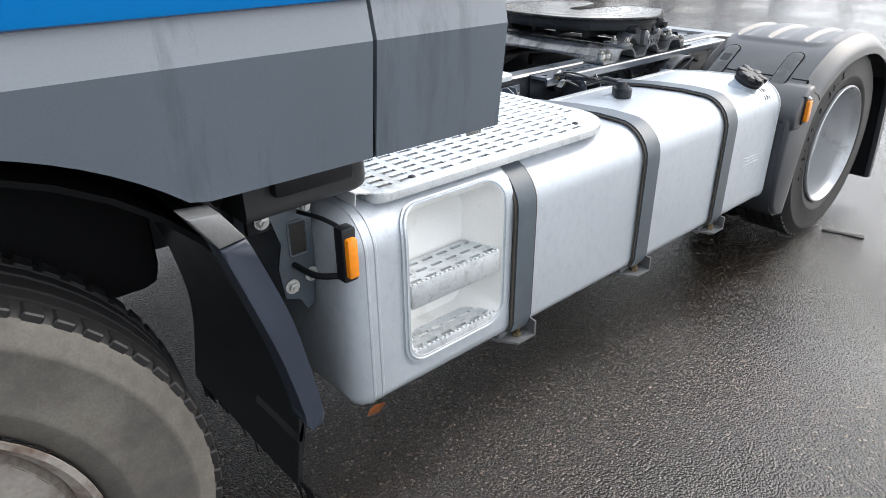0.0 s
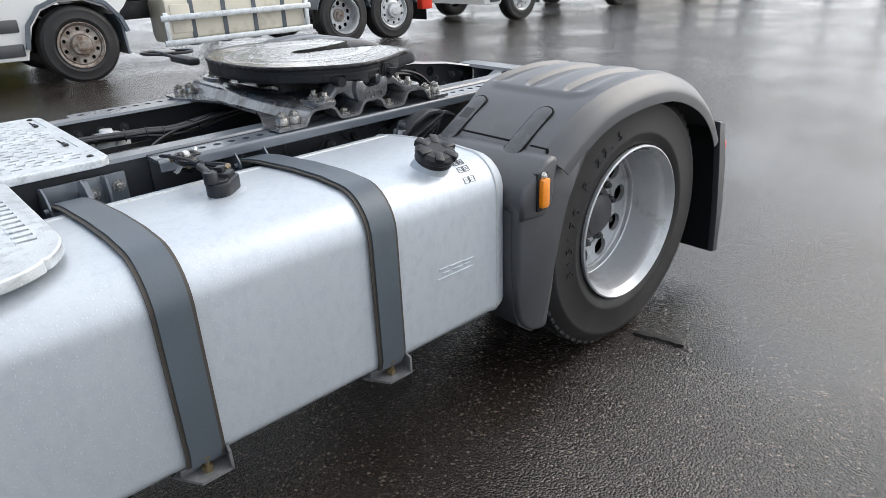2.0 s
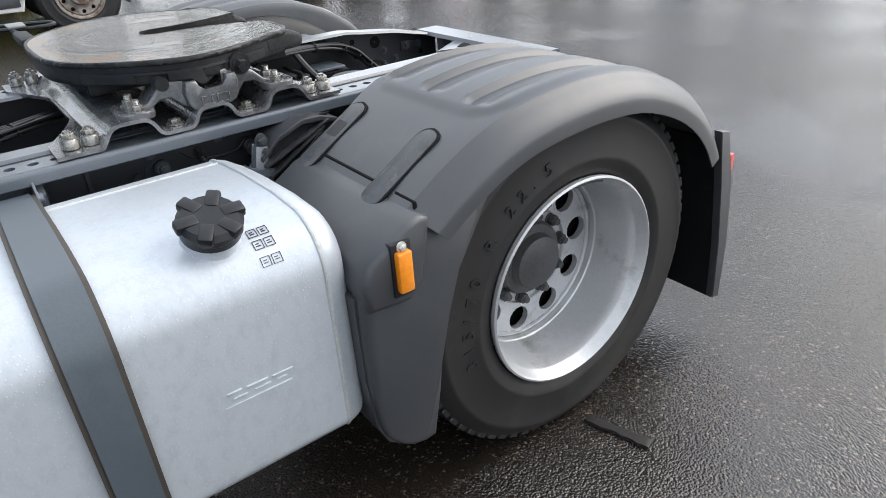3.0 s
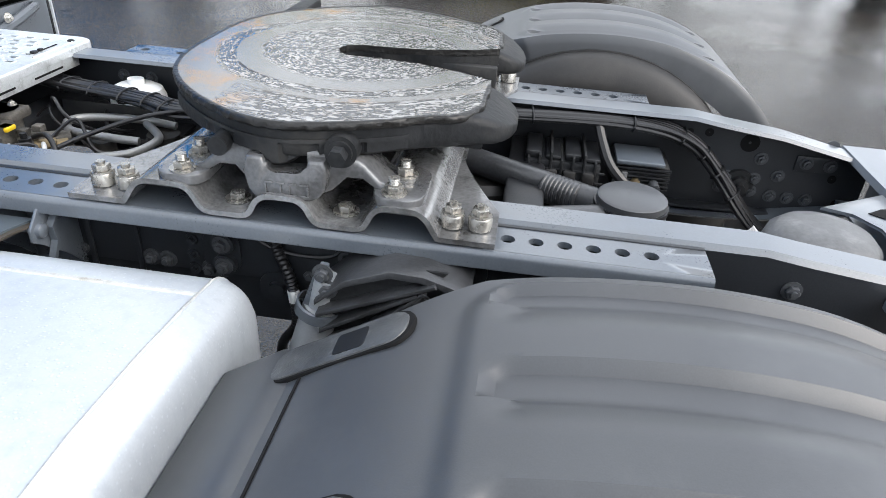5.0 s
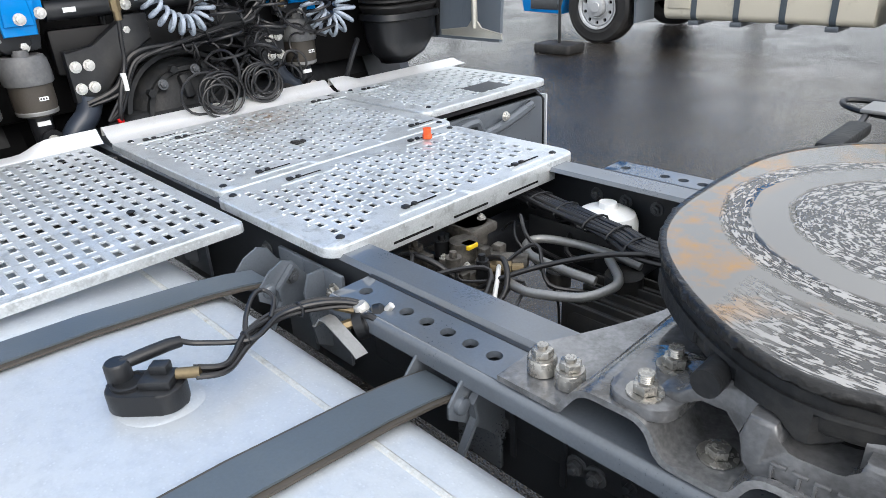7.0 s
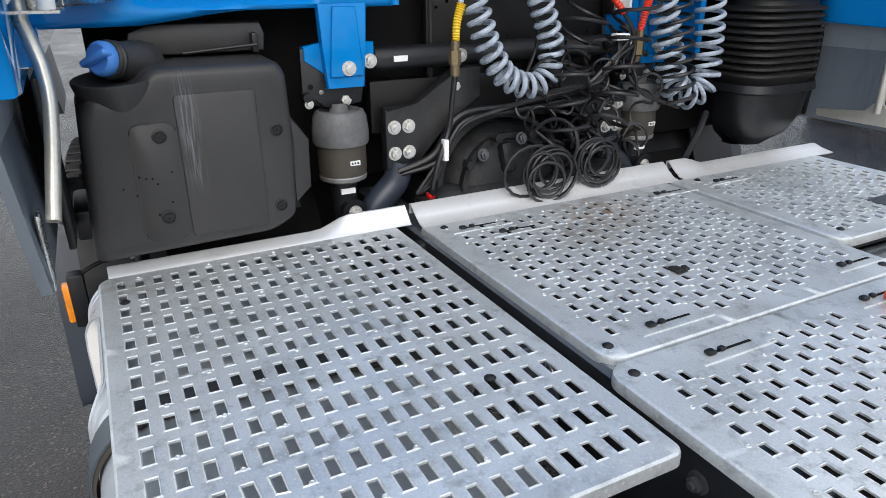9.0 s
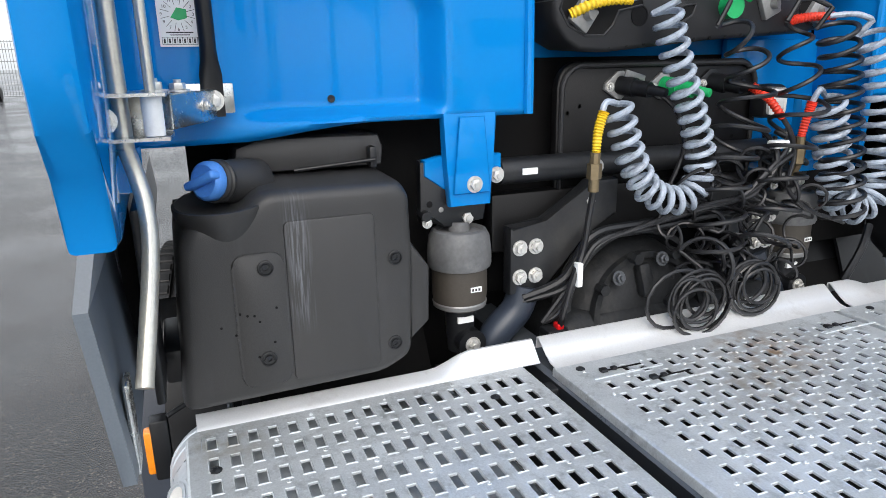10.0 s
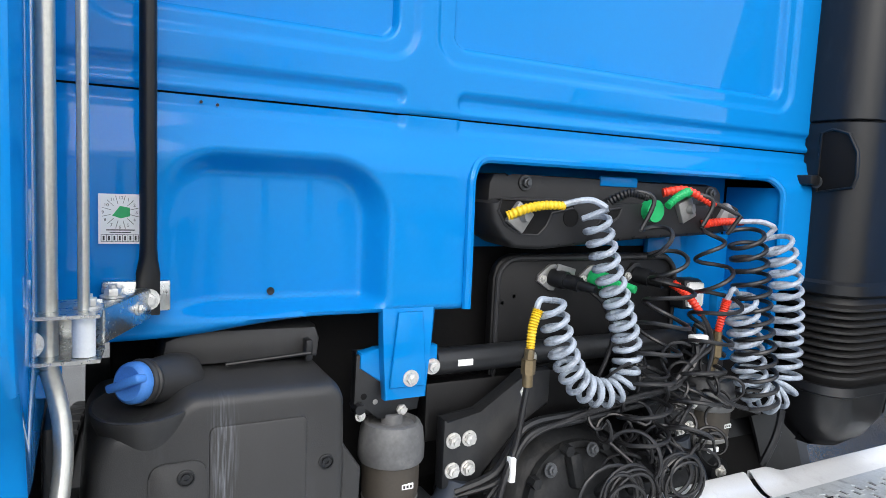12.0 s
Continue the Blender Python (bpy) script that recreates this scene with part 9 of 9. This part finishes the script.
tube(bm, smooth_path([(-2.934, -0.235, 1.32), (-2.94, -0.24, 1.26), (-2.95, -0.245, 1.18), (-2.94, -0.28, 1.1), (-2.94, -0.3, 1.03), (-2.96, -0.3, 0.97)], 6), 0.008, 8)
part("feed_line", bm, M_KHOSE, air)
part("line_tag", boxed((-2.952, -0.27, 1.09), (-2.93, -0.255, 1.15), 0.003), M_WPLAS, air)
part("red_plug", boxed((-2.968, -0.312, 0.982), (-2.944, -0.294, 0.998), 0.003), M_REDLENS, air)
part("plug_body", boxed((-2.99, -0.34, 0.95), (-2.94, -0.28, 0.985), 0.008), M_BLACK, air)

air2 = thing("spiral_air_hose", (-2.92, 0.6, 1.2), "grey-blue spiral air hose with red bend protectors", "air hose", "trailer lines")
bm = nb()
spiral = coil_path([(-2.93, 0.6, 1.67), (-2.92, 0.64, 1.58), (-2.92, 0.67, 1.45), (-2.92, 0.68, 1.33), (-2.91, 0.67, 1.24), (-2.91, 0.61, 1.205), (-2.91, 0.54, 1.24), (-2.915, 0.51, 1.33), (-2.92, 0.485, 1.43), (-2.92, 0.46, 1.5)], 0.041, 24)
tube(bm, smooth_path([(-2.98, 0.5, 1.712), (-2.95, 0.56, 1.715), (-2.93, 0.6, 1.7)], 5) + spiral + smooth_path([spiral[-1], (-2.92, 0.43, 1.53), (-2.925, 0.415, 1.5), (-2.93, 0.41, 1.47)], 5)[1:], 0.0075, 8)
part("coil", bm, M_GHOSE, air2)
boot(air2, [(-3.02, 0.4, 1.7), (-3.0, 0.45, 1.71), (-2.98, 0.52, 1.712)], M_RED)
boot(air2, [(-2.925, 0.415, 1.5), (-2.93, 0.408, 1.46), (-2.934, 0.4, 1.41)], M_RED)
bm = nb()
rod(bm, (-2.934, 0.4, 1.41), (-2.934, 0.399, 1.385), 0.012, 8)
rod(bm, (-2.934, 0.399, 1.385), (-2.934, 0.399, 1.34), 0.017, 6)
rod(bm, (-2.934, 0.399, 1.34), (-2.95, 0.4, 1.3), 0.012, 8)
part("brass_fitting", bm, M_BRASS, air2)
part("line_tag", boxed((-2.95, 0.3, 1.385), (-2.92, 0.35, 1.405), 0.004), M_WPLAS, air2)

black = thing("spiral_cable", (-2.93, 0.5, 1.2), "black spiral electric cable with a red plug collar", "electric cable", "trailer lines")
bm = nb()
spiral = coil_path([(-2.93, 0.47, 1.69), (-2.93, 0.5, 1.6), (-2.92, 0.52, 1.45), (-2.91, 0.53, 1.36), (-2.905, 0.54, 1.28), (-2.9, 0.55, 1.19)], lambda t: 0.046 + 0.008 * t, 13)
tube(bm, smooth_path([(-3.0, 0.33, 1.785), (-2.97, 0.4, 1.76), (-2.94, 0.46, 1.73)], 5) + spiral, 0.0062, 8)
part("coil", bm, M_KHOSE, black)
boot(black, [(-3.03, 0.25, 1.785), (-3.0, 0.3, 1.795), (-2.98, 0.35, 1.775), (-2.965, 0.38, 1.755)], M_RED)
boot(black, [(-2.99, 0.27, 1.54), (-2.965, 0.305, 1.51), (-2.945, 0.34, 1.46)], M_RED)
bm = nb()
tube(bm, smooth_path([(-2.945, 0.34, 1.46), (-2.935, 0.365, 1.42), (-2.93, 0.38, 1.36), (-2.92, 0.36, 1.28), (-2.9, 0.42, 1.22), (-2.89, 0.5, 1.19), (-2.9, 0.56, 1.17)], 6), 0.006, 8)
part("cable_tail", bm, M_KHOSE, black)

for name_, ax, rad, n, tail, lab in (
    ("slack_cable", [(-2.95, 0.14, 1.7), (-2.94, 0.2, 1.6), (-2.93, 0.2, 1.5), (-2.93, 0.16, 1.38), (-2.92, 0.13, 1.25), (-2.91, 0.12, 1.12), (-2.885, 0.06, 1.12)], lambda t: 0.03 + 0.035 * min(1, 3 * t), 9, (0.03, 1.035, 0.062, 8), "slack black spiral cable looped over the walkway edge"),
    ("slack_cable", [(-2.95, 0.36, 1.7), (-2.94, 0.36, 1.6), (-2.93, 0.38, 1.48), (-2.93, 0.34, 1.35), (-2.91, 0.3, 1.22), (-2.885, 0.24, 1.13)], lambda t: 0.025 + 0.04 * min(1, 3 * t), 7, (0.213, 1.04, 0.06, 6), "slack black spiral cable with a green plug"),
):
    cable = thing(name_, (-2.93, ax[0][1], 0.95), lab, "electric cable", "trailer lines")
    bm = nb()
    spiral = coil_path(ax, rad, n)
    tube(bm, spiral, 0.0058, 7)
    part("coil", bm, M_KHOSE, cable)
    cy, cz, r, k = tail
    bm = nb()
    loopy = []
    for i in range(k * 20 + 1):
        a = 2 * math.pi * i / 20
        w = noise.noise(Vector((i * 0.11, cy * 9, 0))) * 0.006 + 1.0 * r * noise.noise(Vector((i * 0.06, cy * 31, 4)))
        oy, oz = 0.06 * noise.noise(Vector((i * 0.045, cy * 17, 9))), 0.035 * noise.noise(Vector((i * 0.05, cy * 13, 2)))
        loopy.append((-2.872 + 0.003 * i / 20 + 0.006 * math.cos(a), cy + oy + (r + w) * math.cos(a), cz + oz + (r + w) * math.sin(a)))
    tube(bm, smooth_path([spiral[-1], (-2.875, cy + r * 0.7, cz + r)], 4)[:-1] + [Vector(p) for p in loopy], 0.0048, 7)
    part("hanging_loop", bm, M_KHOSE, cable)
    bm = nb()
    top = ax[0]
    tube(bm, smooth_path([(-3.04, top[1] - 0.05, 1.77), (-2.99, top[1] - 0.03, 1.785), (-2.96, top[1] + 0.01, 1.765), spiral[0]], 6), 0.0062, 8)
    part("cable_lead", bm, M_KHOSE, cable)
    if cy > 0.2:
        boot(cable, [(-3.02, 0.34, 1.785), (-2.99, 0.3, 1.79), (-2.98, 0.25, 1.772), (-2.98, 0.22, 1.75)], M_GREEN)
        bm = nb()
        rod(bm, (-3.03, 0.2, 1.735), (-3.0, 0.2, 1.735), 0.03, 20)
        part("socket_cover", bm, M_GREEN, cable)
    else:
        boot(cable, [(-3.04, 0.06, 1.75), (-3.0, 0.1, 1.78), (-2.97, 0.14, 1.77)], M_BLACK)

for k in range(3):
    line = thing("loose_air_line", (-2.97, 0.2 + 0.08 * k, 1.1), "thin black air line tied behind the cab", "air line", "loose air lines")
    bm = nb()
    j = lambda a: random.uniform(-a, a)  # noqa: E731
    tube(bm, smooth_path([(-3.0, 0.42 - 0.04 * k, 1.42), (-2.94, 0.36 + j(0.04), 1.38), (-2.93, 0.3 + j(0.04), 1.32), (-2.93, 0.26 + j(0.05), 1.27), (-2.94, 0.1 + j(0.05), 1.25), (-2.96, -0.08, 1.21), (-2.97, -0.2, 1.17), (-2.98, -0.28, 1.06 - 0.02 * k), (-2.99, -0.33, 0.99)], 7), 0.007, 7)
    part("hose", bm, M_KHOSE, line)

# the tangle under the coils
rng5 = random.Random(11)
for k in range(6):
    y, z = -0.02 + 0.07 * k, 1.34 - 0.02 * (k % 3)
    tangle = thing("tangled_cable", (-2.93, y, 1.0), "thin black cable hanging in loose turns behind the cab", "electric cable", "tangled cables")
    drop = [(-2.96, y + 0.12, z + 0.06)]
    for i in range(7):
        drop.append((-2.95 + rng5.uniform(-0.02, 0.05), y + 0.06 + rng5.uniform(-0.09, 0.09), z - 0.045 * i + rng5.uniform(-0.01, 0.01)))
    bm = nb()
    tube(bm, coil_path(drop, lambda t: 0.022 + 0.02 * t, 5 + k % 3, 16), 0.0045, 6)
    part("winding", bm, M_KHOSE, tangle)


# ---- the parked trucks in the row behind, fronts the same way ----
def parked_truck(y0, front, x0, rears, tank, tail, paint, tank_mat, label, guard=False, height=3.6):
    """A parked tractor unit: y0 its near side, x0 the front axle, rears the (x, dished) rear axles."""
    t = thing("parked_truck", ((front + tail) / 2, y0 + 1.2, 0), label, "truck", "parked trucks")
    yc = y0 + 1.22
    arch = [(x0 - 0.62, 0.5), (x0 - 0.56, 0.78), (x0 - 0.4, 0.98), (x0 - 0.15, 1.08), (x0 + 0.15, 1.08), (x0 + 0.4, 0.98), (x0 + 0.56, 0.78), (x0 + 0.62, 0.6)]
    bm = nb()
    prism(bm, [(front + 0.05, 0.38), (front, 0.6), (front - 0.02, 1.3), (front + 0.1, 2.3), (front + 0.5, height - 0.4), (front + 0.8, height), (x0 + 1.15, height), (x0 + 1.15, 1.15), (x0 + 0.75, 1.1), (x0 + 0.64, 0.95)] + arch[::-1][1:] + [(x0 - 0.66, 0.36)], y0 + 0.04, y0 + 2.4, "y", 0.03)
    cabin = part("cab", bm, paint, t)
    part("door_window", boxed((x0 - 0.45, y0 + 0.028, 2.1), (x0 + 0.45, y0 + 0.038, 2.8), 0.003), M_GLASS, cabin)
    part("windscreen", boxed((front - 0.0, y0 + 0.2, 2.0), (front + 0.3, y0 + 2.2, 2.9), 0.05), M_GLASS, cabin)
    part("headlamp", boxed((front - 0.03, y0 + 0.1, 0.68), (front + 0.25, y0 + 0.45, 0.9), 0.05), M_PIPE, cabin)
    for z in (0.42, 0.72):
        part("cab_step", boxed((front + 0.2, y0 + 0.02, z), (x0 - 0.68, y0 + 0.06, z + 0.16), 0.02), M_PLASTIC, cabin)
    bm = nb()
    shell(bm, [(x + 0.0, z) for x, z in arch], y0 - 0.02, y0 + 0.06, 0.05)
    part("arch_trim", bm, M_SKIRT, cabin)
    bm = nb()
    shell(bm, [(x0 + 0.62, 0.3), (x0 + 0.6, 0.7), (x0 + 0.5, 0.95)], y0 + 0.02, y0 + 0.5, 0.03)
    part("mud_flap", bm, M_SKIRT, t)
    for s, y in ((-1, y0), (1, y0 + 2.44)):
        wheel(t, (x0, y, WZ), s, steer=True, detail=False, tyre_mat=M_RUBBER, rim_mat=M_RIM_D if guard else M_RIM)
        for x, dished in rears:
            wheel(t, (x, y, WZ), s, steer=not dished, detail=False, rim_mat=M_RIM)
    for s in (-0.4, 0.4):
        part("chassis_rail", boxed((x0, yc + s - 0.035, 0.7), (tail, yc + s + 0.035, 0.95), 0.008), M_FRAME_D, t)
    for x in [x0] + [r[0] for r in rears]:
        bm = nb()
        rod(bm, (x, y0 + 0.3, WZ), (x, y0 + 2.1, WZ), 0.09, 12)
        part("axle", bm, M_FRAME_D, t)
    a, b = tank
    bm = nb()
    prism(bm, round_rect(y0 + 0.06, y0 + 0.72, 0.36, 1.0, 0.09, 5), a, b, "x", 0.02)
    tk = part("fuel_tank", bm, tank_mat, t)
    for k in range(4):
        x = a + (b - a) * (k + 0.75) / 4.5
        bm = nb()
        prism(bm, round_rect(y0 + 0.05, y0 + 0.73, 0.35, 1.01, 0.095, 5), x - 0.035, x + 0.035, "x")
        part("tank_strap", bm, M_STRAP, tk)
        part("tank_bracket", boxed((x - 0.07, y0 + 0.07, 0.3), (x + 0.07, y0 + 0.5, 0.36), 0.01), M_FRAME, tk)
    part("step_recess", boxed((a + 0.06, y0 + 0.045, 0.5), (a + 0.36, y0 + 0.065, 0.9), 0.01), M_CREAM, tk)
    if guard:
        g0, g1 = a - 0.12, b + 0.1
        for z in (0.33, 0.68):
            part("side_guard", boxed((g0, y0 - 0.03, z), (g1, y0 + 0.01, z + 0.085), 0.01), M_MAT, t)
        for x in (g0 + 0.05, g1 - 0.1):
            part("guard_post", boxed((x, y0 + 0.0, 0.33), (x + 0.07, y0 + 0.05, 0.8), 0.008), M_MAT, t)
        part("catwalk", boxed((a, y0 + 0.1, 1.02), (b, y0 + 2.3, 1.06), 0.008), M_MAT, t)
    for x, dished in rears:
        bm = nb()
        shell(bm, [(x + 0.58 * math.cos(radians(q)), WZ + 0.6 * math.sin(radians(q))) for q in range(10, 171, 12)], y0 + 0.0, y0 + 0.62, 0.02)
        bm2 = nb()
        shell(bm2, [(x + 0.58 * math.cos(radians(q)), WZ + 0.6 * math.sin(radians(q))) for q in range(10, 171, 12)], y0 + 1.82, y0 + 2.44, 0.02)
        part("mudguard", bm, M_SKIRT, t)
        part("mudguard", bm2, M_SKIRT, t)
    part("rear_flap", boxed((tail - 0.12, y0 + 0.03, 0.25), (tail - 0.1, y0 + 0.6, 0.85), 0.005), M_BLACK, t)
    part("tail_lamp", boxed((tail - 0.05, y0 + 0.1, 0.68), (tail + 0.04, y0 + 0.5, 0.82), 0.015), M_REDLENS, t)
    part("tail_beam", boxed((tail - 0.1, y0 + 0.3, 0.7), (tail, y0 + 2.1, 0.85), 0.015), M_FRAME_D, t)
    return t


truck_a = parked_truck(7.75, -0.95, 0.56, [(4.89, True), (5.98, False)], (1.8, 4.1), 6.9, M_WHITE, M_CREAM, "white parked truck with side guard rails and cream tank", True)
part("red_side_box", boxed((6.66, 7.73, 0.45), (6.92, 7.9, 1.0), 0.02), M_RED, truck_a)
parked_truck(7.35, -7.5, -6.1, [(-1.99, False)], (-5.1, -2.65), -1.3, M_BLUE, M_CREAM, "parked blue truck with a cream fuel tank")
parked_truck(7.87, 8.49, 9.68, [(13.5, True)], (10.8, 12.5), 14.5, M_WHITE, M_FRAME_D, "white parked truck farther along the row")
parked_truck(8.1, 16.4, 17.7, [(21.5, True)], (18.7, 20.6), 22.7, M_WHITE, M_FRAME_D, "white parked truck at the end of the row")

# rubber foot of a sign, standing on the yard
foot = thing("sign_foot", (-6.05, 6.5, 0), "black rubber sign foot lying on the asphalt", "sign base")
bm = nb()
prism(bm, round_rect(-6.4, -5.8, 6.3, 6.7, 0.06, 4), 0.002, 0.12, "z", 0.02)
part("rubber_block", bm, M_RUBBER, foot)
bm = nb()
rod(bm, (-6.1, 6.5, 0.11), (-6.1, 6.5, 1.0), 0.02, 10)
part("post", bm, M_FRAME_D, foot)

# weeds behind the row
rng = random.Random(4)
for name, material, n, box_ in (("weeds", M_WEED, 900, (-2.0, 0.4)), ("weeds", M_WEED_G, 500, (-2.2, 0.6))):
    bm = nb()
    for k in range(n):
        x, y = rng.uniform(*box_), rng.uniform(11.4, 12.4)
        h, lean, w = rng.uniform(0.3, 1.7), rng.uniform(-0.2, 0.2), rng.uniform(0.01, 0.025)
        a = rng.uniform(0, math.pi)
        dx, dy = w * math.cos(a), w * math.sin(a)
        v = [bm.verts.new(p) for p in ((x - dx, y - dy, 0), (x + dx, y + dy, 0), (x + lean * 0.5 + dx, y + dy, h * 0.6), (x + lean, y, h), (x + lean * 0.5 - dx, y - dy, h * 0.6))]
        bm.faces.new(v)
    tagged(part(name, bm, material), "tall yellowing weeds behind the parked trucks", "weeds", kind="stuff")

# fence and a parked car far down the yard
fence = thing("wire_fence", (-44, -5, 0), "tall wire mesh fence at the edge of the yard", "fence")
for k in range(7):
    part("fence_post", boxed((-46 + 0.9 * k - 0.03, -14 + 2.2 * k - 0.03, 0), (-46 + 0.9 * k + 0.03, -14 + 2.2 * k + 0.03, 3.0), 0.008), M_MESHW, fence)
bm = nb()
a, b = Vector((-46, -14, 0)), Vector((-40.6, -0.8, 0))
for k in range(90):
    p = a.lerp(b, k / 89)
    box(bm, (p.x - 0.012, p.y - 0.012, 0.05), (p.x + 0.012, p.y + 0.012, 2.95))
for z in (0.1, 0.7, 1.3, 1.9, 2.5, 2.9):
    tube(bm, [a + Vector((0, 0, z)), b + Vector((0, 0, z))], 0.015, 5)
tagged(part("fence_mesh", bm, M_MESHW, fence), kind="stuff")
car = thing("parked_car", (-40, -9, 0), "silver parked car in front of a wire fence", "car")
bm = nb()
prism(bm, [(-42.1, 0.35), (-42.05, 0.75), (-41.1, 0.95), (-40.5, 1.4), (-39.2, 1.42), (-38.6, 1.0), (-37.9, 0.85), (-37.85, 0.35)], -10.6, -8.9, "y", 0.08)
part("body", bm, M_SILVERCAR, car)
for x in (-41.3, -38.7):
    for y in (-10.55, -8.95):
        bm = nb()
        rod(bm, (x, y - 0.1, 0.32), (x, y + 0.1, 0.32), 0.32, 20)
        part("wheel", bm, M_RUBBER, car)
part("side_glass", boxed((-40.5, -8.9, 0.98), (-39.0, -8.875, 1.32), 0.01), M_GLASS, car)

# litter on the yard
bm = nb()
pts = [(-0.045, 0), (-0.02, 0.016), (0.01, 0.02), (0.035, 0.008), (0.05, 0), (0.03, -0.012), (0, -0.018), (-0.025, -0.012)]
vs = [bm.verts.new((-2.69 + x, -0.845 + y + 0.2 * x, 0.006 + 0.25 * abs(y) + 0.1 * abs(x))) for x, y in pts]
c = bm.verts.new((-2.69, -0.845, 0.005))
for k in range(len(vs)):
    bm.faces.new((c, vs[k], vs[(k + 1) % len(vs)]))
bmesh.ops.solidify(bm, geom=bm.faces[:], thickness=0.001)
tagged(part("fallen_leaf", bm, M_LEAF), "curled orange-brown leaf on the wet asphalt", "leaf")

# a torn strip of tyre rubber beside the rear wheel
rng6 = random.Random(3)
bm = nb()
a, b = Vector((0.03, -1.28, 0)), Vector((0.085, -1.475, 0))
side = Vector((0.96, 0.27, 0))
left_, right_ = [], []
for k in range(13):
    p, w = a.lerp(b, k / 12), 0.016 + rng6.uniform(-0.007, 0.006)
    left_.append((p.x + side.x * w, p.y + side.y * w))
    right_.append((p.x - side.x * w, p.y - side.y * w))
prism(bm, left_ + right_[::-1], 0.002, 0.012, "z", 0.002)
tagged(part("rubber_scrap", bm, M_RUBBER), "torn black strip of rubber on the wet asphalt", "rubber scrap")


bm = nb()
rngc = random.Random(9)
for k in range(14):
    x, y = -2.3 + rngc.uniform(-0.014, 0.014), 0.003 + rngc.uniform(-0.02, 0.02)
    w = rngc.uniform(0.004, 0.009)
    box(bm, (x - w, y - w * 1.4, ZP + 0.0005), (x + w, y + w, ZP + rngc.uniform(0.003, 0.009)), 0.0015, 1, None)
tagged(part("dirt_clump", bm, M_GOO), "dark clump of dirt on the walkway plate", "dirt", kind="stuff")


# trees out of sight; those far to the rear are mirrored in the cab's paint
def tree(x, y, h, r, seed):
    rng_ = random.Random(seed)
    t = thing("tree", (x, y, 0), "leafy green tree out of sight at the edge of the yard", "tree", "yard trees")
    bm = nb()
    tube(bm, smooth_path([(x, y, 0), (x + 0.1, y, h * 0.3), (x, y + 0.1, h * 0.75)], 5), lambda q: 0.22 - 0.16 * q, 8)
    for k in range(7):
        a, z = rng_.uniform(0, 6.28), h * rng_.uniform(0.3, 0.6)
        tube(bm, [(x, y, z), (x + r * 0.35 * math.cos(a), y + r * 0.35 * math.sin(a), z + h * 0.12), (x + r * 0.7 * math.cos(a), y + r * 0.7 * math.sin(a), z + h * 0.2)], lambda q: 0.08 - 0.05 * q, 6)
    part("trunk", bm, M_RUST, t)
    bm = nb()
    for k in range(26):
        a, q = rng_.uniform(0, 6.28), math.sqrt(rng_.random())
        c = Vector((x + r * q * math.cos(a), y + r * q * math.sin(a), h * (0.42 + 0.5 * rng_.random() * (1.15 - q * 0.7))))
        w = rng_.uniform(0.5, 1.05) * r * 0.36
        for i in range(60):
            d = Vector((rng_.gauss(0, 1), rng_.gauss(0, 1), rng_.gauss(0, 0.8))) * w * 0.55
            u, v = Vector((rng_.gauss(0, 1), rng_.gauss(0, 1), rng_.gauss(0, 1))).normalized() * 0.17, Vector((rng_.gauss(0, 1), rng_.gauss(0, 1), rng_.gauss(0, 1))).normalized() * 0.17
            bm.faces.new([bm.verts.new(c + d + e) for e in (u, v, -u)])
    part("crown", bm, M_WEED_G, t)


# Side row added unseen, to dim the sky mirrored in the wet yard.
for k in range(9):
    tree(-22 + 3.6 * k, 15.5 + 1.2 * (k % 3), 6.5 + 0.8 * ((k * 5) % 4), 2.6, 60 + k)
for k in range(11):
    tree(30 + 3.5 * ((k * 5) % 4), -26 + 6.2 * k + 1.3 * (k % 3), 7.5 + 1.4 * ((k * 7) % 4), 2.6 + 0.4 * (k % 3), 20 + k)
